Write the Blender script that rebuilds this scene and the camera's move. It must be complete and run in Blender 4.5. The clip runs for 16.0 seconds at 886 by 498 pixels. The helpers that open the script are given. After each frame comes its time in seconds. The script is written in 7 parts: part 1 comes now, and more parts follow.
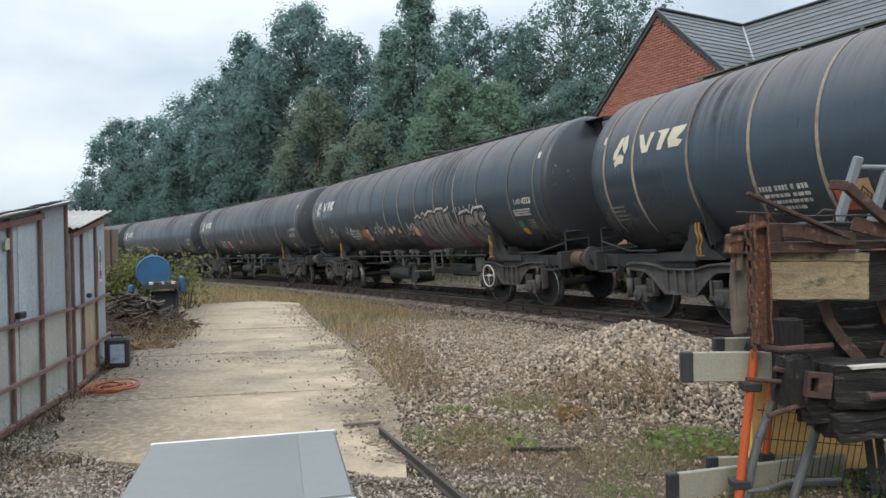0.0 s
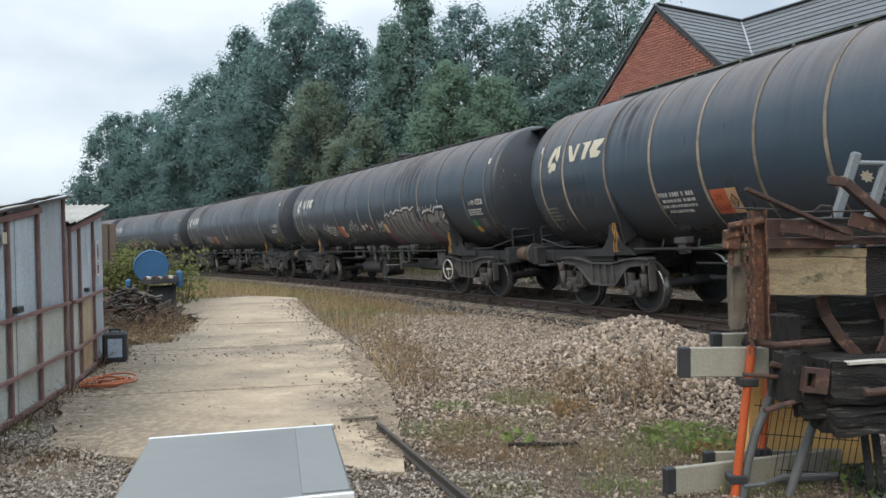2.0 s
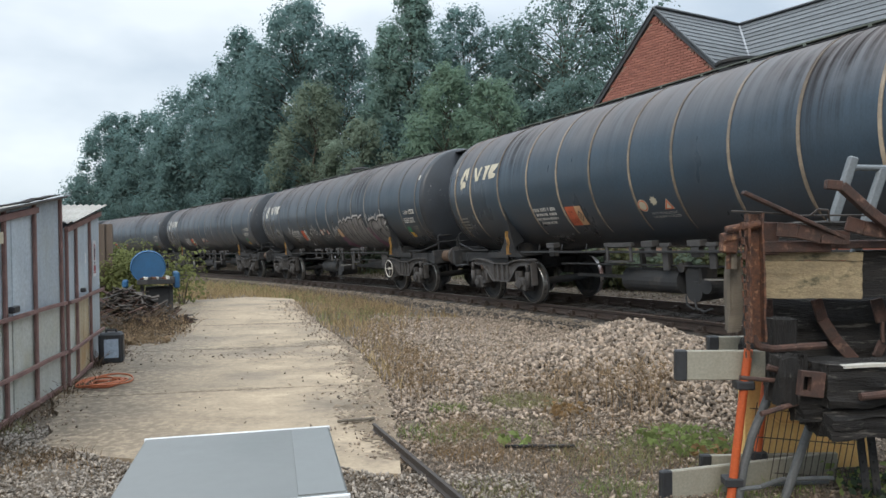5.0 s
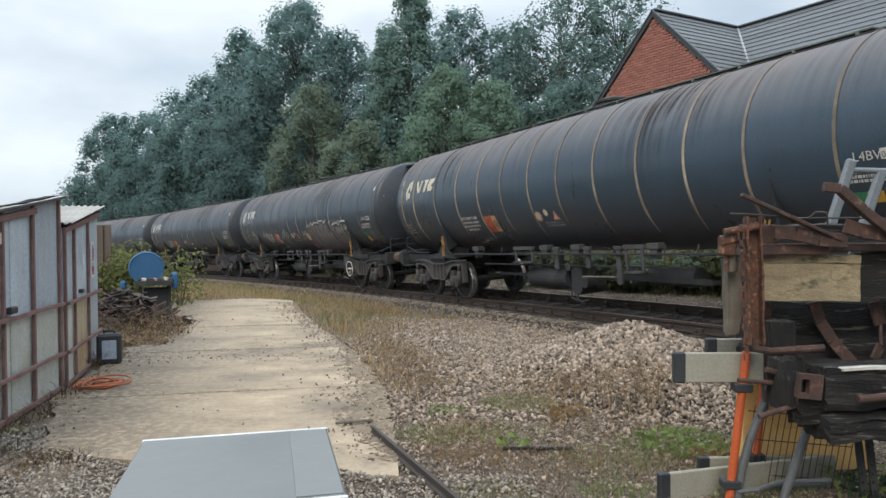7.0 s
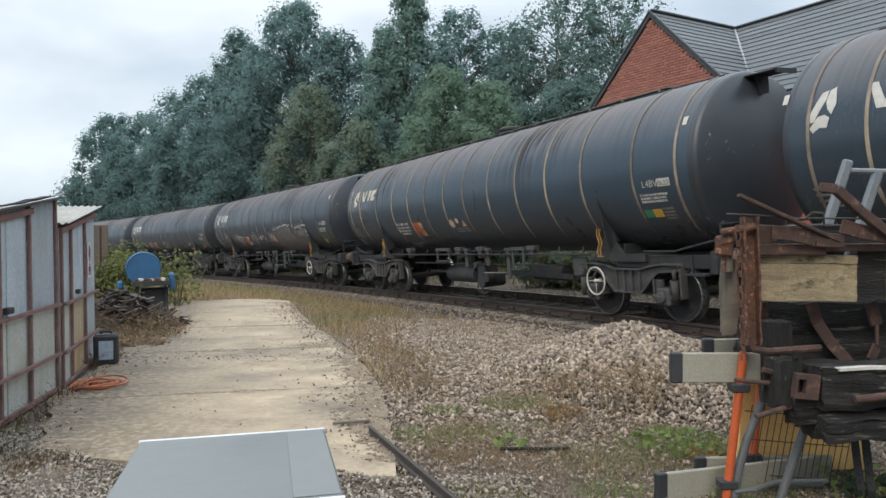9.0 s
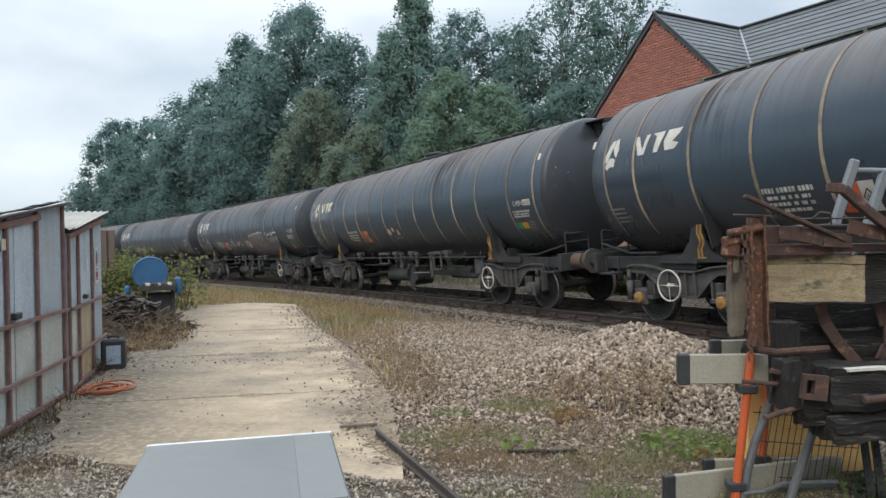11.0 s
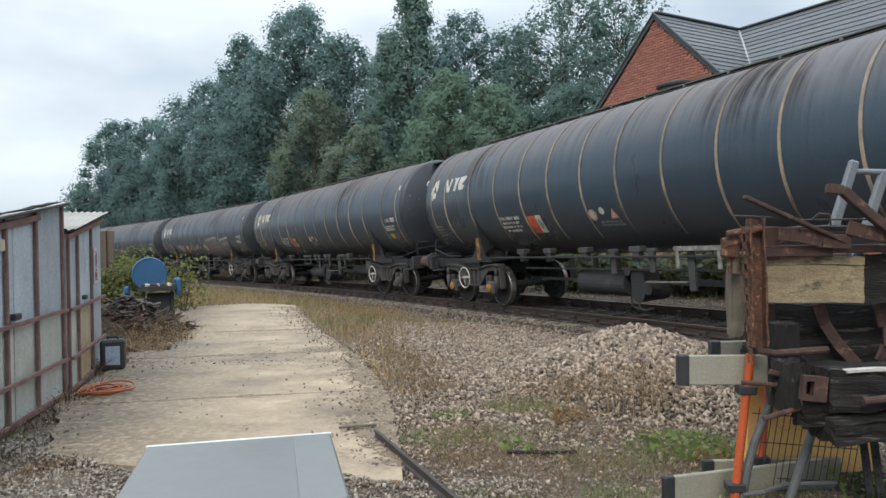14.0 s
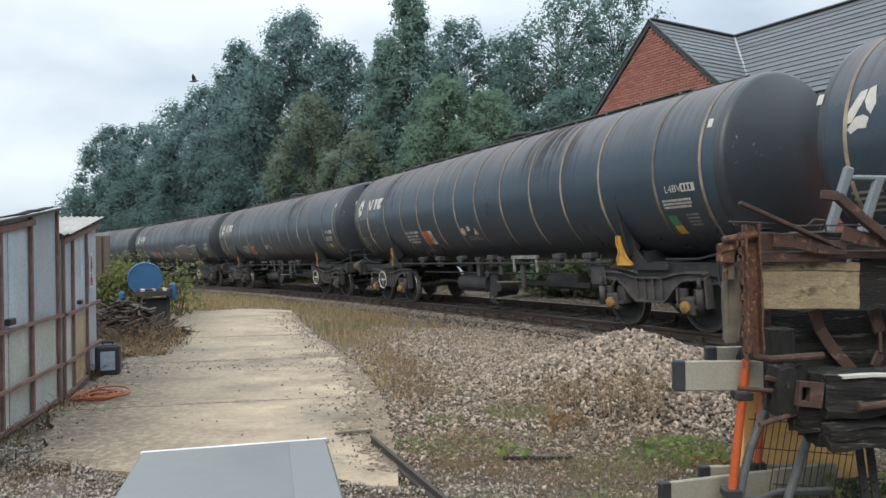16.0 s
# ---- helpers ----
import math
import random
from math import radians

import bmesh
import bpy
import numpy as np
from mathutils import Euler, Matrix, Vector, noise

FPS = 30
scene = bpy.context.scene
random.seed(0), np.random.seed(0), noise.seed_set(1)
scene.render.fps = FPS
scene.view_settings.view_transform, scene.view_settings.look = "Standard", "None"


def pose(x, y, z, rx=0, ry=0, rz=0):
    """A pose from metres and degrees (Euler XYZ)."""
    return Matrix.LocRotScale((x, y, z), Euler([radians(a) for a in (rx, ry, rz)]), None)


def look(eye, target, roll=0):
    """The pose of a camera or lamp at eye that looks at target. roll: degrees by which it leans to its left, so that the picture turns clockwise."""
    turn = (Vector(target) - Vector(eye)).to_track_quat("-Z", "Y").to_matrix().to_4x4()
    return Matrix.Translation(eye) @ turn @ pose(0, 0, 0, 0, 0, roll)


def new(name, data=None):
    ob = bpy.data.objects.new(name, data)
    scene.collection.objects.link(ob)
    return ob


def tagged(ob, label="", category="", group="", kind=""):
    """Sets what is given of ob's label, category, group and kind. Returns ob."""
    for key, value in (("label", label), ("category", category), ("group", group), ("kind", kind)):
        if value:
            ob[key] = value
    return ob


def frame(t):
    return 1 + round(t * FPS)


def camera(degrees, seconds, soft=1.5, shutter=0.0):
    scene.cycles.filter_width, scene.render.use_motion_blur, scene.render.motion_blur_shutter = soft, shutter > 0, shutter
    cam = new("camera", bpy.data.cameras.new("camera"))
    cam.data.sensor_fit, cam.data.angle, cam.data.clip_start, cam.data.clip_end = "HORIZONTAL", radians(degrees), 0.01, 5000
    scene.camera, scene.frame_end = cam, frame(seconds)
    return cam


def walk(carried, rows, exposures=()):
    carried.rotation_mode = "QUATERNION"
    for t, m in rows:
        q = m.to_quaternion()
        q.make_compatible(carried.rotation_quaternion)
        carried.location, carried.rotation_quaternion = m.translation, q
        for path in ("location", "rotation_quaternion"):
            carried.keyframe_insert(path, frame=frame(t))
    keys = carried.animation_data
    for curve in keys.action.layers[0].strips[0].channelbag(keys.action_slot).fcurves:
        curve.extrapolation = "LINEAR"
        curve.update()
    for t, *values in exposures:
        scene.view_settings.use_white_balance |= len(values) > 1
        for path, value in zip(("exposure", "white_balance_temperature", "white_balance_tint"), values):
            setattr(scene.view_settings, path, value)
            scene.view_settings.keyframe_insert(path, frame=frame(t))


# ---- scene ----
cam = camera(63.8, 16.0, soft=1.5)
EYE = Vector((0.0, 0.0, 1.65))
# seconds, turn to the left, tilt up, clockwise roll, all in degrees
TURNS = [
    (0, 0.480, -1.034, -0.872), (0.5, 0.367, -1.262, -0.925), (1, 0.279, -1.249, -0.928), (1.5, 0.377, -1.448, -0.763),
    (2, 0.326, -1.436, -0.763), (2.5, 0.294, -1.297, -0.741), (3, 0.193, -1.341, -0.732), (3.5, 0.085, -1.328, -0.764),
    (4, 0.127, -1.287, -0.621), (6.5, 0.065, -1.285, -0.394), (7, 0.000, -1.146, -0.347), (7.5, -0.103, -1.161, -0.223),
    (8, -0.146, -1.160, -0.296), (8.5, -0.075, -1.165, -0.328), (9, -0.209, -1.121, -0.340), (11.5, 0.308, -0.852, -0.777),
    (12, 0.308, -0.790, -0.766), (12.5, 0.192, -0.689, -0.730), (13, 0.224, -0.759, -0.717), (13.5, 0.266, -0.868, -0.636),
    (14, 0.204, -0.829, -0.702), (14.5, 0.141, -0.829, -0.704), (15, 0.018, -0.603, -0.601), (15.5, 0.031, -0.489, -0.588),
    (16, -0.095, -0.400, -0.609)]


def aim(left, up, roll):
    turn = Euler((radians(90 + up), 0, radians(left))).to_matrix().to_4x4()
    return Matrix.Translation(EYE) @ turn @ pose(0, 0, 0, 0, 0, roll)


walk(cam, [(t, aim(a, b, c)) for t, a, b, c in TURNS], [(0, 0.30), (16, 0.30)])

# ---- light ----
world = bpy.data.worlds.new("overcast_sky")
scene.world = world
world.use_nodes = True
wn, wl = world.node_tree.nodes, world.node_tree.links
wn.clear()
sky = wn.new("ShaderNodeTexSky")
sky.sky_type, sky.sun_disc = "NISHITA", False
sky.sun_elevation, sky.sun_rotation = radians(40), radians(201)
dim = wn.new("ShaderNodeMix")
dim.data_type, dim.blend_type = "RGBA", "MULTIPLY"
dim.inputs["Factor"].default_value = 1.0
dim.inputs["B"].default_value = (0.10, 0.10, 0.10, 1)
wl.new(sky.outputs[0], dim.inputs["A"])
coords = wn.new("ShaderNodeTexCoord")
stretch = wn.new("ShaderNodeMapping")
stretch.inputs["Scale"].default_value = (1.3, 1.3, 2.8)
stretch.inputs["Location"].default_value = (0.35, 0.2, 0.1)
wl.new(coords.outputs["Generated"], stretch.inputs[0])
cloud = wn.new("ShaderNodeTexNoise")
cloud.inputs["Scale"].default_value, cloud.inputs["Detail"].default_value, cloud.inputs["Roughness"].default_value = 1.7, 5, 0.5
wl.new(stretch.outputs[0], cloud.inputs["Vector"])
cloud_tone = wn.new("ShaderNodeValToRGB")
cloud_tone.color_ramp.elements[0].position, cloud_tone.color_ramp.elements[0].color = 0.36, (0.49, 0.58, 0.675, 1)
cloud_tone.color_ramp.elements[1].position, cloud_tone.color_ramp.elements[1].color = 0.60, (0.79, 0.86, 0.915, 1)
wl.new(cloud.outputs[0], cloud_tone.inputs[0])
cover = wn.new("ShaderNodeMix")
cover.data_type = "RGBA"
cover.inputs["Factor"].default_value = 0.88
wl.new(dim.outputs["Result"], cover.inputs["A"])
wl.new(cloud_tone.outputs[0], cover.inputs["B"])
# an overcast sky is brighter overhead than at the horizon
height = wn.new("ShaderNodeSeparateXYZ")
wl.new(coords.outputs["Generated"], height.inputs[0])
lift = wn.new("ShaderNodeMapRange")
lift.inputs["From Min"].default_value, lift.inputs["From Max"].default_value = 0.28, 1.0
lift.inputs["To Min"].default_value, lift.inputs["To Max"].default_value = 1.0, 2.9
wl.new(height.outputs["Z"], lift.inputs["Value"])
glow = wn.new("ShaderNodeBackground")
wl.new(lift.outputs[0], glow.inputs["Strength"])
wl.new(cover.outputs["Result"], glow.inputs["Color"])
out = wn.new("ShaderNodeOutputWorld")
wl.new(glow.outputs[0], out.inputs[0])

sun = new("sun", bpy.data.lights.new("sun", "SUN"))
sun.data.energy, sun.data.angle, sun.data.color = 1.3, radians(25), (1.0, 0.90, 0.74)
sun.matrix_world = look((-12, -20, 28.5), (0, 12, 0))


# ---- materials ----
def mat(name, base, rough=0.7, metal=0.0, dark=None, scale=8.0, amount=0.5, fine=60.0, bump=0.3, dist=0.01, island=0.0, obj=0.0,
        second=None, second_scale=1.0, second_at=(0.5, 0.65), stretch=(1, 1, 1)):
    """A surface with a grain of two scales, stains of a second colour, and fine relief."""
    m = bpy.data.materials.new(name)
    m.use_nodes = True
    n, l = m.node_tree.nodes, m.node_tree.links
    bsdf = n["Principled BSDF"]
    tc = n.new("ShaderNodeTexCoord")
    mp = n.new("ShaderNodeMapping")
    mp.inputs["Scale"].default_value = stretch
    l.new(tc.outputs["Object"], mp.inputs[0])

    def noisy(sc, detail=5.0):
        t = n.new("ShaderNodeTexNoise")
        t.inputs["Scale"].default_value, t.inputs["Detail"].default_value, t.inputs["Roughness"].default_value = sc, detail, 0.62
        l.new(mp.outputs[0], t.inputs["Vector"])
        return t.outputs[0]

    def mixed(kind, fac, a, b):
        x = n.new("ShaderNodeMix")
        x.data_type, x.blend_type = "RGBA", kind
        for sock, val in (("Factor", fac), ("A", a), ("B", b)):
            if isinstance(val, (int, float)):
                x.inputs[sock].default_value = val
            elif isinstance(val, tuple):
                x.inputs[sock].default_value = (*val, 1)
            else:
                l.new(val, x.inputs[sock])
        return x.outputs["Result"]

    def ramp(val, a, b):
        x = n.new("ShaderNodeMapRange")
        x.inputs["From Min"].default_value, x.inputs["From Max"].default_value = a, b
        l.new(val, x.inputs["Value"])
        return x.outputs[0]

    dark = dark or tuple(c * 0.55 for c in base)
    big = ramp(noisy(scale), 0.35, 0.68)
    col = mixed("MIX", big, tuple(b + (d - b) * amount for b, d in zip(base, dark)), base)
    grain = noisy(fine, 3.0)
    col = mixed("OVERLAY", 0.35, col, grain)
    if second:
        col = mixed("MIX", ramp(noisy(second_scale, 8.0), *second_at), col, second)
    for amt, kind in ((island, "i"), (obj, "o")):
        if amt:
            src = n.new("ShaderNodeNewGeometry").outputs["Random Per Island"] if kind == "i" else n.new("ShaderNodeObjectInfo").outputs["Random"]
            hv = n.new("ShaderNodeHueSaturation")
            mr = n.new("ShaderNodeMapRange")
            mr.inputs["To Min"].default_value, mr.inputs["To Max"].default_value = 1 - amt, 1 + amt
            l.new(src, mr.inputs["Value"])
            l.new(mr.outputs[0], hv.inputs["Value"])
            l.new(col, hv.inputs["Color"])
            col = hv.outputs[0]
    l.new(col, bsdf.inputs["Base Color"])
    rr = n.new("ShaderNodeMapRange")
    rr.inputs["To Min"].default_value, rr.inputs["To Max"].default_value = max(0.04, rough - 0.12), min(1.0, rough + 0.12)
    l.new(big, rr.inputs["Value"])
    l.new(rr.outputs[0], bsdf.inputs["Roughness"])
    bsdf.inputs["Metallic"].default_value = metal
    if bump:
        bp = n.new("ShaderNodeBump")
        bp.inputs["Strength"].default_value, bp.inputs["Distance"].default_value = bump, dist
        l.new(grain, bp.inputs["Height"])
        l.new(bp.outputs[0], bsdf.inputs["Normal"])
    return m


M = {}
M["earth"] = mat("earth", (0.150, 0.115, 0.082), 0.95, dark=(0.080, 0.060, 0.043), scale=2.2, amount=0.9, fine=160, bump=1.0, dist=0.012,
                 second=(0.185, 0.150, 0.115), second_scale=9.0, second_at=(0.50, 0.62))
M["concrete"] = mat("concrete", (0.470, 0.372, 0.262), 0.9, dark=(0.330, 0.258, 0.176), scale=3.2, amount=0.9, fine=38, bump=0.35, dist=0.006,
                    second=(0.175, 0.148, 0.118), second_scale=0.8, second_at=(0.49, 0.70), stretch=(0.8, 1.25, 1))


def soil(m):
    """Brown washed soil on the concrete along the shed, at the joints and at the weedy edge, with ragged outlines."""
    n, l = m.node_tree.nodes, m.node_tree.links
    bsdf = n["Principled BSDF"]
    col = bsdf.inputs["Base Color"].links[0].from_socket
    tc = n.new("ShaderNodeTexCoord")
    xyz = n.new("ShaderNodeSeparateXYZ")
    l.new(tc.outputs["Object"], xyz.inputs[0])

    def calc(op, a, b):
        x = n.new("ShaderNodeMath")
        x.operation = op
        for k, v in enumerate((a, b)):
            if isinstance(v, (int, float)):
                x.inputs[k].default_value = v
            else:
                l.new(v, x.inputs[k])
        return x.outputs[0]

    def ranged(v, a, b, c, d):
        x = n.new("ShaderNodeMapRange")
        for k, val in zip(("From Min", "From Max", "To Min", "To Max"), (a, b, c, d)):
            x.inputs[k].default_value = val
        l.new(v, x.inputs["Value"])
        return x.outputs[0]

    def cloud(scale, detail):
        t = n.new("ShaderNodeTexNoise")
        t.inputs["Scale"].default_value, t.inputs["Detail"].default_value, t.inputs["Roughness"].default_value = scale, detail, 0.68
        l.new(tc.outputs["Object"], t.inputs["Vector"])
        return t.outputs[0]

    x, y = xyz.outputs["X"], xyz.outputs["Y"]
    wide, fine = cloud(0.9, 6), cloud(14.0, 5)
    shed_side = calc("ADD", calc("ADD", x, 1.75), calc("MULTIPLY", y, 0.28))
    shed_side = ranged(calc("ADD", shed_side, calc("MULTIPLY", calc("SUBTRACT", wide, 0.5), 1.6)), 2.15, 0.35, 0.0, 0.95)
    skew = calc("SUBTRACT", y, calc("MULTIPLY", calc("ADD", x, 2.3), 0.19))
    spots = [shed_side]
    for at, wid, amt in ((7.45, 0.11, 0.8), (10.35, 0.45, 0.95), (13.2, 0.25, 0.8), (16.1, 0.3, 0.5), (9.1, 0.20, 0.6), (11.7, 0.16, 0.6), (8.2, 0.12, 0.4)):
        gap = calc("ABSOLUTE", calc("SUBTRACT", skew, at), 0)
        gap = calc("SUBTRACT", gap, calc("MULTIPLY", calc("SUBTRACT", wide, 0.48), wid * 5))
        spots.append(ranged(gap, wid, 0.0, 0.0, amt))
    total = spots[0]
    for s in spots[1:]:
        total = calc("MAXIMUM", total, s)
    total = calc("MULTIPLY", total, ranged(fine, 0.36, 0.55, 0.32, 1.0))
    # grey scuffs and small stains all over
    smear = n.new("ShaderNodeMapping")
    smear.inputs["Scale"].default_value = (0.85, 1.2, 1.0)
    l.new(tc.outputs["Object"], smear.inputs[0])
    wash = n.new("ShaderNodeTexNoise")
    wash.inputs["Scale"].default_value, wash.inputs["Detail"].default_value, wash.inputs["Roughness"].default_value = 1.5, 9, 0.66
    l.new(smear.outputs[0], wash.inputs["Vector"])
    blots = calc("MULTIPLY", ranged(wash.outputs[0], 0.41, 0.60, 0.0, 0.66), ranged(fine, 0.34, 0.60, 0.45, 1.0))
    total = calc("MAXIMUM", total, blots)
    mix = n.new("ShaderNodeMix")
    mix.data_type = "RGBA"
    l.new(total, mix.inputs["Factor"])
    l.new(col, mix.inputs["A"])
    mix.inputs["B"].default_value = (0.130, 0.102, 0.074, 1)
    l.new(mix.outputs["Result"], bsdf.inputs["Base Color"])


soil(M["concrete"])
M["limestone"] = mat("limestone", (0.335, 0.266, 0.205), 0.92, dark=(0.140, 0.107, 0.082), scale=14, amount=0.8, fine=140, bump=0.6, dist=0.005, island=0.62)
M["ballast"] = mat("ballast", (0.235, 0.193, 0.152), 0.93, dark=(0.125, 0.100, 0.080), scale=9, fine=120, bump=0.5, dist=0.004, island=0.45)
M["grey_gravel"] = mat("grey_gravel", (0.31, 0.268, 0.225), 0.92, dark=(0.165, 0.14, 0.115), scale=14, amount=0.8, fine=140, bump=0.6, dist=0.005, island=0.5)
# stones and bed below the train: its shade is put into these dark colours
M["darkened"] = mat("train_shade_ballast", (0.060, 0.052, 0.046), 0.8, dark=(0.028, 0.025, 0.023), scale=9, fine=120, bump=0.5, dist=0.004, island=0.4)
M["bed"] = mat("ballast_bed", (0.050, 0.044, 0.040), 0.95, dark=(0.04, 0.036, 0.032), scale=3, amount=0.9, fine=40, bump=1.0, dist=0.04)
M["rail"] = mat("rusted_rail", (0.050, 0.041, 0.037), 0.75, 0.2, dark=(0.06, 0.035, 0.025), scale=12, fine=90)
M["polished"] = mat("polished_steel", (0.52, 0.515, 0.51), 0.36, 1.0, dark=(0.16, 0.15, 0.14), scale=15, amount=0.4, bump=0.05)
M["sleeper"] = mat("sleeper_wood", (0.058, 0.050, 0.044), 0.9, scale=5, fine=60, stretch=(1, 6, 1), bump=0.6, obj=0.25)
M["tank"] = mat("dark_tank_paint", (0.027, 0.050, 0.074), 0.34, 0.0, dark=(0.025, 0.038, 0.053), scale=0.7, amount=0.9, fine=50, bump=0.05, dist=0.004,
                stretch=(1.0, 1.0, 0.35), obj=0.15)


def weather(m, cover=0.0):
    """Pale dust that lies on the barrel's upper side and black soot that has run down it in streaks."""
    n, l = m.node_tree.nodes, m.node_tree.links
    bsdf = n["Principled BSDF"]
    col = bsdf.inputs["Base Color"].links[0].from_socket
    tc = n.new("ShaderNodeTexCoord")
    info = n.new("ShaderNodeObjectInfo")
    shift = n.new("ShaderNodeVectorMath")
    shift.operation = "ADD"
    far = n.new("ShaderNodeVectorMath")
    far.operation = "SCALE"
    far.inputs["Scale"].default_value = 40.0
    l.new(info.outputs["Random"], far.inputs[0])
    l.new(tc.outputs["Object"], shift.inputs[0])
    l.new(far.outputs[0], shift.inputs[1])

    def noisy(scale, detail):
        mp = n.new("ShaderNodeMapping")
        mp.inputs["Scale"].default_value = scale
        l.new(shift.outputs[0], mp.inputs[0])
        t = n.new("ShaderNodeTexNoise")
        t.inputs["Scale"].default_value, t.inputs["Detail"].default_value, t.inputs["Roughness"].default_value = 1.0, detail, 0.6
        l.new(mp.outputs[0], t.inputs["Vector"])
        return t.outputs[0]

    def ranged(v, a, b, c=0.0, d=1.0):
        x = n.new("ShaderNodeMapRange")
        for k, val in zip(("From Min", "From Max", "To Min", "To Max"), (a, b, c, d)):
            x.inputs[k].default_value = val
        l.new(v, x.inputs["Value"])
        return x.outputs[0]

    def mul(a, b):
        x = n.new("ShaderNodeMath")
        x.operation = "MULTIPLY"
        l.new(a, x.inputs[0])
        l.new(b, x.inputs[1])
        return x.outputs[0]

    def over(fac, a, b):
        x = n.new("ShaderNodeMix")
        x.data_type = "RGBA"
        l.new(fac, x.inputs["Factor"])
        l.new(a, x.inputs["A"])
        x.inputs["B"].default_value = (*b, 1)
        return x.outputs["Result"]

    xyz = n.new("ShaderNodeSeparateXYZ")
    l.new(tc.outputs["Object"], xyz.inputs[0])
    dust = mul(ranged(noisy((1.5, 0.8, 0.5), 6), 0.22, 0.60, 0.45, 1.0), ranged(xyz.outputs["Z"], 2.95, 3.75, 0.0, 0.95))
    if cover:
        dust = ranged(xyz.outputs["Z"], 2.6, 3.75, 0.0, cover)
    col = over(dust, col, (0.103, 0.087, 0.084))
    grime = mul(ranged(noisy((1.1, 1.0, 0.7), 6), 0.25, 0.62, 0.35, 1.0), ranged(xyz.outputs["Z"], 2.30, 1.45, 0.0, 0.85))
    col = over(grime, col, (0.060, 0.052, 0.048))
    # spills that have run down below the filling points
    zones = []
    for middle, half in ((4.45, 0.75), (-3.1, 1.35)):
        off = n.new("ShaderNodeMath")
        off.operation = "SUBTRACT"
        off.inputs[1].default_value = middle
        l.new(xyz.outputs["X"], off.inputs[0])
        gap = n.new("ShaderNodeMath")
        gap.operation = "ABSOLUTE"
        l.new(off.outputs[0], gap.inputs[0])
        zones.append(ranged(gap.outputs[0], half, half * 0.35, 0.25, 1.0))
    while len(zones) > 1:
        both = n.new("ShaderNodeMath")
        both.operation = "MAXIMUM"
        l.new(zones.pop(), both.inputs[0])
        l.new(zones.pop(), both.inputs[1])
        zones.append(both.outputs[0])
    soot = mul(zones[0], ranged(noisy((13.0, 0.35, 0.26), 9), 0.40, 0.66))
    soot = mul(soot, ranged(noisy((1.6, 0.8, 1.1), 4), 0.30, 0.54))
    soot = mul(soot, ranged(xyz.outputs["Z"], 2.3, 3.5, 0.0, 0.90))
    col = over(soot, col, (0.016, 0.012, 0.011))
    l.new(col, bsdf.inputs["Base Color"])
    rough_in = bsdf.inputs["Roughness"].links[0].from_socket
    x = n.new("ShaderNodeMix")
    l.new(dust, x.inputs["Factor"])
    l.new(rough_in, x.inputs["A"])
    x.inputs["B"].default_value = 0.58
    y = n.new("ShaderNodeMix")
    l.new(soot, y.inputs["Factor"])
    l.new(x.outputs["Result"], y.inputs["A"])
    y.inputs["B"].default_value = 0.95
    l.new(y.outputs["Result"], bsdf.inputs["Roughness"])
    l.new(ranged(soot, 0.0, 1.0, 0.5, 0.05), bsdf.inputs["Specular IOR Level"])
    return m


M["under"] = mat("grimy_steel", (0.031, 0.033, 0.036), 0.8, 0.1, dark=(0.021, 0.022, 0.024), scale=4, amount=0.9, fine=60, bump=0.4, second=(0.076, 0.066, 0.060), second_scale=3, second_at=(0.54, 0.74))
M["bogie"] = mat("brown_brake_dust", (0.084, 0.079, 0.077), 0.85, 0.1, dark=(0.033, 0.032, 0.033), scale=5, amount=0.9, fine=70, bump=0.5, obj=0.2)
M["band"] = mat("tan_strap", (0.323, 0.261, 0.190), 0.75, dark=(0.123, 0.100, 0.076), scale=2.2, amount=1.0, obj=0.4)
M["band_grey"] = mat("grey_strap", (0.21, 0.20, 0.185), 0.7, dark=(0.09, 0.083, 0.075), scale=2.2, amount=1.0, obj=0.4)
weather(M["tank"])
weather(M["band"], 0.55)
weather(M["band_grey"], 0.55)
M["tank_end"] = mat("sooty_tank_end", (0.036, 0.044, 0.055), 0.40, dark=(0.024, 0.026, 0.030), scale=0.9, amount=0.9, fine=40, bump=0.08, dist=0.004,
                    second=(0.20, 0.20, 0.20), second_scale=3.2, second_at=(0.665, 0.70), stretch=(1, 1.0, 0.8))
M["buffer_rust"] = mat("rusty_buffer", (0.17, 0.115, 0.082), 0.7, 0.2, dark=(0.085, 0.058, 0.044), scale=5, amount=0.9, fine=70)
M["walk_green"] = mat("green_grey_grating", (0.15, 0.175, 0.150), 0.8, 0.1, dark=(0.07, 0.08, 0.07), scale=4, amount=0.9, fine=60)
M["pipe_grime"] = mat("dusty_steel", (0.078, 0.077, 0.078), 0.8, 0.1, dark=(0.035, 0.034, 0.035), scale=4, amount=0.9, fine=60, bump=0.3)
M["step_pale"] = mat("worn_grey_paint", (0.30, 0.29, 0.28), 0.7, dark=(0.10, 0.09, 0.085), scale=8, amount=1.0)
M["cream"] = mat("cream_vinyl", (0.527, 0.484, 0.374), 0.6, dark=(0.357, 0.306, 0.221), scale=3, bump=0.1)
M["white"] = mat("white_paint", (0.527, 0.510, 0.468), 0.6, dark=(0.306, 0.281, 0.238), scale=6, bump=0.1)
M["orange_sign"] = mat("orange_sign", (0.60, 0.105, 0.04), 0.55, dark=(0.38, 0.07, 0.035), scale=6, bump=0.1)
M["yellow"] = mat("yellow_paint", (0.60, 0.34, 0.05), 0.6, dark=(0.30, 0.16, 0.035), scale=7)
M["green"] = mat("green_sign", (0.05, 0.22, 0.11), 0.6, scale=7)
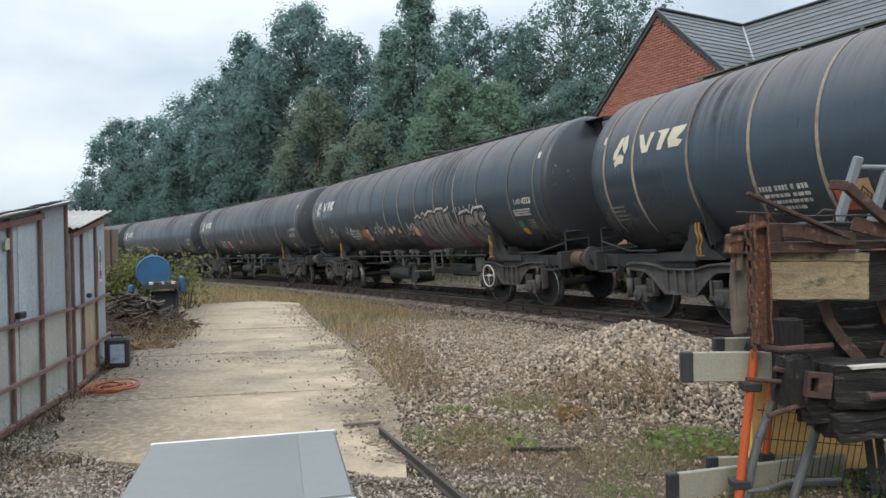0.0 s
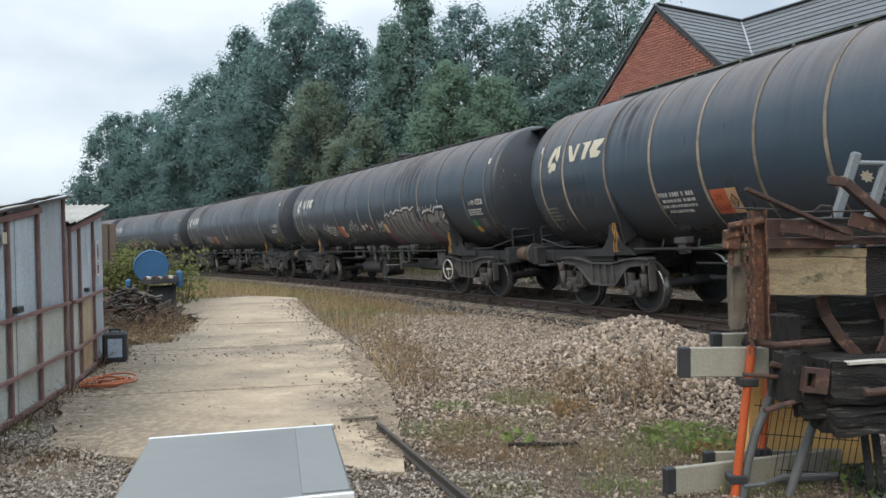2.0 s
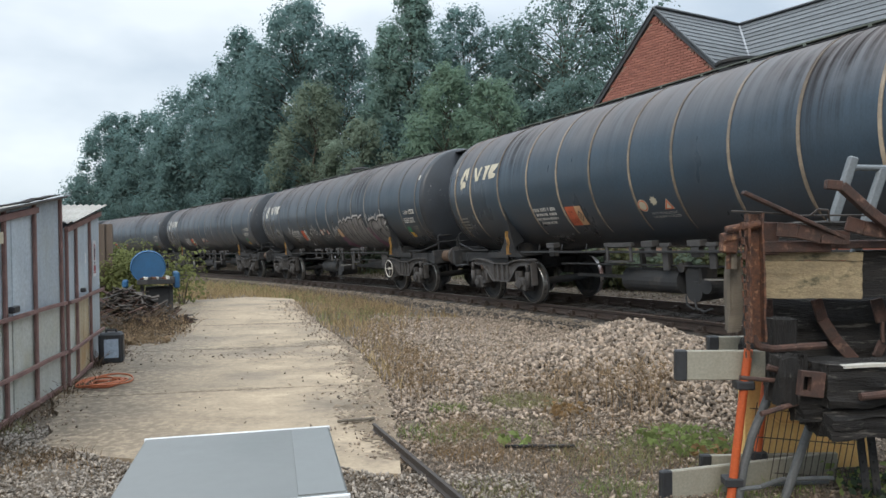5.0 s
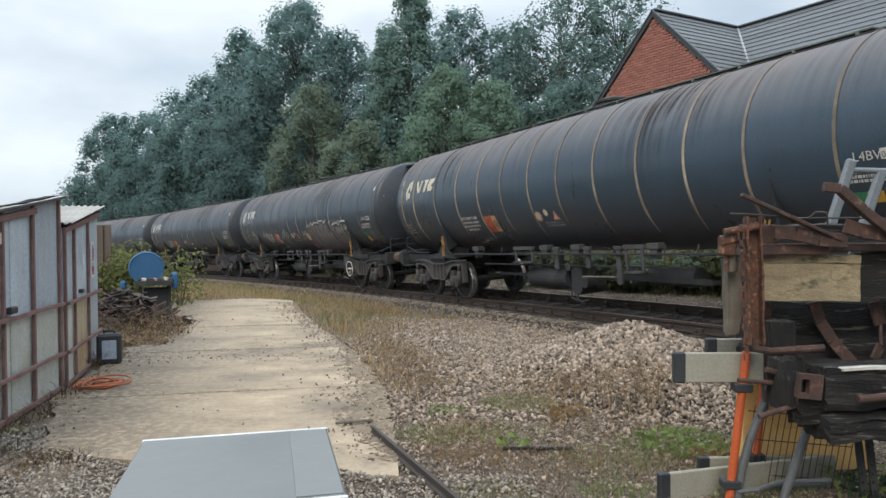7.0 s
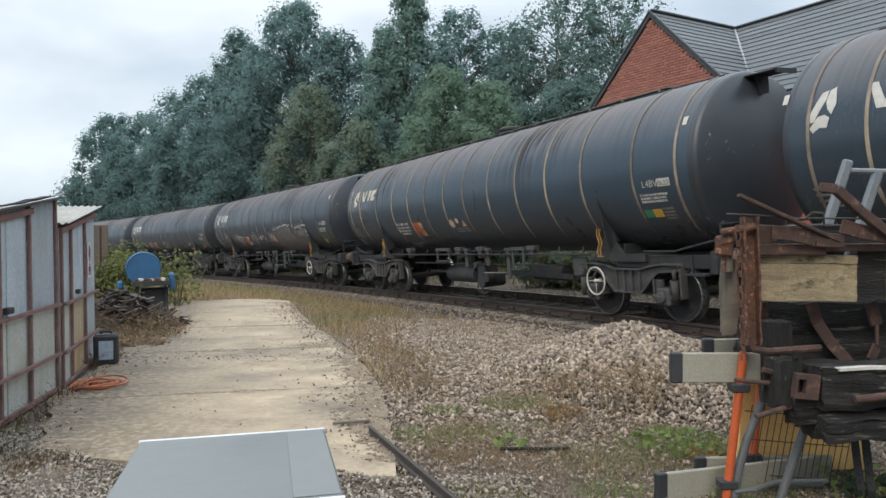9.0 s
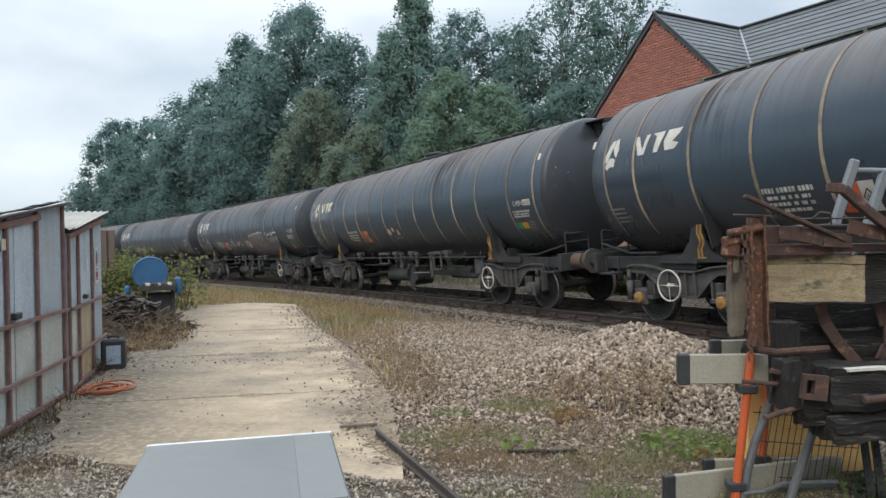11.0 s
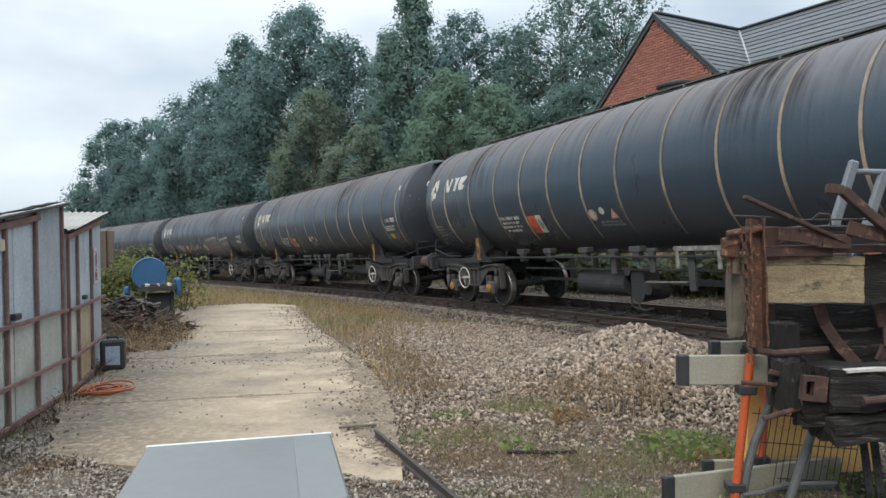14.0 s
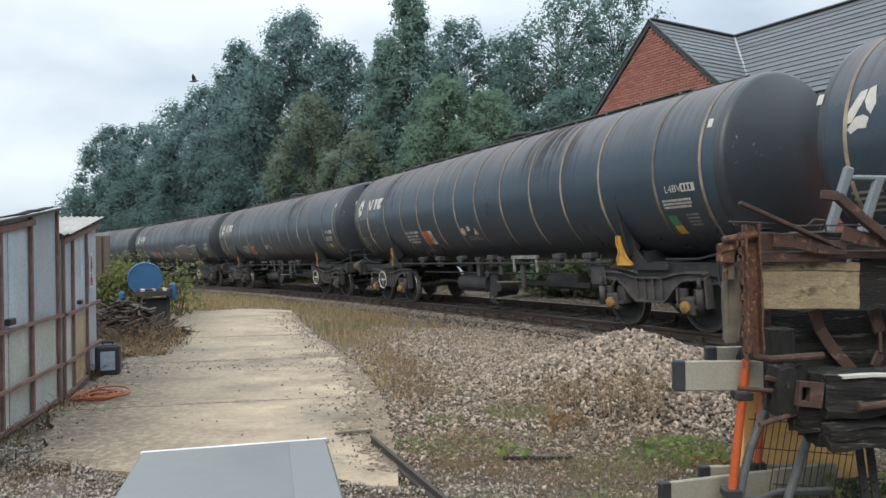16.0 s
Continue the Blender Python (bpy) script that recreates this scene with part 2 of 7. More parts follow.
M["galv"] = mat("galvanised_sheet", (0.455, 0.515, 0.565), 0.6, 0.2, dark=(0.36, 0.405, 0.445), scale=2.2, amount=0.9, fine=30, bump=0.08,
                second=(0.34, 0.345, 0.31), second_scale=1.1, second_at=(0.52, 0.80), obj=0.10)
M["rust"] = mat("rust", (0.170, 0.075, 0.043), 0.9, dark=(0.038, 0.021, 0.017), scale=16, amount=1.0, fine=110, bump=0.9, dist=0.010,
                second=(0.306, 0.162, 0.093), second_scale=22, second_at=(0.56, 0.66))
M["fence_rust"] = mat("rusted_angle", (0.235, 0.140, 0.125), 0.85, dark=(0.125, 0.070, 0.062), scale=7, amount=0.9, fine=90)
M["brick"] = mat("red_brick", (0.305, 0.124, 0.092), 0.9, dark=(0.245, 0.100, 0.076), scale=4, fine=80, obj=0.16, bump=0.4)
M["mortar"] = mat("mortar", (0.34, 0.22, 0.17), 0.95, scale=8)
M["roof_tile"] = mat("slate_tile", (0.100, 0.111, 0.120), 0.65, dark=(0.068, 0.076, 0.083), scale=5, fine=50, obj=0.15)
M["lead"] = mat("grey_lead", (0.30, 0.31, 0.33), 0.5, 0.3, scale=5)
M["fascia"] = mat("black_fascia", (0.03, 0.032, 0.036), 0.5, scale=5)
M["bark"] = mat("bark", (0.10, 0.085, 0.065), 0.95, scale=5, fine=40, stretch=(1, 1, 0.3), bump=0.8, dist=0.02)
M["box"] = mat("grey_enamel", (0.172, 0.177, 0.174), 0.42, 0.0, dark=(0.132, 0.141, 0.139), scale=2.2, amount=0.7, fine=500, bump=0.0)
M["trim_white"] = mat("white_edge", (0.680, 0.689, 0.697), 0.4, scale=4, bump=0.05)


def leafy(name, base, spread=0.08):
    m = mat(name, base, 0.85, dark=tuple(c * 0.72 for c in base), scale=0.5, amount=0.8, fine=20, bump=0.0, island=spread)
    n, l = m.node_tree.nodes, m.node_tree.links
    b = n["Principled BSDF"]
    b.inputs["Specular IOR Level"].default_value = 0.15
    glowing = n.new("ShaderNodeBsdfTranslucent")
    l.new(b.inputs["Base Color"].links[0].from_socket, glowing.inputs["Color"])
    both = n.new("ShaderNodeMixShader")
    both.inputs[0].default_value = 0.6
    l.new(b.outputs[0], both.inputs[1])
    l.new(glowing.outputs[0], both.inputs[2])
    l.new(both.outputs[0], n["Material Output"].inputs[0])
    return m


# tree leaf colours are raised and blued to stand in for haze
M["leaf_dark_hazed"] = leafy("leaf_dark_hazed", (0.177, 0.274, 0.262))
M["leaf_mid_hazed"] = leafy("leaf_mid_hazed", (0.198, 0.296, 0.256))
M["leaf_olive_hazed"] = leafy("leaf_olive_hazed", (0.213, 0.268, 0.202))
M["leaf_light_hazed"] = leafy("leaf_light_hazed", (0.205, 0.298, 0.218))
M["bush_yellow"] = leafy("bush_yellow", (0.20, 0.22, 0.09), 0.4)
M["leaf_deep_hazed"] = leafy("leaf_deep_hazed", (0.161, 0.244, 0.218))
# darker leaf: the shade on the bank bushes is put into its colour
M["hedge"] = leafy("shaded_hedge_leaf", (0.055, 0.082, 0.055), 0.3)
M["bank_green"] = leafy("bank_green", (0.19, 0.205, 0.11), 0.4)
M["dry_grass"] = leafy("dry_grass", (0.42, 0.315, 0.175), 0.4)
M["green_grass"] = leafy("green_grass", (0.29, 0.29, 0.14), 0.4)
M["weed_brown"] = leafy("weed_brown", (0.33, 0.235, 0.145), 0.45)
M["weed_green"] = leafy("weed_green", (0.24, 0.30, 0.11), 0.35)
M["weed_red"] = leafy("weed_red", (0.32, 0.205, 0.10), 0.35)


# ---- mesh helpers ----
def part(name, bm, material, parent=None, label="", at=None, smooth=False):
    """Links a bmesh (or a mesh) as one mesh object under a thing or a part."""
    if isinstance(bm, bpy.types.Mesh):
        me = bm
    else:
        bmesh.ops.recalc_face_normals(bm, faces=bm.faces)
        me = bpy.data.meshes.new(name)
        bm.to_mesh(me)
        bm.free()
        me.materials.append(material)
        if smooth:
            for f in me.polygons:
                f.use_smooth = True
    ob = new(name, me)
    if parent:
        ob.parent = parent
    if at is not None:
        ob.matrix_local = at
    if label:
        ob["label"] = label
    return ob


def thing(name, at=None, label="", category="", group="", kind=""):
    ob = new(name)
    ob.empty_display_size = 0.2
    if at is not None:
        ob.matrix_local = at
    return tagged(ob, label, category, group, kind)


def add_box(bm, size, m=None, bevel=0.0):
    """A box with its middle at the origin of m."""
    r = bmesh.ops.create_cube(bm, size=1.0, matrix=(m or Matrix()) @ Matrix.Diagonal((*size, 1)))
    if bevel:
        es = list({e for v in r["verts"] for e in v.link_edges})
        bmesh.ops.bevel(bm, geom=es, offset=bevel, segments=1, affect="EDGES")
    return bm


def box(size, m=None, bevel=0.0):
    return add_box(bmesh.new(), size, m, bevel)


def span(bm, a, b, w, h, bevel=0.0):
    """A bar of section w by h from a to b."""
    a, b = Vector(a), Vector(b)
    turn = (b - a).to_track_quat("X", "Z").to_matrix().to_4x4()
    return add_box(bm, ((b - a).length, w, h), Matrix.Translation((a + b) / 2) @ turn, bevel)


def tube(bm, a, b, r, n=10, r2=None):
    a, b = Vector(a), Vector(b)
    turn = (b - a).to_track_quat("Z", "Y").to_matrix().to_4x4()
    bmesh.ops.create_cone(bm, cap_ends=True, segments=n, radius1=r, radius2=r if r2 is None else r2, depth=(b - a).length,
                          matrix=Matrix.Translation((a + b) / 2) @ turn)
    return bm


def pipe(bm, pts, r, n=8):
    for a, b in zip(pts, pts[1:]):
        tube(bm, a, b, r, n)
    return bm


def plate(bm, outline, depth, m=None):
    """An outline in x and z, given thickness along y (centred)."""
    vs = [bm.verts.new((x, -depth / 2, z)) for x, z in outline]
    f = bm.faces.new(vs)
    r = bmesh.ops.extrude_face_region(bm, geom=[f])
    up = [v for v in r["geom"] if isinstance(v, bmesh.types.BMVert)]
    bmesh.ops.translate(bm, verts=up, vec=(0, depth, 0))
    if m:
        bmesh.ops.transform(bm, matrix=m, verts=vs + up)
    return bm


def lathe(bm, profile, n=48, axis="X", caps=False):
    """Turns (along, radius) pairs round an axis."""
    rings = []
    for a, r in profile:
        ring = []
        for k in range(n):
            c, s = math.cos(2 * math.pi * k / n) * r, math.sin(2 * math.pi * k / n) * r
            ring.append(bm.verts.new({"X": (a, c, s), "Y": (c, a, s), "Z": (c, s, a)}[axis]))
        rings.append(ring)
    for p, q in zip(rings, rings[1:]):
        for k in range(n):
            bm.faces.new((p[k], p[(k + 1) % n], q[(k + 1) % n], q[k]))
    if caps:
        bm.faces.new(rings[0])
        bm.faces.new(rings[-1])
    return bm


def raw_mesh(name, verts, faces, material):
    """A mesh from numpy arrays of vertices and faces of one size."""
    me = bpy.data.meshes.new(name)
    k = faces.shape[1]
    me.vertices.add(len(verts))
    me.vertices.foreach_set("co", verts.astype(np.float32).ravel())
    me.loops.add(faces.size)
    me.loops.foreach_set("vertex_index", faces.astype(np.int32).ravel())
    me.polygons.add(len(faces))
    me.polygons.foreach_set("loop_start", np.arange(0, faces.size, k, dtype=np.int32))
    me.polygons.foreach_set("loop_total", np.full(len(faces), k, dtype=np.int32))
    me.update(calc_edges=True)
    me.validate()
    me.materials.append(material)
    return me


rng = np.random.default_rng(7)


def stone_shapes(count=6, corners=6):
    """Angular lumps: bent eight-sided ones for small stones, bent twelve-sided ones for large."""
    out = []
    for k in range(count):
        bm = bmesh.new()
        if corners == 4:
            tip = [bm.verts.new(p) for p in ((1, 0, -0.5), (-0.6, 0.85, -0.5), (-0.6, -0.85, -0.5), (0, 0, 0.9))]
            for tri in ((0, 1, 3), (1, 2, 3), (2, 0, 3), (0, 2, 1)):
                bm.faces.new([tip[k] for k in tri])
        elif corners == 6:
            axes = [bm.verts.new(p) for p in ((1, 0, 0), (0, 1, 0), (-1, 0, 0), (0, -1, 0), (0, 0, 1), (0, 0, -1))]
            for a in range(4):
                bm.faces.new((axes[a], axes[(a + 1) % 4], axes[4]))
                bm.faces.new((axes[(a + 1) % 4], axes[a], axes[5]))
        else:
            bmesh.ops.create_cube(bm, size=1.25)
            bmesh.ops.triangulate(bm, faces=bm.faces[:])
        for v in bm.verts:
            v.co *= 0.7 + 0.6 * rng.random()
            v.co += Vector(rng.normal(size=3) * 0.16)
            v.co.x *= 1.25
            v.co.z *= 0.55
        bm.verts.index_update()
        bm.verts.ensure_lookup_table()
        out.append((np.array([v.co[:] for v in bm.verts]), np.array([[v.index for v in f.verts] for f in bm.faces])))
        bm.free()
    return out


STONES = stone_shapes()
LUMPS = stone_shapes(8, 8)
CHIPS = stone_shapes(5, 4)


def turned(n, tilt=0.0):
    """n random turns as matrices; with a tilt, lying nearly flat."""
    q = rng.normal(size=(n, 4))
    q /= np.linalg.norm(q, axis=1)[:, None]
    if tilt:
        a, b, c = rng.random(n) * math.pi, rng.normal(size=n) * tilt / 2, rng.normal(size=n) * tilt / 2
        q = np.stack([np.cos(a), np.cos(a) * b + np.sin(a) * c, np.cos(a) * c - np.sin(a) * b, np.sin(a)], 1)
        q /= np.linalg.norm(q, axis=1)[:, None]
    w, x, y, z = q.T
    return np.stack([1 - 2 * (y * y + z * z), 2 * (x * y - z * w), 2 * (x * z + y * w), 2 * (x * y + z * w), 1 - 2 * (x * x + z * z),
                     2 * (y * z - x * w), 2 * (x * z - y * w), 2 * (y * z + x * w), 1 - 2 * (x * x + y * y)], 1).reshape(n, 3, 3)


def stones_mesh(name, pos, size, material, shapes=None):
    allv, allf, base = [], [], 0
    shapes = shapes or STONES
    kind = rng.integers(0, len(shapes), len(pos))
    for k, (v, f) in enumerate(shapes):
        p, s = pos[kind == k], size[kind == k]
        if not len(p):
            continue
        vv = np.einsum("nij,vj->nvi", turned(len(p), 0.0 if shapes is LUMPS else 0.75), v) * s[:, None, None] + p[:, None, :]
        ff = f[None] + (base + np.arange(len(p)) * len(v))[:, None, None]
        allv.append(vv.reshape(-1, 3))
        allf.append(ff.reshape(-1, 3))
        base += len(p) * len(v)
    return raw_mesh(name, np.concatenate(allv), np.concatenate(allf), material)


def blades_mesh(name, roots, heights, width, lean, material):
    """Grass: each blade a bent strip of two pieces that ends in a point."""
    n = len(roots)
    a = rng.random(n) * 2 * math.pi
    side = np.stack([np.cos(a), np.sin(a), np.zeros(n)], 1) * (width * (0.6 + 0.8 * rng.random(n)))[:, None]
    b = rng.random(n) * 2 * math.pi
    tip = np.stack([np.cos(b), np.sin(b), np.zeros(n)], 1) * (heights * lean * rng.random(n))[:, None]
    up = np.stack([np.zeros(n), np.zeros(n), heights], 1)
    v = np.stack([roots - side, roots + side, roots + side * 0.7 + up * 0.55 + tip * 0.3, roots - side * 0.7 + up * 0.55 + tip * 0.3, roots + up * 0.95 + tip, roots + up + tip * 1.02], 1)
    i = (np.arange(n) * 6)[:, None]
    f = np.concatenate([i + np.array([[0, 1, 2, 3]]), i + np.array([[3, 2, 4, 5]])])
    return raw_mesh(name, v.reshape(-1, 3), f, material)


# ---- the track's line ----
STEP = 0.25
_s = np.arange(-70, 220, STEP)
_bend = np.full(len(_s), 0.00528)
_i0 = int(round(70 / STEP))
_h = np.concatenate([[0], np.cumsum((_bend[1:] + _bend[:-1]) / 2 * STEP)])
_h += 0.4656 - _h[_i0]
_x = np.concatenate([[0], np.cumsum(-(np.sin(_h[1:]) + np.sin(_h[:-1])) / 2 * STEP)])
_y = np.concatenate([[0], np.cumsum((np.cos(_h[1:]) + np.cos(_h[:-1])) / 2 * STEP)])
_x += 3.707 - _x[_i0]
_y += 14.297 - _y[_i0]
RAIL_Z, FALL, CANT = 0.176, -0.0219, 0.0737


def rail_level(s):
    return RAIL_Z + FALL * np.clip(s, -30, 75)


def on_track(s, lat=0.0, up=0.0):
    """A place beside the track's middle line, lat metres towards its inner side, up metres over the rails, in the canted plane."""
    h = np.interp(s, _s, _h)
    l2, z2 = lat + up * CANT, up - lat * CANT
    return Vector((float(np.interp(s, _s, _x) - math.cos(h) * l2), float(np.interp(s, _s, _y) - math.sin(h) * l2), float(rail_level(s) + z2)))


def track_frame(s, half):
    """The pose of a vehicle whose two pivots stand half before and behind s."""
    a, b = on_track(s + half), on_track(s - half)
    x = (a - b).normalized()
    y = Vector((0, 0, 1)).cross(x).normalized()
    z = x.cross(y)
    m = Matrix((x, y, z)).transposed().to_4x4()
    m.translation = (a + b) / 2
    return m @ pose(0, 0, 0, -math.degrees(CANT))


def nearest_track(x, y):
    """Distance from the track's middle line (positive on its inner side) and the rails' level there, for arrays."""
    x, y = np.asarray(x, float), np.asarray(y, float)
    if x.size < 50:
        k = np.argmin((x[..., None] - _x) ** 2 + (y[..., None] - _y) ** 2, -1)
        return -((x - _x[k]) * np.cos(_h[k]) + (y - _y[k]) * np.sin(_h[k])), rail_level(_s[k])
    best = np.full(x.shape, 1e9)
    lat, lev = np.zeros(x.shape), np.zeros(x.shape)
    for k in range(0, len(_s), 4):
        dx, dy = x - _x[k], y - _y[k]
        dd = dx * dx + dy * dy
        m = dd < best
        best = np.where(m, dd, best)
        lat = np.where(m, -(dx * math.cos(_h[k]) + dy * math.sin(_h[k])), lat)
        lev = np.where(m, rail_level(_s[k]), lev)
    return lat, lev


def ground_z(x, y):
    """The ground's height: the level yard, the strip along the track, and the bank behind it."""
    x, y = np.asarray(x, float), np.asarray(y, float)
    lat, lev = nearest_track(x, y)
    near = np.clip((6.0 - lat) / 4.0, 0, 1)
    near = near * near * (3 - 2 * near)
    side = lev - 0.27 - 0.09 * np.clip(lat, 0, 1.5) + 0.22 * np.clip((-lat - 1.5) / 1.2, 0, 1)
    far = np.clip((y - 19) / 12, 0, 1)
    yard = far * np.minimum(0, lev - 0.25)
    z = yard * (1 - near) + side * near
    bank = np.clip((-lat - 2.6) / 9, 0, 1)
    return z + bank * bank * (3 - 2 * bank) * 1.3


# ---- ground ----
def spaced(lo, hi, mid, step, grow=1.12):
    """Coordinates that lie close together about mid and widen outwards."""
    up, v, st = [mid], mid, step
    while v < hi:
        if v - mid > 14:
            st *= grow
        v += st
        up.append(v)
    down, v, st = [], mid, step
    while v > lo:
        if mid - v > 10:
            st *= grow
        v -= st
        down.append(v)
    return np.array(down[::-1] + up)


gx, gy = spaced(-700, 700, 0, 0.16), spaced(-200, 900, 8, 0.16)
GX, GY = np.meshgrid(gx, gy)
GZ = ground_z(GX, GY)
rough = np.array([[noise.noise((x * 1.3, y * 1.3, 0)) * 0.03 + noise.noise((x * 5, y * 5, 3)) * 0.012 if abs(x) < 14 and -2 < y < 26 else 0.0 for x in gx] for y in gy])
GZ = GZ + rough - 0.03
nx = len(gx)
idx = np.arange(len(gx) * len(gy)).reshape(len(gy), nx)
quads = np.stack([idx[:-1, :-1], idx[:-1, 1:], idx[1:, 1:], idx[1:, :-1]], -1).reshape(-1, 4)
ground = new("ground", raw_mesh("ground", np.stack([GX, GY, GZ], -1).reshape(-1, 3), quads, M["earth"]))
tagged(ground, "bare brown earth mixed with crushed stone", "ground", kind="structure")

# concrete road of the yard, cast in bays

def road_edge(t, side):
    """Left and right edges of the road at t metres along y."""
    if side > 0:
        return np.interp(t, [5.2, 6.5, 7.5, 8.8, 9.95, 11.05, 12.8, 15.6, 19.3], [-0.24, -0.44, -0.62, -0.95, -1.24, -1.63, -2.25, -3.12, -4.13])
    return np.interp(t, [5.2, 5.6, 7.1, 9.6, 13.9, 18.4], [-3.22, -3.36, -3.95, -4.45, -5.6, -6.85])


def road_front(x):
    """The road's broken near edge."""
    return np.interp(x, [-3.3, -3.05, -2.31, -0.25], [5.62, 5.46, 5.16, 4.80])


road = thing("concrete_road", label="pale worn concrete road with gritty joints", category="road", kind="structure")
bays = [5.25, 7.45, 10.35, 13.2, 16.4, 20.3]
for a, b in zip(bays, bays[1:]):
    bm = bmesh.new()
    rows = []
    for j in range(13):
        row = []
        for i in range(15):
            t = a + 0.008 + (b - a - 0.016) * j / 12
            skew, y = 0.19 + 0.41 * max(0.0, (t - 13.2) / 7.1), t
            for _ in range(6):
                l, r = road_edge(y, -1), road_edge(y, 1)
                x = l + (r - l) * i / 14
                y = t + skew * (x + 2.3)
            if a < 5.3:
                y = road_front(x) * (1 - j / 12) + (b - 0.008 + 0.19 * (x + 2.3)) * j / 12
            edge = 0.05 * noise.noise((x * 3, y * 3, 5)) if i in (0, 14) or (a < 5.3 and j == 0) else 0.0
            row.append(bm.verts.new((x + edge, y + edge, float(ground_z(x, y)) + 0.014 + 0.004 * noise.noise((x, y, 9)))))
        rows.append(row)
    for p, q in zip(rows, rows[1:]):
        for i in range(14):
            bm.faces.new((p[i], p[i + 1], q[i + 1], q[i]))
    g = bmesh.ops.extrude_face_region(bm, geom=bm.faces[:])
    bmesh.ops.translate(bm, verts=[v for v in g["geom"] if isinstance(v, bmesh.types.BMVert)], vec=(0, 0, -0.14))
    part("road_bay", bm, M["concrete"], road)

# ---- railway ----
bm = bmesh.new()
prev = None
for s in np.arange(-40, 170, 0.5):
    row = [bm.verts.new(on_track(s, lat, up)) for lat, up in ((1.9, -0.46), (1.42, -0.19), (0.0, -0.185), (-1.55, -0.19), (-2.6, -0.5))]
    if prev:
        for k in range(4):
            bm.faces.new((prev[k], prev[k + 1], row[k + 1], row[k]))
    prev = row
bed = part("track_bed", bm, M["bed"])
tagged(bed, "ballast bed under the rails with the train's shade in its colour", "track bed", kind="structure")

RAIL_SECTION = [(-0.07, -0.165), (0.07, -0.165), (0.07, -0.150), (0.012, -0.130), (0.010, -0.050), (0.035, -0.038), (0.035, -0.004), (0.028, 0.0),
                (-0.028, 0.0), (-0.035, -0.004), (-0.035, -0.038), (-0.010, -0.050), (-0.012, -0.130), (-0.07, -0.150)]


def rail_mesh(lat, start, stop):
    bm = bmesh.new()
    prev = None
    for s in np.arange(start, stop, 0.5):
        row = [bm.verts.new(on_track(s, lat + a, b)) for a, b in RAIL_SECTION]
        if prev:
            n = len(row)
            for k in range(n):
                bm.faces.new((prev[k], prev[(k + 1) % n], row[(k + 1) % n], row[k]))
        prev = row
    return bm


for lat in (0.7525, -0.7525):
    r = part("rail", rail_mesh(lat, -40, 170), M["rail"])
    tagged(r, "rusty brown steel running rail on sleepers", "rail", "rails of the line", "structure")
    bm = bmesh.new()
    prev = None
    for s in np.arange(-40, 170, 0.5):
        row = [bm.verts.new(on_track(s, lat + a, 0.001)) for a in (-0.022, 0.026)]
        if prev:
            bm.faces.new((prev[0], prev[1], row[1], row[0]))
        prev = row
    part("running_surface", bm, M["polished"], r, "worn bright running surface")
SHARED = {}


def shared(key, make, material, smooth=False):
    """One mesh for all alike parts, built once."""
    if key not in SHARED:
        bm = make()
        bmesh.ops.recalc_face_normals(bm, faces=bm.faces)
        me = bpy.data.meshes.new(key)
        bm.to_mesh(me)
        bm.free()
        me.materials.append(material)
        if smooth:
            for f in me.polygons:
                f.use_smooth = True
        SHARED[key] = me
    return SHARED[key]


def chair_mesh():
    """A cast chair: a base plate, two jaws and bolt heads, low against the rail's web."""
    bm = bmesh.new()
    add_box(bm, (0.18, 0.36, 0.03), pose(0, 0, 0.012))
    for y in (-0.085, 0.085):
        add_box(bm, (0.12, 0.07, 0.09), pose(0, y, 0.06), 0.012)
    for y in (-0.145, 0.145):
        add_box(bm, (0.04, 0.04, 0.05), pose(0.03, y, 0.045))
    return bm


sleeper_mesh = None
sleepers = thing("sleepers", label="dark oily timber sleepers set in the ballast", category="sleepers", kind="structure")
for k, s in enumerate(np.arange(-30, 150, 0.7)):
    if sleeper_mesh is None:
        bm = box((0.25, 2.6, 0.13), bevel=0.012)
        ob = part("sleeper", bm, M["sleeper"], sleepers)
        sleeper_mesh = ob.data
    else:
        ob = part("sleeper", sleeper_mesh, None, sleepers)
    ob.matrix_local = track_frame(s, 0.3) @ pose(0, 0, -0.232)
    if -8 < s < 22:
        for lat in (0.7525, -0.7525):
            part("rail_chair", shared("rail_chair", chair_mesh, M["rail"]), None, ob, at=pose(0, lat, 0.065))


# ---- tank wagons ----
LENGTH, PIVOTS, TANK_R, TANK_Z, WHEEL_R = 16.36, 11.08, 1.42, 2.57, 0.46
BANDS = [1.42, 2.20, 3.47, 4.64, 5.70, 6.71, 7.77, 8.75, 9.85, 10.95, 11.99, 13.08, 14.40, 15.35]


def lx(v):
    """Distance from the far buffers to the wagon's own x."""
    return 8.255 - v


def decal(polys, lift=0.006, cut=0.10):
    """Flat outlines in (v, angle) laid on the barrel's near side as thin skins."""
    bm = bmesh.new()
    for poly in polys:
        bm.faces.new([bm.verts.new((v, a * TANK_R, 0)) for v, a in poly])
    lo = min(v.co.y for v in bm.verts)
    hi = max(v.co.y for v in bm.verts)
    y = lo + cut
    while y < hi:
        bmesh.ops.bisect_plane(bm, geom=bm.verts[:] + bm.edges[:] + bm.faces[:], plane_co=(0, y, 0), plane_no=(0, 1, 0))
        y += cut
    for v in bm.verts:
        a = v.co.y / TANK_R
        v.co = Vector((lx(v.co.x), (TANK_R + lift) * math.cos(a), TANK_Z + (TANK_R + lift) * math.sin(a)))
    return bm


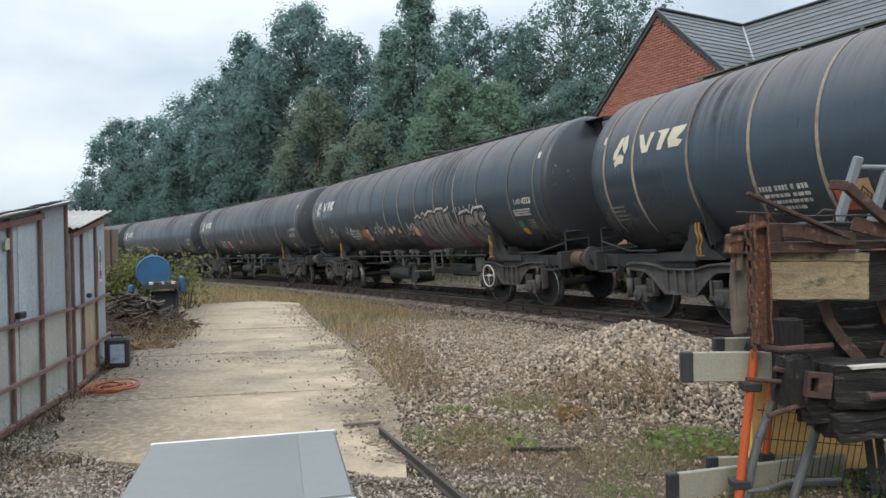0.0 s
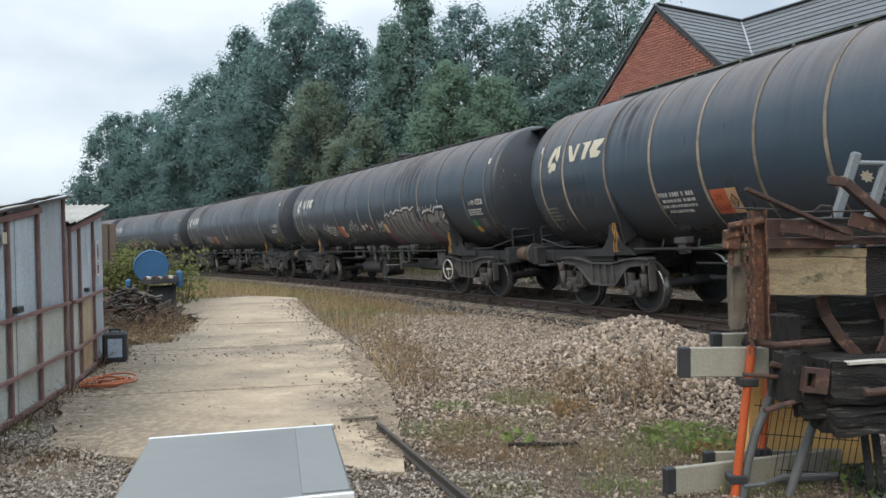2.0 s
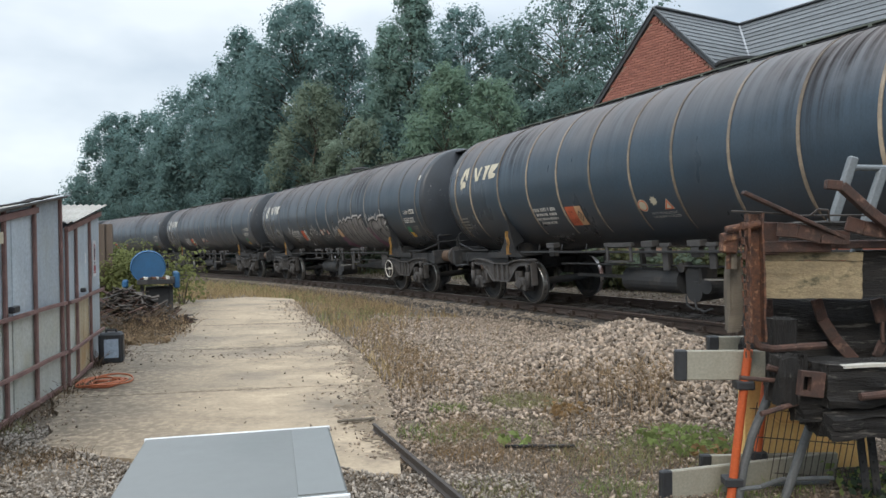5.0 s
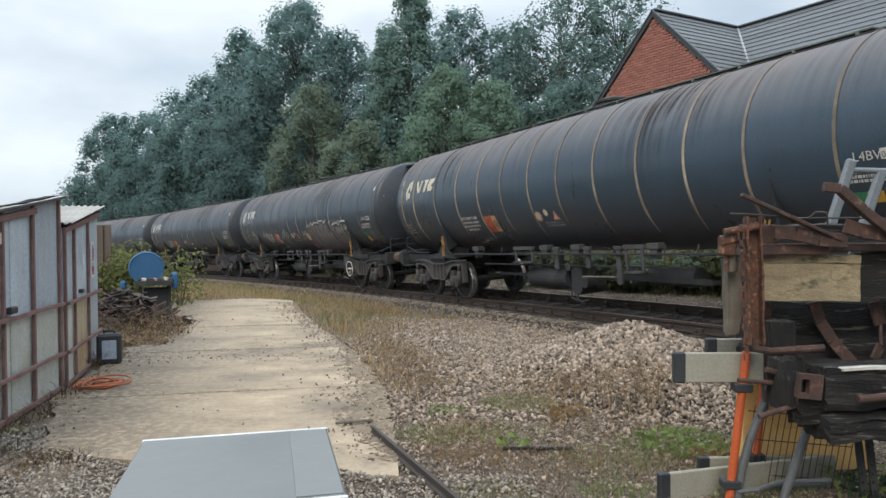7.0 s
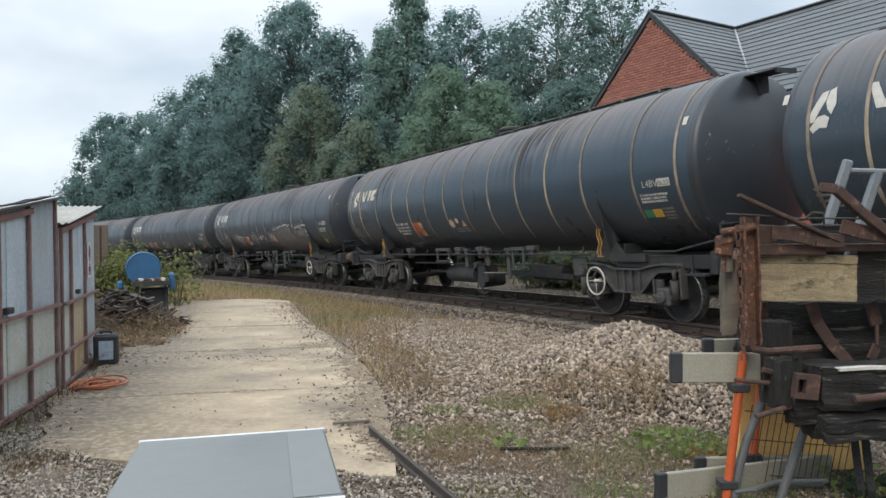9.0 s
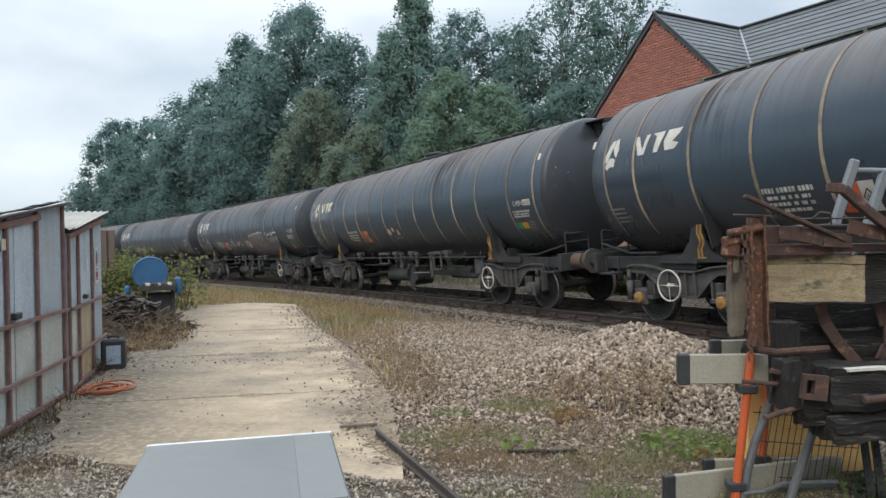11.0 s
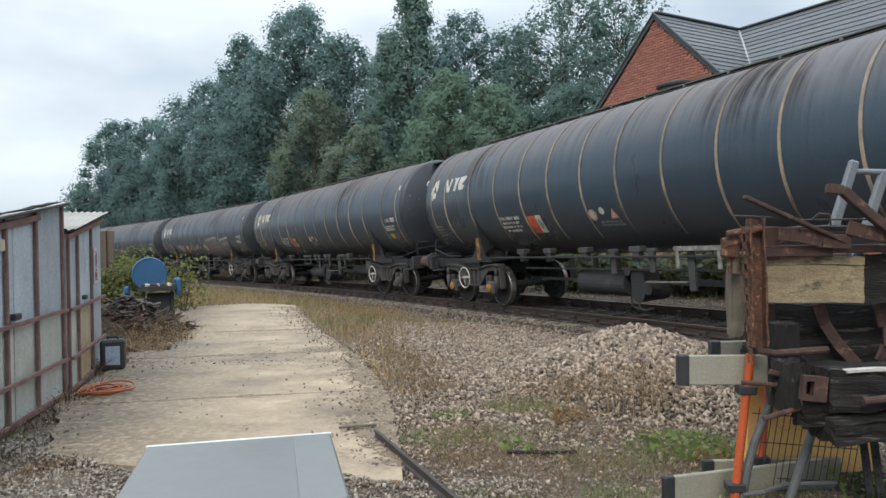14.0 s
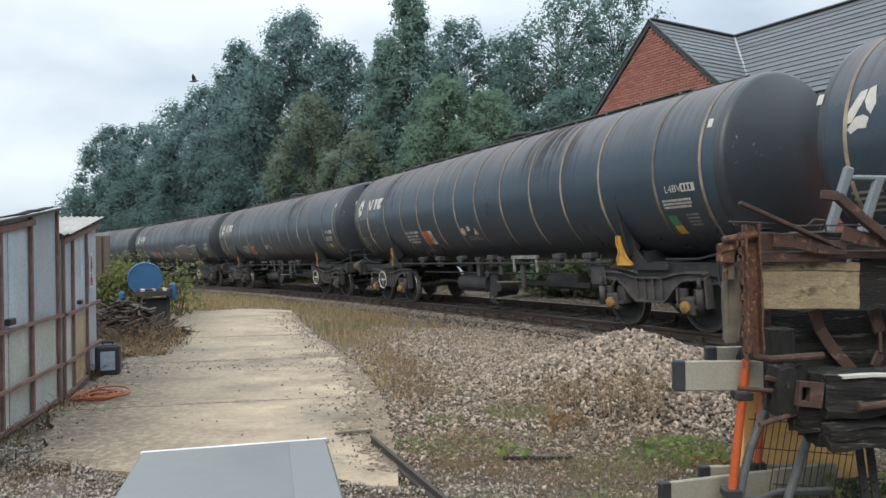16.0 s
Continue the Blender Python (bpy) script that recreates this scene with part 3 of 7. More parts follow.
def rect(v0, v1, a0, a1, slant=0.0):
    return [(v0 + slant * (a0 - a1), a0), (v1 + slant * (a0 - a1), a0), (v1, a1), (v0, a1)]


def disc(v, a, r, n=14, r2=None):
    return [(v + math.cos(2 * math.pi * k / n) * r, a + math.sin(2 * math.pi * k / n) * (r2 or r) / TANK_R) for k in range(n)]


def tank_mesh():
    bm = bmesh.new()
    lathe(bm, [(float(x), TANK_R) for x in np.linspace(lx(15.64), lx(1.09), 16)], 72, "X")
    bmesh.ops.translate(bm, verts=bm.verts, vec=(0, 0, TANK_Z))
    return bm


def end_mesh():
    """A dished end: a rim seam, a tight knuckle and a shallow dome; it bulges along +x from its own seam."""
    bm = bmesh.new()
    knuckle, crown = 0.11, 3.6
    prof = [(-0.05, TANK_R + 0.002), (-0.03, TANK_R + 0.006), (-0.004, TANK_R + 0.006), (0.0, TANK_R)]
    lean = math.asin((TANK_R - knuckle) / (crown - knuckle))
    for k in range(1, 7):
        q = (math.pi / 2 - lean) * k / 6
        prof.append((knuckle * math.sin(q), TANK_R - knuckle + knuckle * math.cos(q)))
    base = prof[-1][0] - crown * math.cos(lean)
    for k in range(1, 9):
        q = lean * (1 - k / 8)
        prof.append((base + crown * math.cos(q), max(0.003, crown * math.sin(q))))
    lathe(bm, prof, 72, "X")
    return bm


def band_mesh(v):
    """A strap that lies over the barrel and tapers out low on both sides."""
    bm = bmesh.new()
    n, rings = 46, []
    for k in range(n + 1):
        a = -0.82 + (math.pi + 1.64) * k / n
        w = 0.023 * min(1.0, 0.25 + min(k, n - k) * 0.25)
        rings.append([bm.verts.new((lx(v) + u, r * math.cos(a), TANK_Z + r * math.sin(a))) for u, r in ((-w, TANK_R - 0.004), (-w, TANK_R + 0.012), (w, TANK_R + 0.012), (w, TANK_R - 0.004))])
    for p, q in zip(rings, rings[1:]):
        for k in range(4):
            bm.faces.new((p[k], p[(k + 1) % 4], q[(k + 1) % 4], q[k]))
    bm.faces.new(rings[0])
    bm.faces.new(rings[-1])
    return bm


def side_frame():
    """One side of a bogie: a cast frame, dipped in the middle, with horns over the axles."""
    bm = bmesh.new()
    top = [(-1.27, 0.97), (-1.20, 1.0), (-0.85, 1.0), (-0.60, 0.97), (-0.32, 0.905), (0.32, 0.905), (0.60, 0.97), (0.85, 1.0), (1.20, 1.0), (1.27, 0.97)]
    low = [(1.27, 0.90), (0.80, 0.87), (0.62, 0.76), (0.46, 0.60), (0.34, 0.50), (-0.34, 0.50), (-0.46, 0.60), (-0.62, 0.76), (-0.80, 0.87), (-1.27, 0.90)]
    plate(bm, top + low, 0.07)
    # flanges that follow the upper and lower edges
    for line in (top, low):
        for a, b in zip(line, line[1:]):
            span(bm, (a[0], 0.0, a[1]), (b[0], 0.0, b[1]), 0.19, 0.03)
    for x in (-0.30, -0.10, 0.10, 0.30):
        add_box(bm, (0.045, 0.16, 0.40), pose(x, 0, 0.70))
    for x in (-1.25, 1.25):
        add_box(bm, (0.04, 0.16, 0.50), pose(x, 0, 0.68), 0.008)
    for x in (-0.64, 0.64):
        add_box(bm, (0.04, 0.16, 0.34), pose(x, 0, 0.66), 0.008)
    return bm


def spring_mesh():
    bm = bmesh.new()
    for x in (-0.16, 0.16):
        prof = []
        for k in range(17):
            prof.append((0.50 + 0.015 * k, 0.085 if k % 2 else 0.062))
        sub = bmesh.new()
        lathe(sub, prof, 12, "Z")
        bmesh.ops.translate(sub, verts=sub.verts, vec=(x, 0, 0))
        me = bpy.data.meshes.new("tmp")
        sub.to_mesh(me)
        sub.free()
        bm.from_mesh(me)
        bpy.data.meshes.remove(me)
    return bm


def axlebox_mesh():
    bm = bmesh.new()
    add_box(bm, (0.30, 0.26, 0.30), pose(0, 0, 0.46), 0.03)
    add_box(bm, (0.56, 0.2, 0.07), pose(0, 0, 0.46), 0.01)
    return bm


def cap_mesh():
    bm = bmesh.new()
    lathe(bm, [(0.0, 0.095), (0.05, 0.095), (0.065, 0.075), (0.07, 0.03), (0.08, 0.026), (0.08, 0.0005)], 14, "Y")
    return bm


def wheel_mesh():
    bm = bmesh.new()
    lathe(bm, [(-0.07, 0.09), (-0.07, 0.16), (-0.03, 0.20), (-0.03, 0.36), (-0.065, 0.385), (-0.065, 0.453), (0.04, 0.462), (0.048, 0.485), (0.07, 0.487),
               (0.07, 0.40), (0.0, 0.36), (0.0, 0.20), (0.07, 0.16), (0.07, 0.09)], 40, "Y", True)
    return bm


def tread_mesh():
    bm = bmesh.new()
    lathe(bm, [(-0.066, 0.440), (-0.067, 0.4545), (-0.058, 0.4580), (0.030, 0.4640), (0.040, 0.4645)], 40, "Y")
    return bm


def handwheel_mesh():
    bm = bmesh.new()
    n, m2, R, r = 32, 8, 0.25, 0.015
    rings = []
    for i in range(n):
        a = 2 * math.pi * i / n
        rings.append([bm.verts.new(((R + r * math.cos(2 * math.pi * j / m2)) * math.cos(a), r * math.sin(2 * math.pi * j / m2), (R + r * math.cos(2 * math.pi * j / m2)) * math.sin(a))) for j in range(m2)])
    for i in range(n):
        for j in range(m2):
            bm.faces.new((rings[i][j], rings[(i + 1) % n][j], rings[(i + 1) % n][(j + 1) % m2], rings[i][(j + 1) % m2]))
    span(bm, (-0.25, 0, 0), (0.25, 0, 0), 0.012, 0.012)
    span(bm, (0, 0, -0.25), (0, 0, 0.05), 0.012, 0.010)
    tube(bm, (0, -0.12, 0), (0, 0.03, 0), 0.03)
    return bm


WHEELSETS, BOGIES, WAGONS = [], [], []


def bogie(wagon, x, handwheel=None, caps=True):
    bg = part("bogie", shared("bolster", lambda: add_box(add_box(bmesh.new(), (0.5, 1.9, 0.22), pose(0, 0, 0.80), 0.02), (0.8, 0.5, 0.3), pose(0, 0, 0.92), 0.03), M["under"]), None, wagon, at=pose(x, 0, 0))
    for side in (1, -1):
        part("side_frame", shared("side_frame", side_frame, M["bogie"]), None, bg, at=pose(0, side * 1.02, 0))
        for ax in (-0.908, 0.908):
            part("spring", shared("spring", spring_mesh, M["bogie"], True), None, bg, at=pose(ax, side * 1.04, 0))
            part("damper", shared("damper", lambda: tube(tube(bmesh.new(), (0, 0, 0.40), (0, 0, 0.74), 0.055, 10), (0, 0, 0.74), (0, 0, 0.92), 0.035, 8), M["bogie"], True), None, bg, at=pose(ax + (0.27 if ax > 0 else -0.27), side * 1.14, 0))
            part("axlebox", shared("axlebox", axlebox_mesh, M["bogie"]), None, bg, at=pose(ax, side * 1.04, 0))
            part("bearing_cap", shared("cap_yellow" if caps else "cap_dark", cap_mesh, M["yellow_dirty"] if caps else M["bogie"]), None, bg, "yellow bearing cap" if caps else "", at=pose(ax, side * 1.17, 0.46, 0, 0, 0 if side > 0 else 180))
    for ax in (-0.908, 0.908):
        ws = part("wheelset", shared("axle", lambda: tube(bmesh.new(), (0, -0.95, 0), (0, 0.95, 0), 0.085, 14), M["under"]), None, wagon, at=pose(x + ax, 0, WHEEL_R))
        for side in (1, -1):
            part("wheel", shared("wheel", wheel_mesh, M["under"]), None, ws, at=pose(0, side * 0.75, 0, 0, 0, 180 if side > 0 else 0))
            part("tyre", shared("tyre", tread_mesh, M["polished"], True), None, ws, "bright worn steel tyre", at=pose(0, side * 0.75, 0, 0, 0, 180 if side > 0 else 0))
        WHEELSETS.append((ws, x + ax))
    if handwheel is not None:
        part("brake_handwheel", shared("handwheel", handwheel_mesh, M["white"], True), None, bg, "white brake handwheel", at=pose(handwheel, 1.30, 0.70))
    BOGIES.append((bg, x))
    return bg


def wagon_end(wagon, sign, solid=True):
    """Frame, headstock, buffers and rails at one end of a wagon; sign is +1 at the far end."""
    c = 1 if sign > 0 else -1
    x_out = c * (LENGTH / 2 - 0.62)
    bm = bmesh.new()
    for y in (1.0, -1.0):
        span(bm, (x_out, y, 1.04), (c * 5.2, y, 1.04), 0.08, 0.22, 0.01)
    add_box(bm, (0.9, 2.2, 0.12), pose(c * PIVOTS / 2, 0, 1.1))
    span(bm, (x_out, 0, 1.02), (c * 5.0, 0, 1.02), 0.5, 0.22)
    part("underframe", bm, M["under"], wagon)
    part("headstock", box((0.12, 2.5, 0.36), pose(x_out, 0, 1.05), 0.012), M["under"], wagon)
    for y in (0.87, -0.87):
        b = part("buffer", tube(bmesh.new(), (x_out, y, 1.06), (x_out + c * 0.34, y, 1.06), 0.15, 18), M["buffer_rust"], wagon, "rusty brown buffer")
        part("buffer_head", tube(bmesh.new(), (x_out + c * 0.34, y, 1.06), (x_out + c * 0.60, y, 1.06), 0.115, 16), M["under"], b)
        part("buffer_plate", tube(bmesh.new(), (x_out + c * 0.57, y, 1.06), (x_out + c * 0.615, y, 1.06), 0.24, 20), M["bogie"], b)
    part("coupling_hook", box((0.5, 0.12, 0.16), pose(x_out + c * 0.3, 0, 1.04), 0.02), M["under"], wagon)
    # saddle plates that carry the barrel
    bm = bmesh.new()
    for side in (1, -1):
        m = pose(c * (PIVOTS / 2 - 0.45), side * 1.06, 0)
        plate(bm, [(-0.55 * c, 1.06), (0.55 * c, 1.06), (0.34 * c, 1.20), (0.17 * c, 1.38), (0.10 * c, 1.62), (-0.10 * c, 1.62), (-0.16 * c, 1.40), (-0.30 * c, 1.22)][::c], 0.05, m)
    for dx in (-0.3, 0.0, 0.3):
        add_box(bm, (0.03, 2.0, 0.3), pose(c * (PIVOTS / 2 - 0.45) + dx, 0, 1.2))
    part("saddle", bm, M["under"], wagon)
    # end platform rails
    bm = bmesh.new()
    r = 0.018
    for y in (1.05, 0.45):
        pipe(bm, [(x_out, y, 1.2), (x_out, y, 1.62), (x_out - c * 0.02, y - 0.1 if y > 0.5 else y, 1.66)], r, 6)
    pipe(bm, [(x_out, 1.05, 1.62), (x_out, 0.45, 1.62)], r, 6)
    pipe(bm, [(x_out, 1.05, 1.45), (x_out, 0.45, 1.45)], r, 6)
    pipe(bm, [(x_out, 1.05, 1.40), (c * (LENGTH / 2 - 1.5), 1.12, 1.22), (c * (LENGTH / 2 - 2.2), 1.12, 1.22)], r, 6)
    part("end_rail", bm, M["under"], wagon)
    # foot step
    bm = bmesh.new()
    add_box(bm, (0.4, 0.22, 0.03), pose(x_out - c * 0.35, 1.18, 0.86))
    for dx in (-0.18, 0.18):
        add_box(bm, (0.03, 0.03, 0.3), pose(x_out - c * 0.35 + dx, 1.12, 1.0))
    part("foot_step", bm, M["under"], wagon)
    # bent yellow grab plate at the saddle
    bm = bmesh.new()
    xx = c * (LENGTH / 2 - 3.25)
    pts = [(0.0, 0.0), (0.36, 0.0), (0.35, 0.04), (0.26, 0.10), (0.19, 0.20), (0.14, 0.32), (0.11, 0.42), (0.10, 0.52), (0.01, 0.52), (-0.01, 0.40), (0.04, 0.29), (0.04, 0.22), (-0.01, 0.14)]
    yy = 1.19
    if solid:
        plate(bm, [(-a, b) for a, b in pts][::-1], 0.012, pose(xx, yy, 1.13))
    for line in (pts[8:] + pts[:1], pts[2:8]) if solid else (pts[8:] + pts[:1], [(a + 0.07, b) for a, b in pts[8:] + pts[:1]]):
        for a, b in zip(line, line[1:]):
            span(bm, (xx - a[0], yy + 0.025, 1.13 + a[1]), (xx - b[0], yy + 0.025, 1.13 + b[1]), 0.025, 0.020)
    span(bm, (xx, yy + 0.025, 1.14), (xx - (0.36 if solid else 0.12), yy + 0.025, 1.14), 0.06, 0.02)
    part("grab_plate", bm, M["grab_yellow"] if solid else M["yellow_dirty"], wagon, "bent yellow grab plate")
    # black fin and pad on the barrel beside it
    bm = bmesh.new()
    plate(bm, [(0.90, 1.40), (1.17, 1.28), (1.24, 1.55), (1.37, 2.20), (1.33, 2.14), (1.24, 1.92), (1.06, 1.66)], 0.04, pose(xx - 0.24, 0, 0, 0, 0, 90))
    part("barrel_bracket", bm, M["fascia"], wagon)


def underside(wagon, newer):
    """Brake gear, pipes and hangers under the barrel between the bogies."""
    bm = bmesh.new()
    pipe(bm, [(-4.6, 1.12, 1.17), (4.5, 1.12, 1.17)], 0.022, 6)
    pipe(bm, [(-3.4, 0.98, 0.93), (3.2, 0.98, 0.93)], 0.018, 6)
    for x in (-4.35, -3.6, -2.9, -2.2, 2.2, 3.0, 3.8):
        pipe(bm, [(x, 1.12, 1.17), (x, 1.08, 1.32)], 0.016, 5)
    part("brake_pipe", bm, M["under"], wagon)
    # tee-shaped feet welded under the barrel
    for x in ((3.2, 2.2, 1.0, -0.45, -3.0, -3.95) if newer else (3.4, 0.55, -0.5, -2.6)):
        bm = bmesh.new()
        add_box(bm, (0.28, 0.16, 0.10), pose(x, 1.02, 1.30), 0.008)
        add_box(bm, (0.17, 0.12, 0.20), pose(x, 1.02, 1.18), 0.008)
        part("barrel_foot", bm, M["pipe_grime"], wagon)
    # posts that carry the brake shaft
    for x, low in ((-0.85, 0.9), (0.15, 0.86), (-1.72, 0.62)):
        bm = bmesh.new()
        add_box(bm, (0.13, 0.05, 1.30 - low), pose(x, 1.06, (1.30 + low) / 2), 0.006)
        add_box(bm, (0.22, 0.07, 0.06), pose(x, 1.06, 1.28), 0.006)
        part("hanger", bm, M["pipe_grime"], wagon)
    bm = tube(bmesh.new(), (1.35, 0.80, 0.66), (0.0, 0.80, 0.66), 0.215, 20)
    for x in (0.35, 1.0):
        add_box(bm, (0.05, 0.1, 0.5), pose(x, 0.80, 0.95))
    part("air_reservoir", bm, M["under"], wagon, "grimy brown air reservoir")
    bm = bmesh.new()
    add_box(bm, (0.34, 0.4, 0.34), pose(-0.28, 0.75, 0.74), 0.03)
    tube(bm, (-0.35, 0.4, 0.52), (-0.35, 1.0, 0.52), 0.17, 16)
    tube(bm, (-0.62, 0.80, 0.62), (-0.62, 1.02, 0.62), 0.12, 14)
    tube(bm, (-0.1, 0.80, 0.9), (-0.1, 1.0, 0.9), 0.08, 12)
    pipe(bm, [(-0.35, 1.0, 0.4), (-0.40, 1.02, 0.26), (-0.55, 1.02, 0.22), (-0.72, 1.02, 0.28)], 0.02, 6)
    pipe(bm, [(-0.15, 0.98, 0.45), (-0.2, 1.02, 0.30), (-0.36, 1.02, 0.24)], 0.016, 6)
    part("outlet_valve", bm, M["under"], wagon)
    bm = tube(bmesh.new(), (-1.9, 0.45, 0.72), (-3.0, 0.45, 0.72), 0.17, 16)
    span(bm, (-3.4, 0.6, 0.66), (-1.0, 0.6, 0.70), 0.05, 0.10)
    span(bm, (-3.6, 0.3, 0.62), (3.6, 0.3, 0.62), 0.05, 0.06)
    part("brake_cylinder", bm, M["under"], wagon)
    # open step frames
    frames = ((-1.5, -2.35, 0.98, M["step_pale"]),) if newer else ((1.55, 0.92, 1.0, M["pipe_grime"]), (-2.0, -2.4, 0.86, M["pipe_grime"]))
    for a, b, low, m in frames:
        bm = bmesh.new()
        span(bm, (a, 1.13, 1.32), (a, 1.13, low), 0.03, 0.06)
        span(bm, (b, 1.13, 1.32), (b, 1.13, low), 0.03, 0.06)
        span(bm, (a + 0.06, 1.13, 1.30), (b - 0.06, 1.13, 1.30), 0.06, 0.07)
        if not newer:
            span(bm, (a, 1.13, low), (b, 1.13, low), 0.16, 0.03)
        part("step_frame", bm, m, wagon, "open steel step frame")
    span_bm = span(bmesh.new(), (-1.65, 1.10, 0.76), (-0.7, 1.10, 0.74), 0.05, 0.022)
    part("brake_lever", span_bm, M["white_dim"], wagon, "long pale brake lever")
    part("end_plate", box((0.42, 0.04, 0.36), pose(-4.2, 1.05, 0.94), 0.006), M["pipe_grime"], wagon)


def walkway(wagon):
    z = TANK_Z + TANK_R + 0.03
    part("walkway", box((11.6, 0.60, 0.02), pose(-0.2, 0, z)), M["walk_green"], wagon, "dull green-grey walkway grating")
    me = None
    for k in range(13):
        if me is None:
            ob = part("walkway_bracket", box((0.05, 0.62, 0.07), pose(0, 0, 0)), M["walk_green"], wagon)
            me = ob.data
        else:
            ob = part("walkway_bracket", me, None, wagon)
        ob.matrix_local = pose(-5.8 + k * 0.94, 0, z - 0.03)
    bm = bmesh.new()
    pipe(bm, [(-7.2, 0.31, z - 0.055), (6.6, 0.31, z - 0.055)], 0.012, 6)
    pipe(bm, [(-7.2, -0.31, z - 0.055), (6.6, -0.31, z - 0.055)], 0.012, 6)
    part("kick_rail", bm, M["under"], wagon)
    bm = bmesh.new()
    lathe(bm, [(0.0, 0.30), (0.14, 0.30), (0.16, 0.33), (0.20, 0.33), (0.24, 0.20), (0.25, 0.001)], 20, "Z")
    bmesh.ops.translate(bm, verts=bm.verts, vec=(-0.6, 0, TANK_Z + TANK_R - 0.06))
    part("filler_hatch", bm, M["under"], wagon)


def markings(wagon, style):
    """Signs and panels on the barrel's side."""
    rr = random.Random(style.get("seed", 1))
    cream = M["cream"] if style.get("logo", "cream") == "cream" else M["white"]
    c, a0 = style.get("badge", 1.86), 0.29
    blades = (((-55, -15), (-10, 60), (18, 65), (15, 35), (-30, -40), (-55, -45)), ((25, 65), (50, 72), (62, 10), (45, -25), (25, -5), (15, 25)),
              ((-50, -62), (-15, -25), (15, -22), (38, -35), (28, -68), (-5, -65), (-35, -80)))
    tri = [[(c + 0.0031 * px, a0 + 0.0036 * py / TANK_R) for px, py in blade] for blade in blades]
    part("badge", decal(tri), cream, wagon, "three-bladed cream badge")
    shapes = ([(2.31, 0.43), (2.41, 0.43), (2.53, 0.26), (2.59, 0.43), (2.69, 0.43), (2.57, 0.20), (2.43, 0.20)],
              [(2.75, 0.43), (3.03, 0.43), (3.01, 0.385), (2.90, 0.20), (2.79, 0.20), (2.85, 0.385)],
              [(3.11, 0.43), (3.41, 0.43), (3.37, 0.37), (3.23, 0.29), (3.37, 0.26), (3.29, 0.20), (3.07, 0.20), (3.03, 0.30)])
    for shp in shapes:
        shp = [(v + (c - 1.86) * 0.45, a) for v, a in shp]
        part("badge_block", decal([shp]), cream, wagon, "slanted cream block of the owner's mark")
    part("white_flash", decal([rect(15.42, 15.51, 0.44, 0.54)]), M["white"], wagon, "small white panel")
    part("white_flash", decal([rect(style.get("flash", 1.34), style.get("flash", 1.34) + 0.08, 0.41, 0.51)]), M["white"], wagon, "small white panel")
    rows = []
    for j, (ln, start) in enumerate(((0.78, 0.0), (0.70, 0.05), (0.75, 0.0), (0.6, 0.1))):
        v = 4.68 + start
        while v < 4.68 + ln:
            w = rr.uniform(0.03, 0.05) if j == 0 else rr.uniform(0.02, 0.09)
            rows.append(rect(v, v + w, -0.405 - j * 0.07, -0.352 - j * 0.07 - (0.015 if j else 0.0)))
            v += w + (0.016 if rr.random() < 0.8 else 0.05)
    part("number_panel", decal(rows), M["white_worn"], wagon, "rows of small white bars")
    if style.get("placard", 1):
        part("hazard_panel", decal([rect(5.76, 6.05, -0.67, -0.37)]), M["orange_sign"] if style["placard"] == 1 else M["orange_faded"], wagon, "orange hazard panel")
        part("hazard_panel", decal([rect(6.054, 6.25, -0.67, -0.37)]), M["white"] if style["placard"] == 1 else M["tan_sign"], wagon, "panel with a flame diamond")
        part("diamond", decal([[(6.07, -0.52), (6.15, -0.61), (6.23, -0.52), (6.15, -0.43)]], 0.010), M["fascia"], wagon, "black-edged diamond")
        part("diamond_face", decal([[(6.09, -0.52), (6.15, -0.588), (6.21, -0.52), (6.15, -0.452)]], 0.013), M["white"] if style["placard"] == 1 else M["tan_sign"], wagon)
        part("diamond_flame", decal([rect(6.118 + 0.02 * q, 6.126 + 0.02 * q, -0.55, -0.50 + 0.012 * (q % 2)) for q in range(4)], 0.016), M["fascia"], wagon)
    part("warning_disc", decal([disc(7.90, -0.45, 0.115)]), cream, wagon, "round warning sign")
    part("warning_ring", decal([disc(7.90, -0.45, 0.10)], 0.009), M["orange_sign"], wagon)
    part("warning_face", decal([disc(7.90, -0.45, 0.082)], 0.012), cream, wagon)
    part("warning_star", decal([[(8.18 + math.cos(math.pi * k / 8) * (0.09 if k % 2 else 0.055), -0.40 + math.sin(math.pi * k / 8) * (0.09 if k % 2 else 0.055) / TANK_R) for k in range(16)]]), cream, wagon)
    part("warning_triangle", decal([[(8.36, -0.52), (8.58, -0.52), (8.47, -0.38)]]), cream, wagon, "cream warning triangle with a red edge")
    part("triangle_edge", decal([[(8.375, -0.515), (8.565, -0.515), (8.47, -0.395)]], 0.009), M["orange_sign"], wagon)
    part("triangle_face", decal([[(8.41, -0.503), (8.53, -0.503), (8.47, -0.427)]], 0.012), cream, wagon)
    # plate near the end
    part("date_panel", decal([rect(14.93, 15.20, -0.205, -0.115)]), M["white"], wagon, "white date panel")
    if style.get("date"):
        lettering(wagon, "date_text", style["date"], 14.945, -0.19, 0.105, M["fascia"])
    else:
        part("date_bar", decal([rect(14.96 + 0.07 * k, 15.00 + 0.07 * k, -0.19, -0.13) for k in range(3)], 0.010), M["fascia"], wagon)
    if style.get("row_panels"):
        part("green_panel", decal([rect(14.46, 14.66, -0.58, -0.47)]), M["green"], wagon, "green panel")
        part("yellow_panel", decal([rect(14.664, 14.86, -0.58, -0.47)]), M["yellow"], wagon, "yellow panel")
    else:
        part("green_panel", decal([rect(14.50, 14.67, -0.60, -0.47, -0.2)]), M["green"], wagon, "green panel")
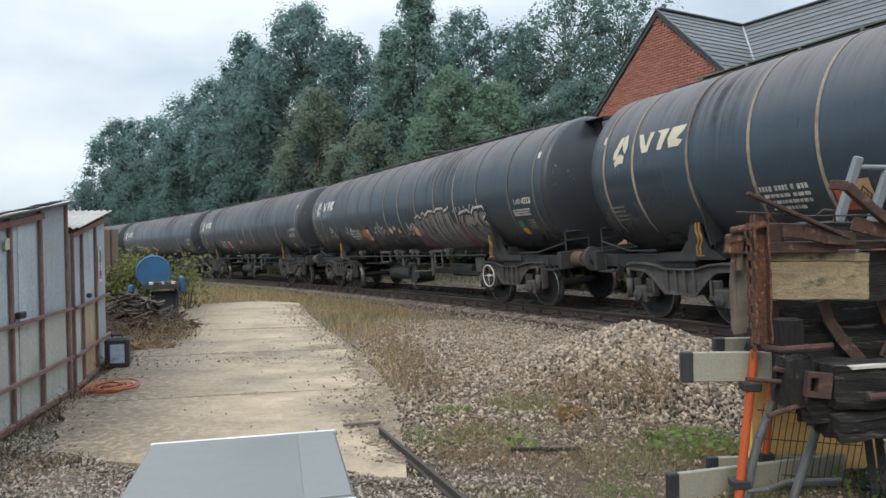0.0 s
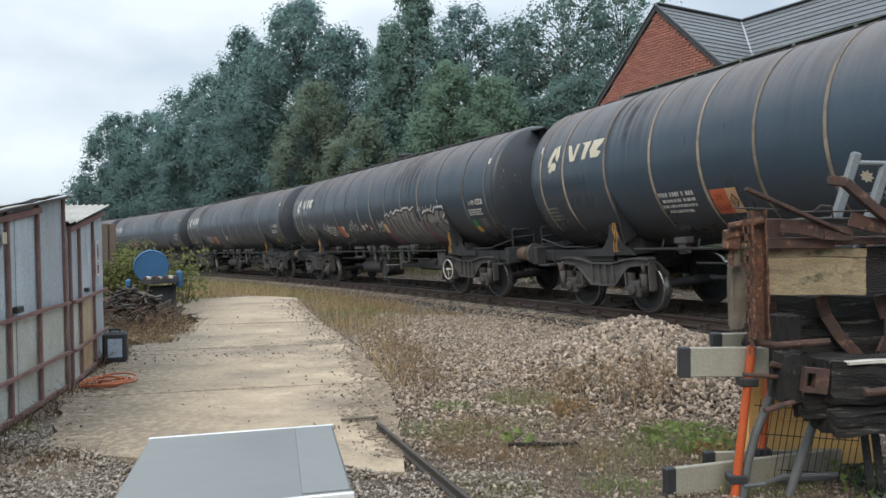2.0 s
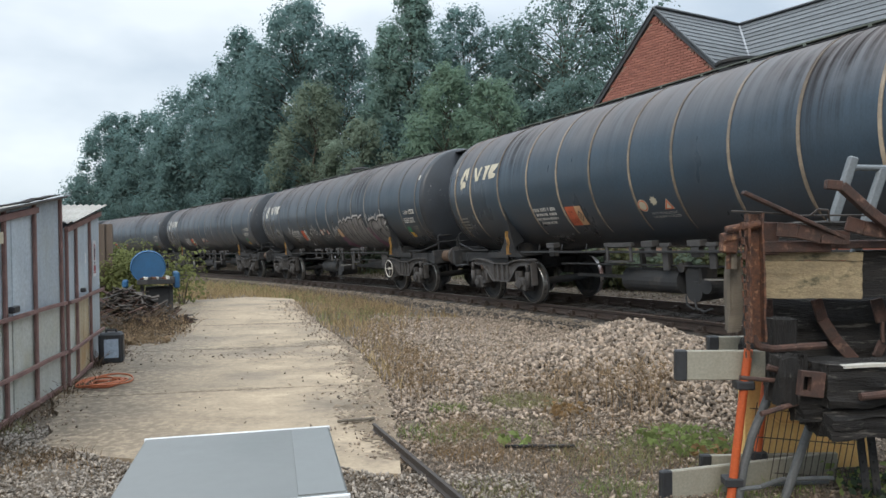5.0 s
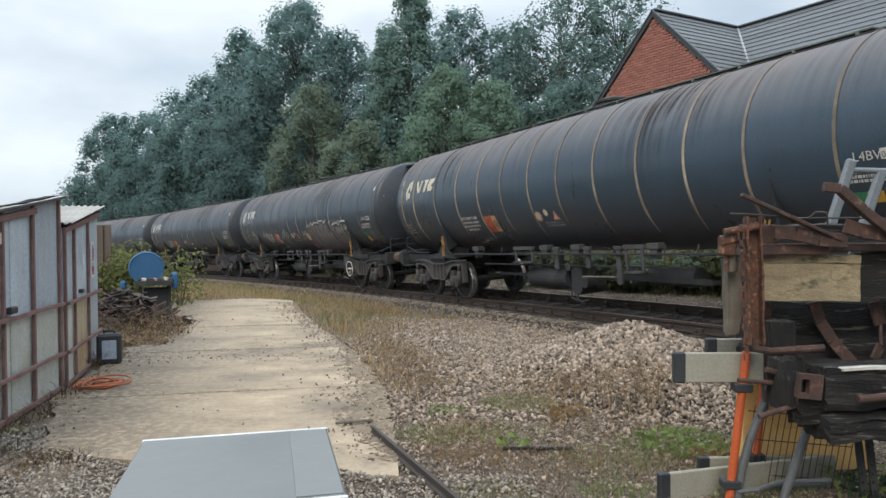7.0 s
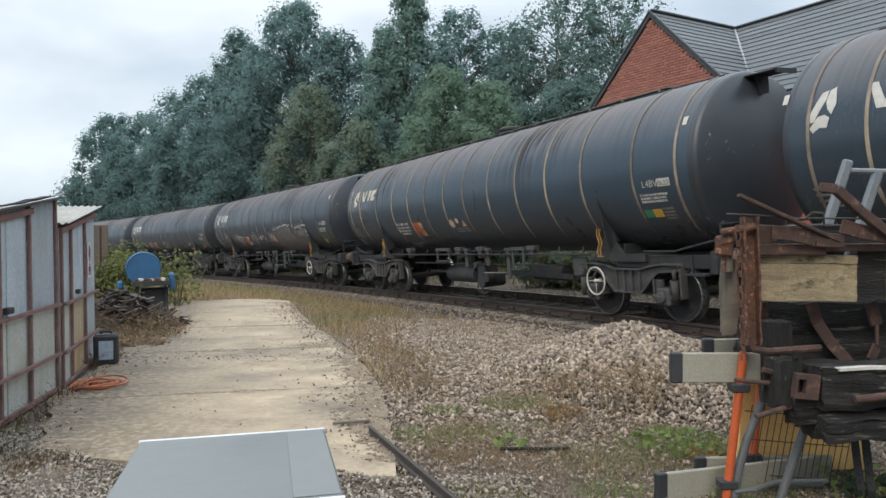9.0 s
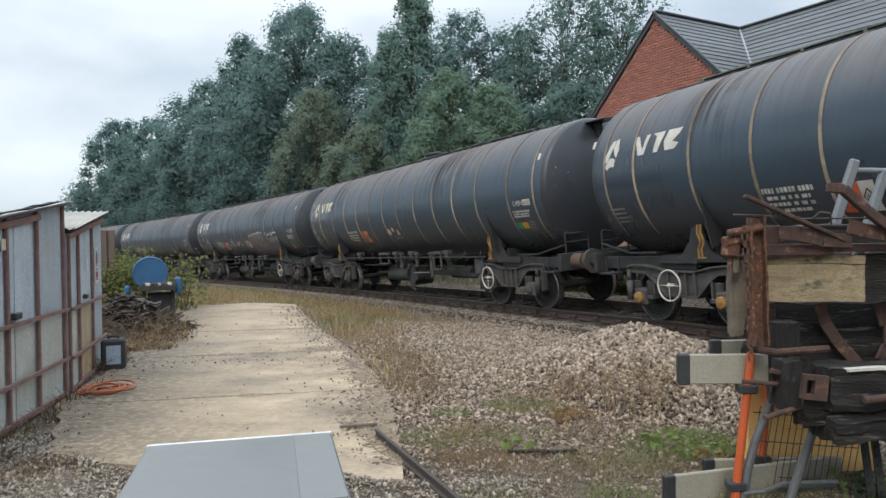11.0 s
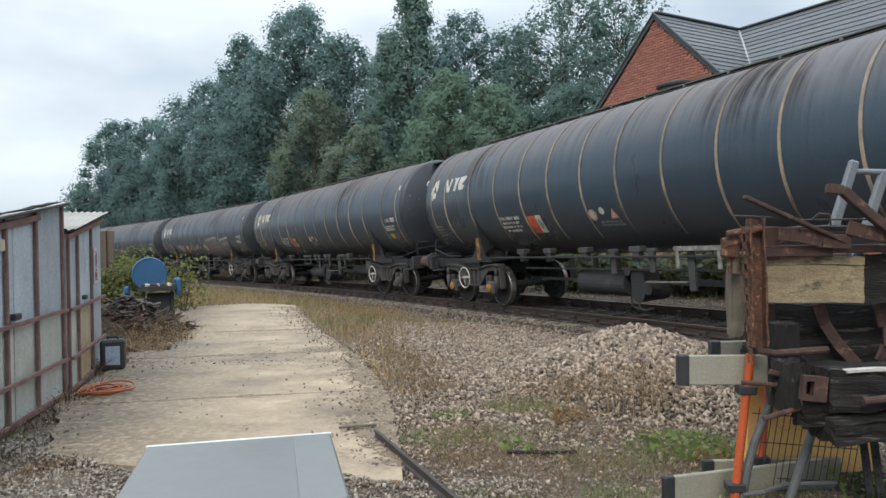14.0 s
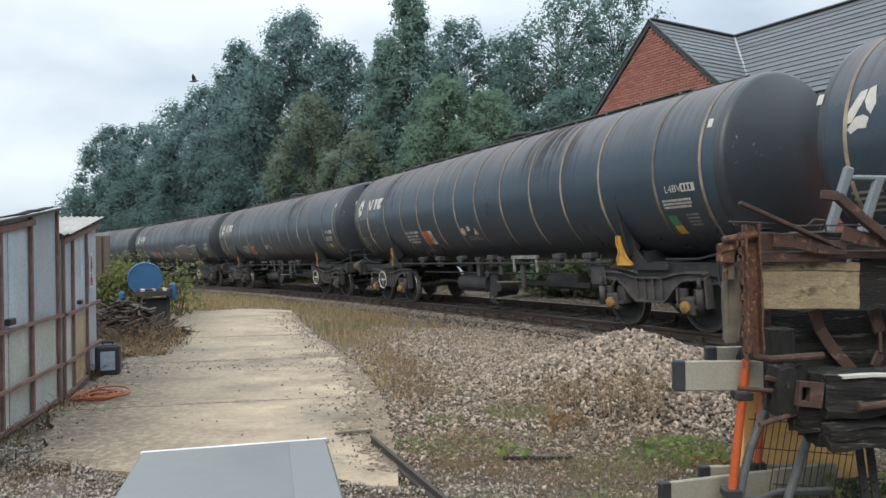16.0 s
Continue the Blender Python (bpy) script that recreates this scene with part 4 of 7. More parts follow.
        part("yellow_panel", decal([rect(14.53, 14.70, -0.73, -0.605, -0.2)]), M["yellow"], wagon, "yellow panel")
    rows = []
    for k in range(3):
        v = 14.50
        while v < 15.06:
            w = rr.uniform(0.015, 0.05)
            rows.append(rect(v, v + w, -0.385 + 0.04 * k, -0.358 + 0.04 * k))
            v += w + 0.012
    part("data_panel", decal(rows), M["white_worn"], wagon, "rows of small worn white bars")
    part("data_panel", decal([rect(14.88, 15.12, -0.62 + 0.045 * k, -0.595 + 0.045 * k) for k in range(4)]), M["white_dim"], wagon, "rows of small grey bars")
    rows = [rect(1.36 + 0.01 * j, 1.76, -0.42 - 0.06 * j, -0.395 - 0.06 * j) for j in range(4)]
    part("notice", decal(rows), M["white_dim"], wagon, "lines of faint small bars")
    lettering(wagon, "end_code", "L4BV", 14.60, -0.20, 0.16, M["white"])
    lettering(wagon, "notice_text", "NOT TO BE LOOSE", 8.03, -0.575, 0.066, M["white_worn"])
    lettering(wagon, "notice_text", "OR HUMP SHUNTED", 8.03, -0.625, 0.066, M["white_worn"])
    if style.get("placard", 1):
        ink = M["panel_ink"] if style["placard"] == 2 else M["white_dim"]
        lettering(wagon, "hazard_code", "2Y", 5.83, -0.49, 0.13, ink)
        lettering(wagon, "hazard_code", "3257", 5.775, -0.62, 0.13, ink)


def lettering(wagon, name, body, v, a, size, material):
    """A line of writing painted on the barrel's near side."""
    txt = bpy.data.curves.new(name, "FONT")
    txt.body, txt.size, txt.align_x = body, size, "LEFT"
    txt.resolution_u = 2
    txt.materials.append(material)
    ob = new(name, txt)
    ob.parent = wagon
    r, b = TANK_R + 0.014, a + size * 0.35 / TANK_R
    turn = Matrix(((-1, 0, 0), (0, -math.sin(b), math.cos(b)), (0, math.cos(b), math.sin(b)))).transposed().to_4x4()
    ob.matrix_local = Matrix.Translation((lx(v), r * math.cos(a), TANK_Z + r * math.sin(a))) @ turn


M["white_worn"] = mat("worn_white_paint", (0.56, 0.55, 0.51), 0.7, dark=(0.26, 0.25, 0.24), scale=9, amount=0.9)
M["tan_sign"] = mat("tan_sign", (0.50, 0.31, 0.18), 0.65, dark=(0.36, 0.20, 0.11), scale=6)
M["panel_ink"] = mat("dull_red_ink", (0.24, 0.05, 0.03), 0.7, scale=6)
M["yellow_dirty"] = mat("dirty_yellow_paint", (0.36, 0.20, 0.05), 0.7, dark=(0.16, 0.085, 0.03), scale=6, amount=0.9)
M["grab_yellow"] = mat("worn_yellow_paint", (0.58, 0.33, 0.05), 0.6, dark=(0.34, 0.18, 0.04), scale=6, amount=0.9)
M["spray_pink"] = mat("pink_spray", (0.26, 0.115, 0.18), 0.6, dark=(0.07, 0.05, 0.065), scale=2, amount=0.9)
M["spray_pale"] = mat("pale_spray", (0.23, 0.22, 0.21), 0.6, dark=(0.12, 0.11, 0.11), scale=2.2, amount=0.9)
M["orange_faded"] = mat("faded_orange_sign", (0.54, 0.115, 0.05), 0.65, dark=(0.20, 0.07, 0.04), scale=6)
M["white_dim"] = mat("dim_white_paint", (0.22, 0.21, 0.19), 0.7, dark=(0.09, 0.085, 0.08), scale=6, amount=0.9)


def stroke(pts, w):
    """A line of even width along points in (v, angle), as one outline for each stretch."""
    out = []
    for (v0, a0), (v1, a1) in zip(pts, pts[1:]):
        dv, da = v1 - v0, (a1 - a0) * TANK_R
        ln = math.hypot(dv, da) or 1.0
        nv, na = -da / ln * w / 2, dv / ln * w / 2 / TANK_R
        ev, ea = dv / ln * w * 0.3, da / ln * w * 0.3 / TANK_R
        out.append([(v0 - ev + nv, a0 - ea + na), (v0 - ev - nv, a0 - ea - na), (v1 + ev - nv, a1 + ea - na), (v1 + ev + nv, a1 + ea + na)])
    return out


def curved(pts, n=5):
    """A smooth line through points."""
    out = []
    for k in range(len(pts) - 1):
        p0, p1, p2, p3 = pts[max(0, k - 1)], pts[k], pts[k + 1], pts[min(len(pts) - 1, k + 2)]
        for i in range(n):
            t = i / n
            out.append(tuple(0.5 * (2 * b + (c - a) * t + (2 * a - 5 * b + 4 * c - d) * t * t + (3 * b - a - 3 * c + d) * t ** 3) for a, b, c, d in zip(p0, p1, p2, p3)))
    return out + [pts[-1]]


def scrawl(wagon):
    """Two sprayed pieces: fat grey strokes edged in white, black inner lines, purple clouds under them."""
    rr = random.Random(42)
    # fat strokes of the two pieces
    fat = [[(9.88, -0.26), (9.86, -0.55), (9.98, -0.98)], [(10.02, -0.20), (10.22, -0.50), (10.34, -0.80)], [(10.42, -0.18), (10.44, -0.55), (10.56, -0.98)],
           [(10.78, -0.15), (10.80, -0.60), (10.98, -0.96)], [(11.22, -0.16), (11.22, -0.55), (11.30, -0.98)], [(11.54, -0.14), (11.58, -0.60), (11.72, -0.92), (11.92, -0.97)],
           [(12.62, -0.26), (12.28, -0.28), (12.18, -0.50), (12.34, -0.80), (12.60, -0.98)], [(12.56, -0.50), (12.66, -0.64), (12.86, -0.98)],
           [(13.30, -0.26), (13.02, -0.22), (12.90, -0.38), (13.10, -0.55), (13.28, -0.72), (13.22, -0.96)]]
    clouds = []
    for v, a, r in ((9.64, -0.70, 0.22), (9.72, -0.86, 0.28), (10.0, -0.96, 0.26), (11.92, -0.52, 0.22), (11.98, -0.70, 0.28), (12.12, -0.88, 0.30), (12.9, -0.96, 0.22)):
        clouds.append([(v + r * 1.2 * math.cos(q) * (1 + 0.2 * math.sin(3 * q + v)), a + r * 0.7 / TANK_R * math.sin(q)) for q in np.linspace(0, 2 * math.pi, 13)[:-1]])
    blocks = ([(9.70, -0.42), (9.78, -0.24), (9.98, -0.19), (10.06, -0.26), (10.30, -0.15), (10.40, -0.22), (10.62, -0.14), (10.98, -0.17), (11.08, -0.12), (11.40, -0.12), (11.46, -0.18),
               (11.72, -0.12), (11.78, -0.40), (11.90, -0.46), (12.02, -0.90), (11.90, -1.02), (10.10, -1.04), (9.86, -0.80)],
              [(12.10, -0.40), (12.22, -0.24), (12.60, -0.20), (12.74, -0.28), (12.90, -0.18), (13.30, -0.17), (13.36, -0.32), (13.20, -0.38), (13.40, -0.60), (13.46, -0.92), (13.30, -1.02),
               (12.60, -1.02), (12.34, -0.80), (12.16, -0.60)])
    ink = []
    for pts in fat:
        line = curved(pts, 4)
        ink.append(stroke([(v + 0.13, a) for v, a in line], 0.045))
        ink.append(stroke([(v - 0.10, a) for v, a in line[:len(line) * 2 // 3]], 0.022))
    for k in range(10):
        u, z0 = rr.uniform(9.9, 13.3), rr.uniform(-0.8, -0.3)
        ink.append(stroke([(u, z0), (u + rr.uniform(-0.12, 0.12), z0 + rr.uniform(-0.12, 0.12))], 0.03))
    for k, c in enumerate(clouds):
        part("sprayed_cloud", decal([c], 0.003 + 0.0004 * k), M["spray_pink"], wagon, "dull purple-pink sprayed cloud")
    for k, block in enumerate(blocks):
        part("sprayed_block", decal([block], 0.010), M["spray_pale"], wagon, "grey sprayed lettering block")
        n = len(block)
        part("sprayed_outline", decal(stroke([(v, a + 0.012) for v, a in block[:n * 2 // 3]], 0.05), 0.0125), M["spray_white"], wagon, "white sprayed outline")
        part("sprayed_rim", decal(stroke([(v, a - 0.03) for v, a in block[:n * 2 // 3]], 0.035), 0.0150), M["fascia"], wagon, "black sprayed rim")
    for k, line in enumerate(ink):
        part("sprayed_line", decal(line, 0.018 + 0.0003 * k), M["fascia"], wagon, "black sprayed line")
    part("sprayed_panel", decal([rect(9.42, 9.70, -0.62, -0.40)], 0.008), M["tan_sign"], wagon, "pale daubed panel")
    flick = []
    for k in range(7):
        u = 11.9 + 0.2 * k
        flick += stroke([(u, -0.20), (u + rr.uniform(-0.05, 0.15), -0.20 + rr.uniform(0.05, 0.16))], 0.025)
    part("sprayed_flicks", decal(flick, 0.012), M["spray_white"], wagon, "white sprayed flicks")
    scribble = []
    for k, u in enumerate((2.7, 3.1, 4.3, 4.6, 5.2, 6.6, 6.9, 7.2, 8.9, 9.1)):
        z0 = rr.uniform(-0.50, -0.28)
        pts = [(u + 0.10 * i + rr.uniform(-0.05, 0.05), z0 + rr.uniform(-0.16, 0.14)) for i in range(6)]
        scribble.append(stroke(curved(pts, 4), 0.034))
    for k, line in enumerate(scribble):
        part("sprayed_scribble", decal(line, 0.008 + 0.0005 * k), M["spray_white"], wagon, "thin pale sprayed scribble")


M["spray_white"] = mat("white_spray", (0.52, 0.51, 0.50), 0.6, dark=(0.25, 0.24, 0.23), scale=3, amount=0.9)


def tank_wagon(style):
    w = thing("tank_wagon", label=style["label"], category="tank wagon", group="tank wagons of the train")
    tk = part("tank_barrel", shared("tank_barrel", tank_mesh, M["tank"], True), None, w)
    for v in BANDS:
        grey = style.get("grey_straps", False)
        part("strap", shared(("grey_strap_at_" if grey else "strap_at_") + str(v), lambda: band_mesh(v), M["band_grey"] if grey else M["band"]), None, w,
             "thin dull grey strap over the barrel" if grey else "thin tan strap over the barrel")
    for v, turn in ((15.64, 180), (1.09, 0)):
        part("tank_end", shared("tank_end", end_mesh, M["tank_end"], True), None, w, "sooty dished tank end", at=pose(lx(v), 0, TANK_Z, 0, 0, turn))
    bogie(w, PIVOTS / 2, style.get("far_wheel"), style.get("caps", False))
    bogie(w, -PIVOTS / 2, style.get("near_wheel"), style.get("caps", False))
    wagon_end(w, 1, False)
    wagon_end(w, -1, bool(style.get("caps")))
    underside(w, bool(style.get("caps")))
    walkway(w)
    if style.get("platform"):
        bm = box((0.74, 0.46, 0.025), pose(lx(15.96), 0, TANK_Z + TANK_R - 0.115), 0.005)
        add_box(bm, (0.025, 0.46, 0.07), pose(lx(16.32), 0, TANK_Z + TANK_R - 0.14))
        add_box(bm, (0.30, 0.05, 0.30), pose(lx(15.84), 0, TANK_Z + TANK_R - 0.26))
        part("end_platform", bm, M["under"], w, "dark steel platform over the tank's end")
    markings(w, style)
    if style.get("graffiti"):
        scrawl(w)
    WAGONS.append((w, style["middle"]))
    return w


MIDDLE_A = -8.0
STYLES = [
    dict(label="black tank wagon with yellow bearing caps and clean signs", caps=True, placard=1, logo="white", far_wheel=0.05, near_wheel=None, seed=3, badge=1.60, flash=0.98, middle=MIDDLE_A - LENGTH),
    dict(label="black tank wagon with cream badge and faded orange panel", placard=2, near_wheel=0.62, seed=4, middle=MIDDLE_A, platform=True, row_panels=True, date="06.22"),
    dict(label="sooty black tank wagon with pale painted scrawls on its side", placard=1, near_wheel=0.62, logo="white", seed=5, middle=MIDDLE_A + LENGTH, graffiti=True, platform=True, grey_straps=True),
    dict(label="dull black tank wagon streaked with brown dirt", placard=1, seed=6, grey_straps=True, middle=MIDDLE_A + 2 * LENGTH, logo="white"),
    dict(label="dull black tank wagon streaked with brown dirt", placard=1, seed=7, grey_straps=True, middle=MIDDLE_A + 3 * LENGTH, logo="white"),
    dict(label="dull black tank wagon streaked with brown dirt", placard=2, seed=8, grey_straps=True, middle=MIDDLE_A + 4 * LENGTH, logo="white"),
    dict(label="dull black tank wagon streaked with brown dirt", placard=2, seed=9, grey_straps=True, middle=MIDDLE_A + 5 * LENGTH, logo="white"),
    dict(label="black tank wagon with white badge and orange panel", caps=True, placard=1, logo="white", seed=10, badge=1.60, flash=0.98, middle=MIDDLE_A - 2 * LENGTH),
]
for st in STYLES:
    tank_wagon(st)


# ---- house behind the line ----
def house():
    hs = thing("house", label="red brick house with grey tiled roof behind the line", category="house")
    apex = Vector((5.95, 20.0, 7.80))
    a, b = Vector((0.866, 0.500, 0)).normalized(), Vector((0.500, -0.866, 0)).normalized()
    up = Vector((0, 0, 1))
    rise, half, back = 0.95, 3.6, 8.0

    def at(w, along, z):
        return apex + b * w + a * along + up * z

    # gable wall, a thick slab under the verge
    bm = bmesh.new()
    pts = [at(-half, 0.0, -apex.z + 0.2), at(half, 0.0, -apex.z + 0.2), at(half, 0.0, -half * rise - 0.10), at(0, 0.0, -0.10), at(-half, 0.0, -half * rise - 0.10)]
    f = bm.faces.new([bm.verts.new(p) for p in pts])
    g = bmesh.ops.extrude_face_region(bm, geom=[f])
    bmesh.ops.translate(bm, verts=[q for q in g["geom"] if isinstance(q, bmesh.types.BMVert)], vec=a * 0.3)
    wall = part("gable_wall", bm, M["mortar"], hs)
    # side walls
    for w in (-half, half):
        bm = bmesh.new()
        p, q = at(w, 0.3, -apex.z + 0.2), at(w, back, -apex.z + 0.2)
        m = (p + q) / 2
        m.z = 0.2 + (apex.z - half * rise - 0.4) / 2
        turn = (q - p).to_track_quat("X", "Z").to_matrix().to_4x4()
        add_box(bm, ((q - p).length, 0.3, apex.z - half * rise - 0.4), Matrix.Translation(m) @ turn)
        part("side_wall", bm, M["brick"], hs)
    # roof of the wing and of the main range, in lapped courses
    def slope(p0, along, down, length, run_, drop, lean, name):
        n = int(math.hypot(run_, drop) / 0.235)
        base = part(name, plate_between(p0, along, down, length, run_, drop), M["roof_tile"], hs)
        nrm = along.cross(down * run_ - up * drop).normalized()
        if nrm.z < 0:
            nrm = -nrm
        for k in range(n):
            q0 = p0 + (down * run_ - up * drop) * (k / n)
            q1 = p0 + (down * run_ - up * drop) * ((k + 1.12) / n)
            s0, s1 = lean * k / n, lean * (k + 1.0) / n
            bm = bmesh.new()
            c = [q0 + along * s0 + nrm * 0.012, q0 + along * length + nrm * 0.012, q1 + along * length + nrm * 0.034, q1 + along * s1 + nrm * 0.034]
            face = bm.faces.new([bm.verts.new(p) for p in c])
            gg = bmesh.ops.extrude_face_region(bm, geom=[face])
            bmesh.ops.translate(bm, verts=[q for q in gg["geom"] if isinstance(q, bmesh.types.BMVert)], vec=-nrm * 0.024)
            part("tile_course", bm, M["roof_tile"], base)

    def plate_between(p0, along, down, length, run_, drop):
        bm = bmesh.new()
        d = down * run_ - up * drop
        face = bm.faces.new([bm.verts.new(p) for p in (p0, p0 + along * length, p0 + along * length + d, p0 + d)])
        gg = bmesh.ops.extrude_face_region(bm, geom=[face])
        bmesh.ops.translate(bm, verts=[q for q in gg["geom"] if isinstance(q, bmesh.types.BMVert)], vec=-up * 0.08)
        return bm

    over = 0.07
    start = at(0, -over, 0.05)
    slope(start, a, b, 3.75, half + 0.2, (half + 0.2) * rise, 0.0, "wing_roof")
    slope(start, a, -b, back, half + 0.2, (half + 0.2) * rise, 0.0, "wing_roof")
    ridge0 = at(0, 3.50, 0.05)
    slope(ridge0 + b * 0.03, b, -a, 13.0, 3.0, 3.0 * 0.93, 0.0, "main_roof")
    slope(ridge0 - b * 5.0, b, a, 18.0, 3.4, 3.4 * 0.93, 0.0, "main_roof")
    # ridge tiles, verge boards, valley, gutter
    bm = bmesh.new()
    span(bm, start + up * 0.04, at(0, 3.6, 0.09), 0.2, 0.06, 0.02)
    span(bm, ridge0 + up * 0.04, ridge0 + b * 13 + up * 0.04, 0.2, 0.06, 0.02)
    part("ridge_tiles", bm, M["roof_tile"], hs)
    for sgn in (-1, 1):
        bm = bmesh.new()
        span(bm, at(0, -over + 0.01, -0.06), at(sgn * (half + 0.2), -over + 0.01, -0.06 - (half + 0.2) * rise), 0.05, 0.075, 0.005)
        part("verge_board", bm, M["fascia"], hs, "dark verge board")
        bm = bmesh.new()
        span(bm, at(0, -over - 0.02, 0.07), at(sgn * (half + 0.2), -over - 0.02, 0.07 - (half + 0.2) * rise), 0.05, 0.03)
        part("verge_strip", bm, M["roof_tile"], hs, "grey dry verge strip")
    bm = bmesh.new()
    span(bm, ridge0 + up * 0.05, ridge0 - a * 2.6 + b * 2.55 - up * 2.42, 0.055, 0.04)
    part("valley_flashing", bm, M["lead"], hs, "pale grey valley flashing")
    e0, e1 = ridge0 - a * 3.05 + b * 2.9 - up * 2.92, ridge0 - a * 3.05 + b * 13 - up * 2.92
    part("gutter", span(bmesh.new(), e0, e1, 0.13, 0.11, 0.03), M["fascia"], hs)
    part("soffit", span(bmesh.new(), e0 + a * 0.2 - up * 0.1, e1 + a * 0.2 - up * 0.1, 0.35, 0.06), M["trim_white"], hs, "white soffit board")
    mw = (e0 + e1) / 2 + a * 0.5
    turn = b.to_track_quat("X", "Z").to_matrix().to_4x4()
    part("main_wall", box((10.2, 0.3, mw.z - 0.3), Matrix.Translation((mw.x, mw.y, mw.z / 2)) @ turn), M["brick"], hs)
    # bricks of the upper gable, each proud of its mortar
    me = None
    row, z = 0, -0.21
    face_turn = Matrix((b, a, up)).transposed().to_4x4()
    while z > -2.75:
        lim = min(half, (-z - 0.07) / rise)
        w = -lim - 0.2 + (0.1125 if row % 2 else 0.0)
        w = math.floor(w / 0.225) * 0.225 + (0.1125 if row % 2 else 0.0)
        while w < lim:
            if abs(w) + 0.10 < lim:
                if me is None:
                    ob = part("brick", box((0.213, 0.05, 0.063), None, 0.004), M["brick"], wall)
                    me = ob.data
                else:
                    ob = part("brick", me, None, wall)
                p = at(w, -0.012, z)
                ob.matrix_local = Matrix.Translation(p) @ face_turn
            w += 0.225
        z -= 0.075
        row += 1
    return hs


# ---- galvanised sheds ----
def corrugated(length, depth, rise_, wave=0.076, amp=0.012, fall=0.0):
    """A sheet whose waves run along x; rises along x by rise_ and falls towards the back."""
    n = int(depth / wave * 6)
    bm = bmesh.new()
    rows = []
    for i in range(9):
        x = length * i / 8
        rows.append([bm.verts.new((x, depth * k / n, rise_ * i / 8 - fall * depth * k / n + amp * math.sin(2 * math.pi * depth * k / n / wave))) for k in range(n + 1)])
    for p, q in zip(rows, rows[1:]):
        for k in range(n):
            bm.faces.new((p[k], p[k + 1], q[k + 1], q[k]))
    g = bmesh.ops.extrude_face_region(bm, geom=bm.faces[:])
    bmesh.ops.translate(bm, verts=[v for v in g["geom"] if isinstance(v, bmesh.types.BMVert)], vec=(0, 0, -0.004))
    return bm


def bar_along(pts, w, h):
    """One square bar that follows a line of points."""
    bm = bmesh.new()
    prev = None
    for p in pts:
        row = [bm.verts.new((p[0], p[1] + a * w / 2, p[2] + b * h / 2)) for a, b in ((-1, -1), (1, -1), (1, 1), (-1, 1))]
        if prev:
            for k in range(4):
                bm.faces.new((prev[k], prev[(k + 1) % 4], row[(k + 1) % 4], row[k]))
        else:
            bm.faces.new(row)
        prev = row
    bm.faces.new(prev)
    return bm


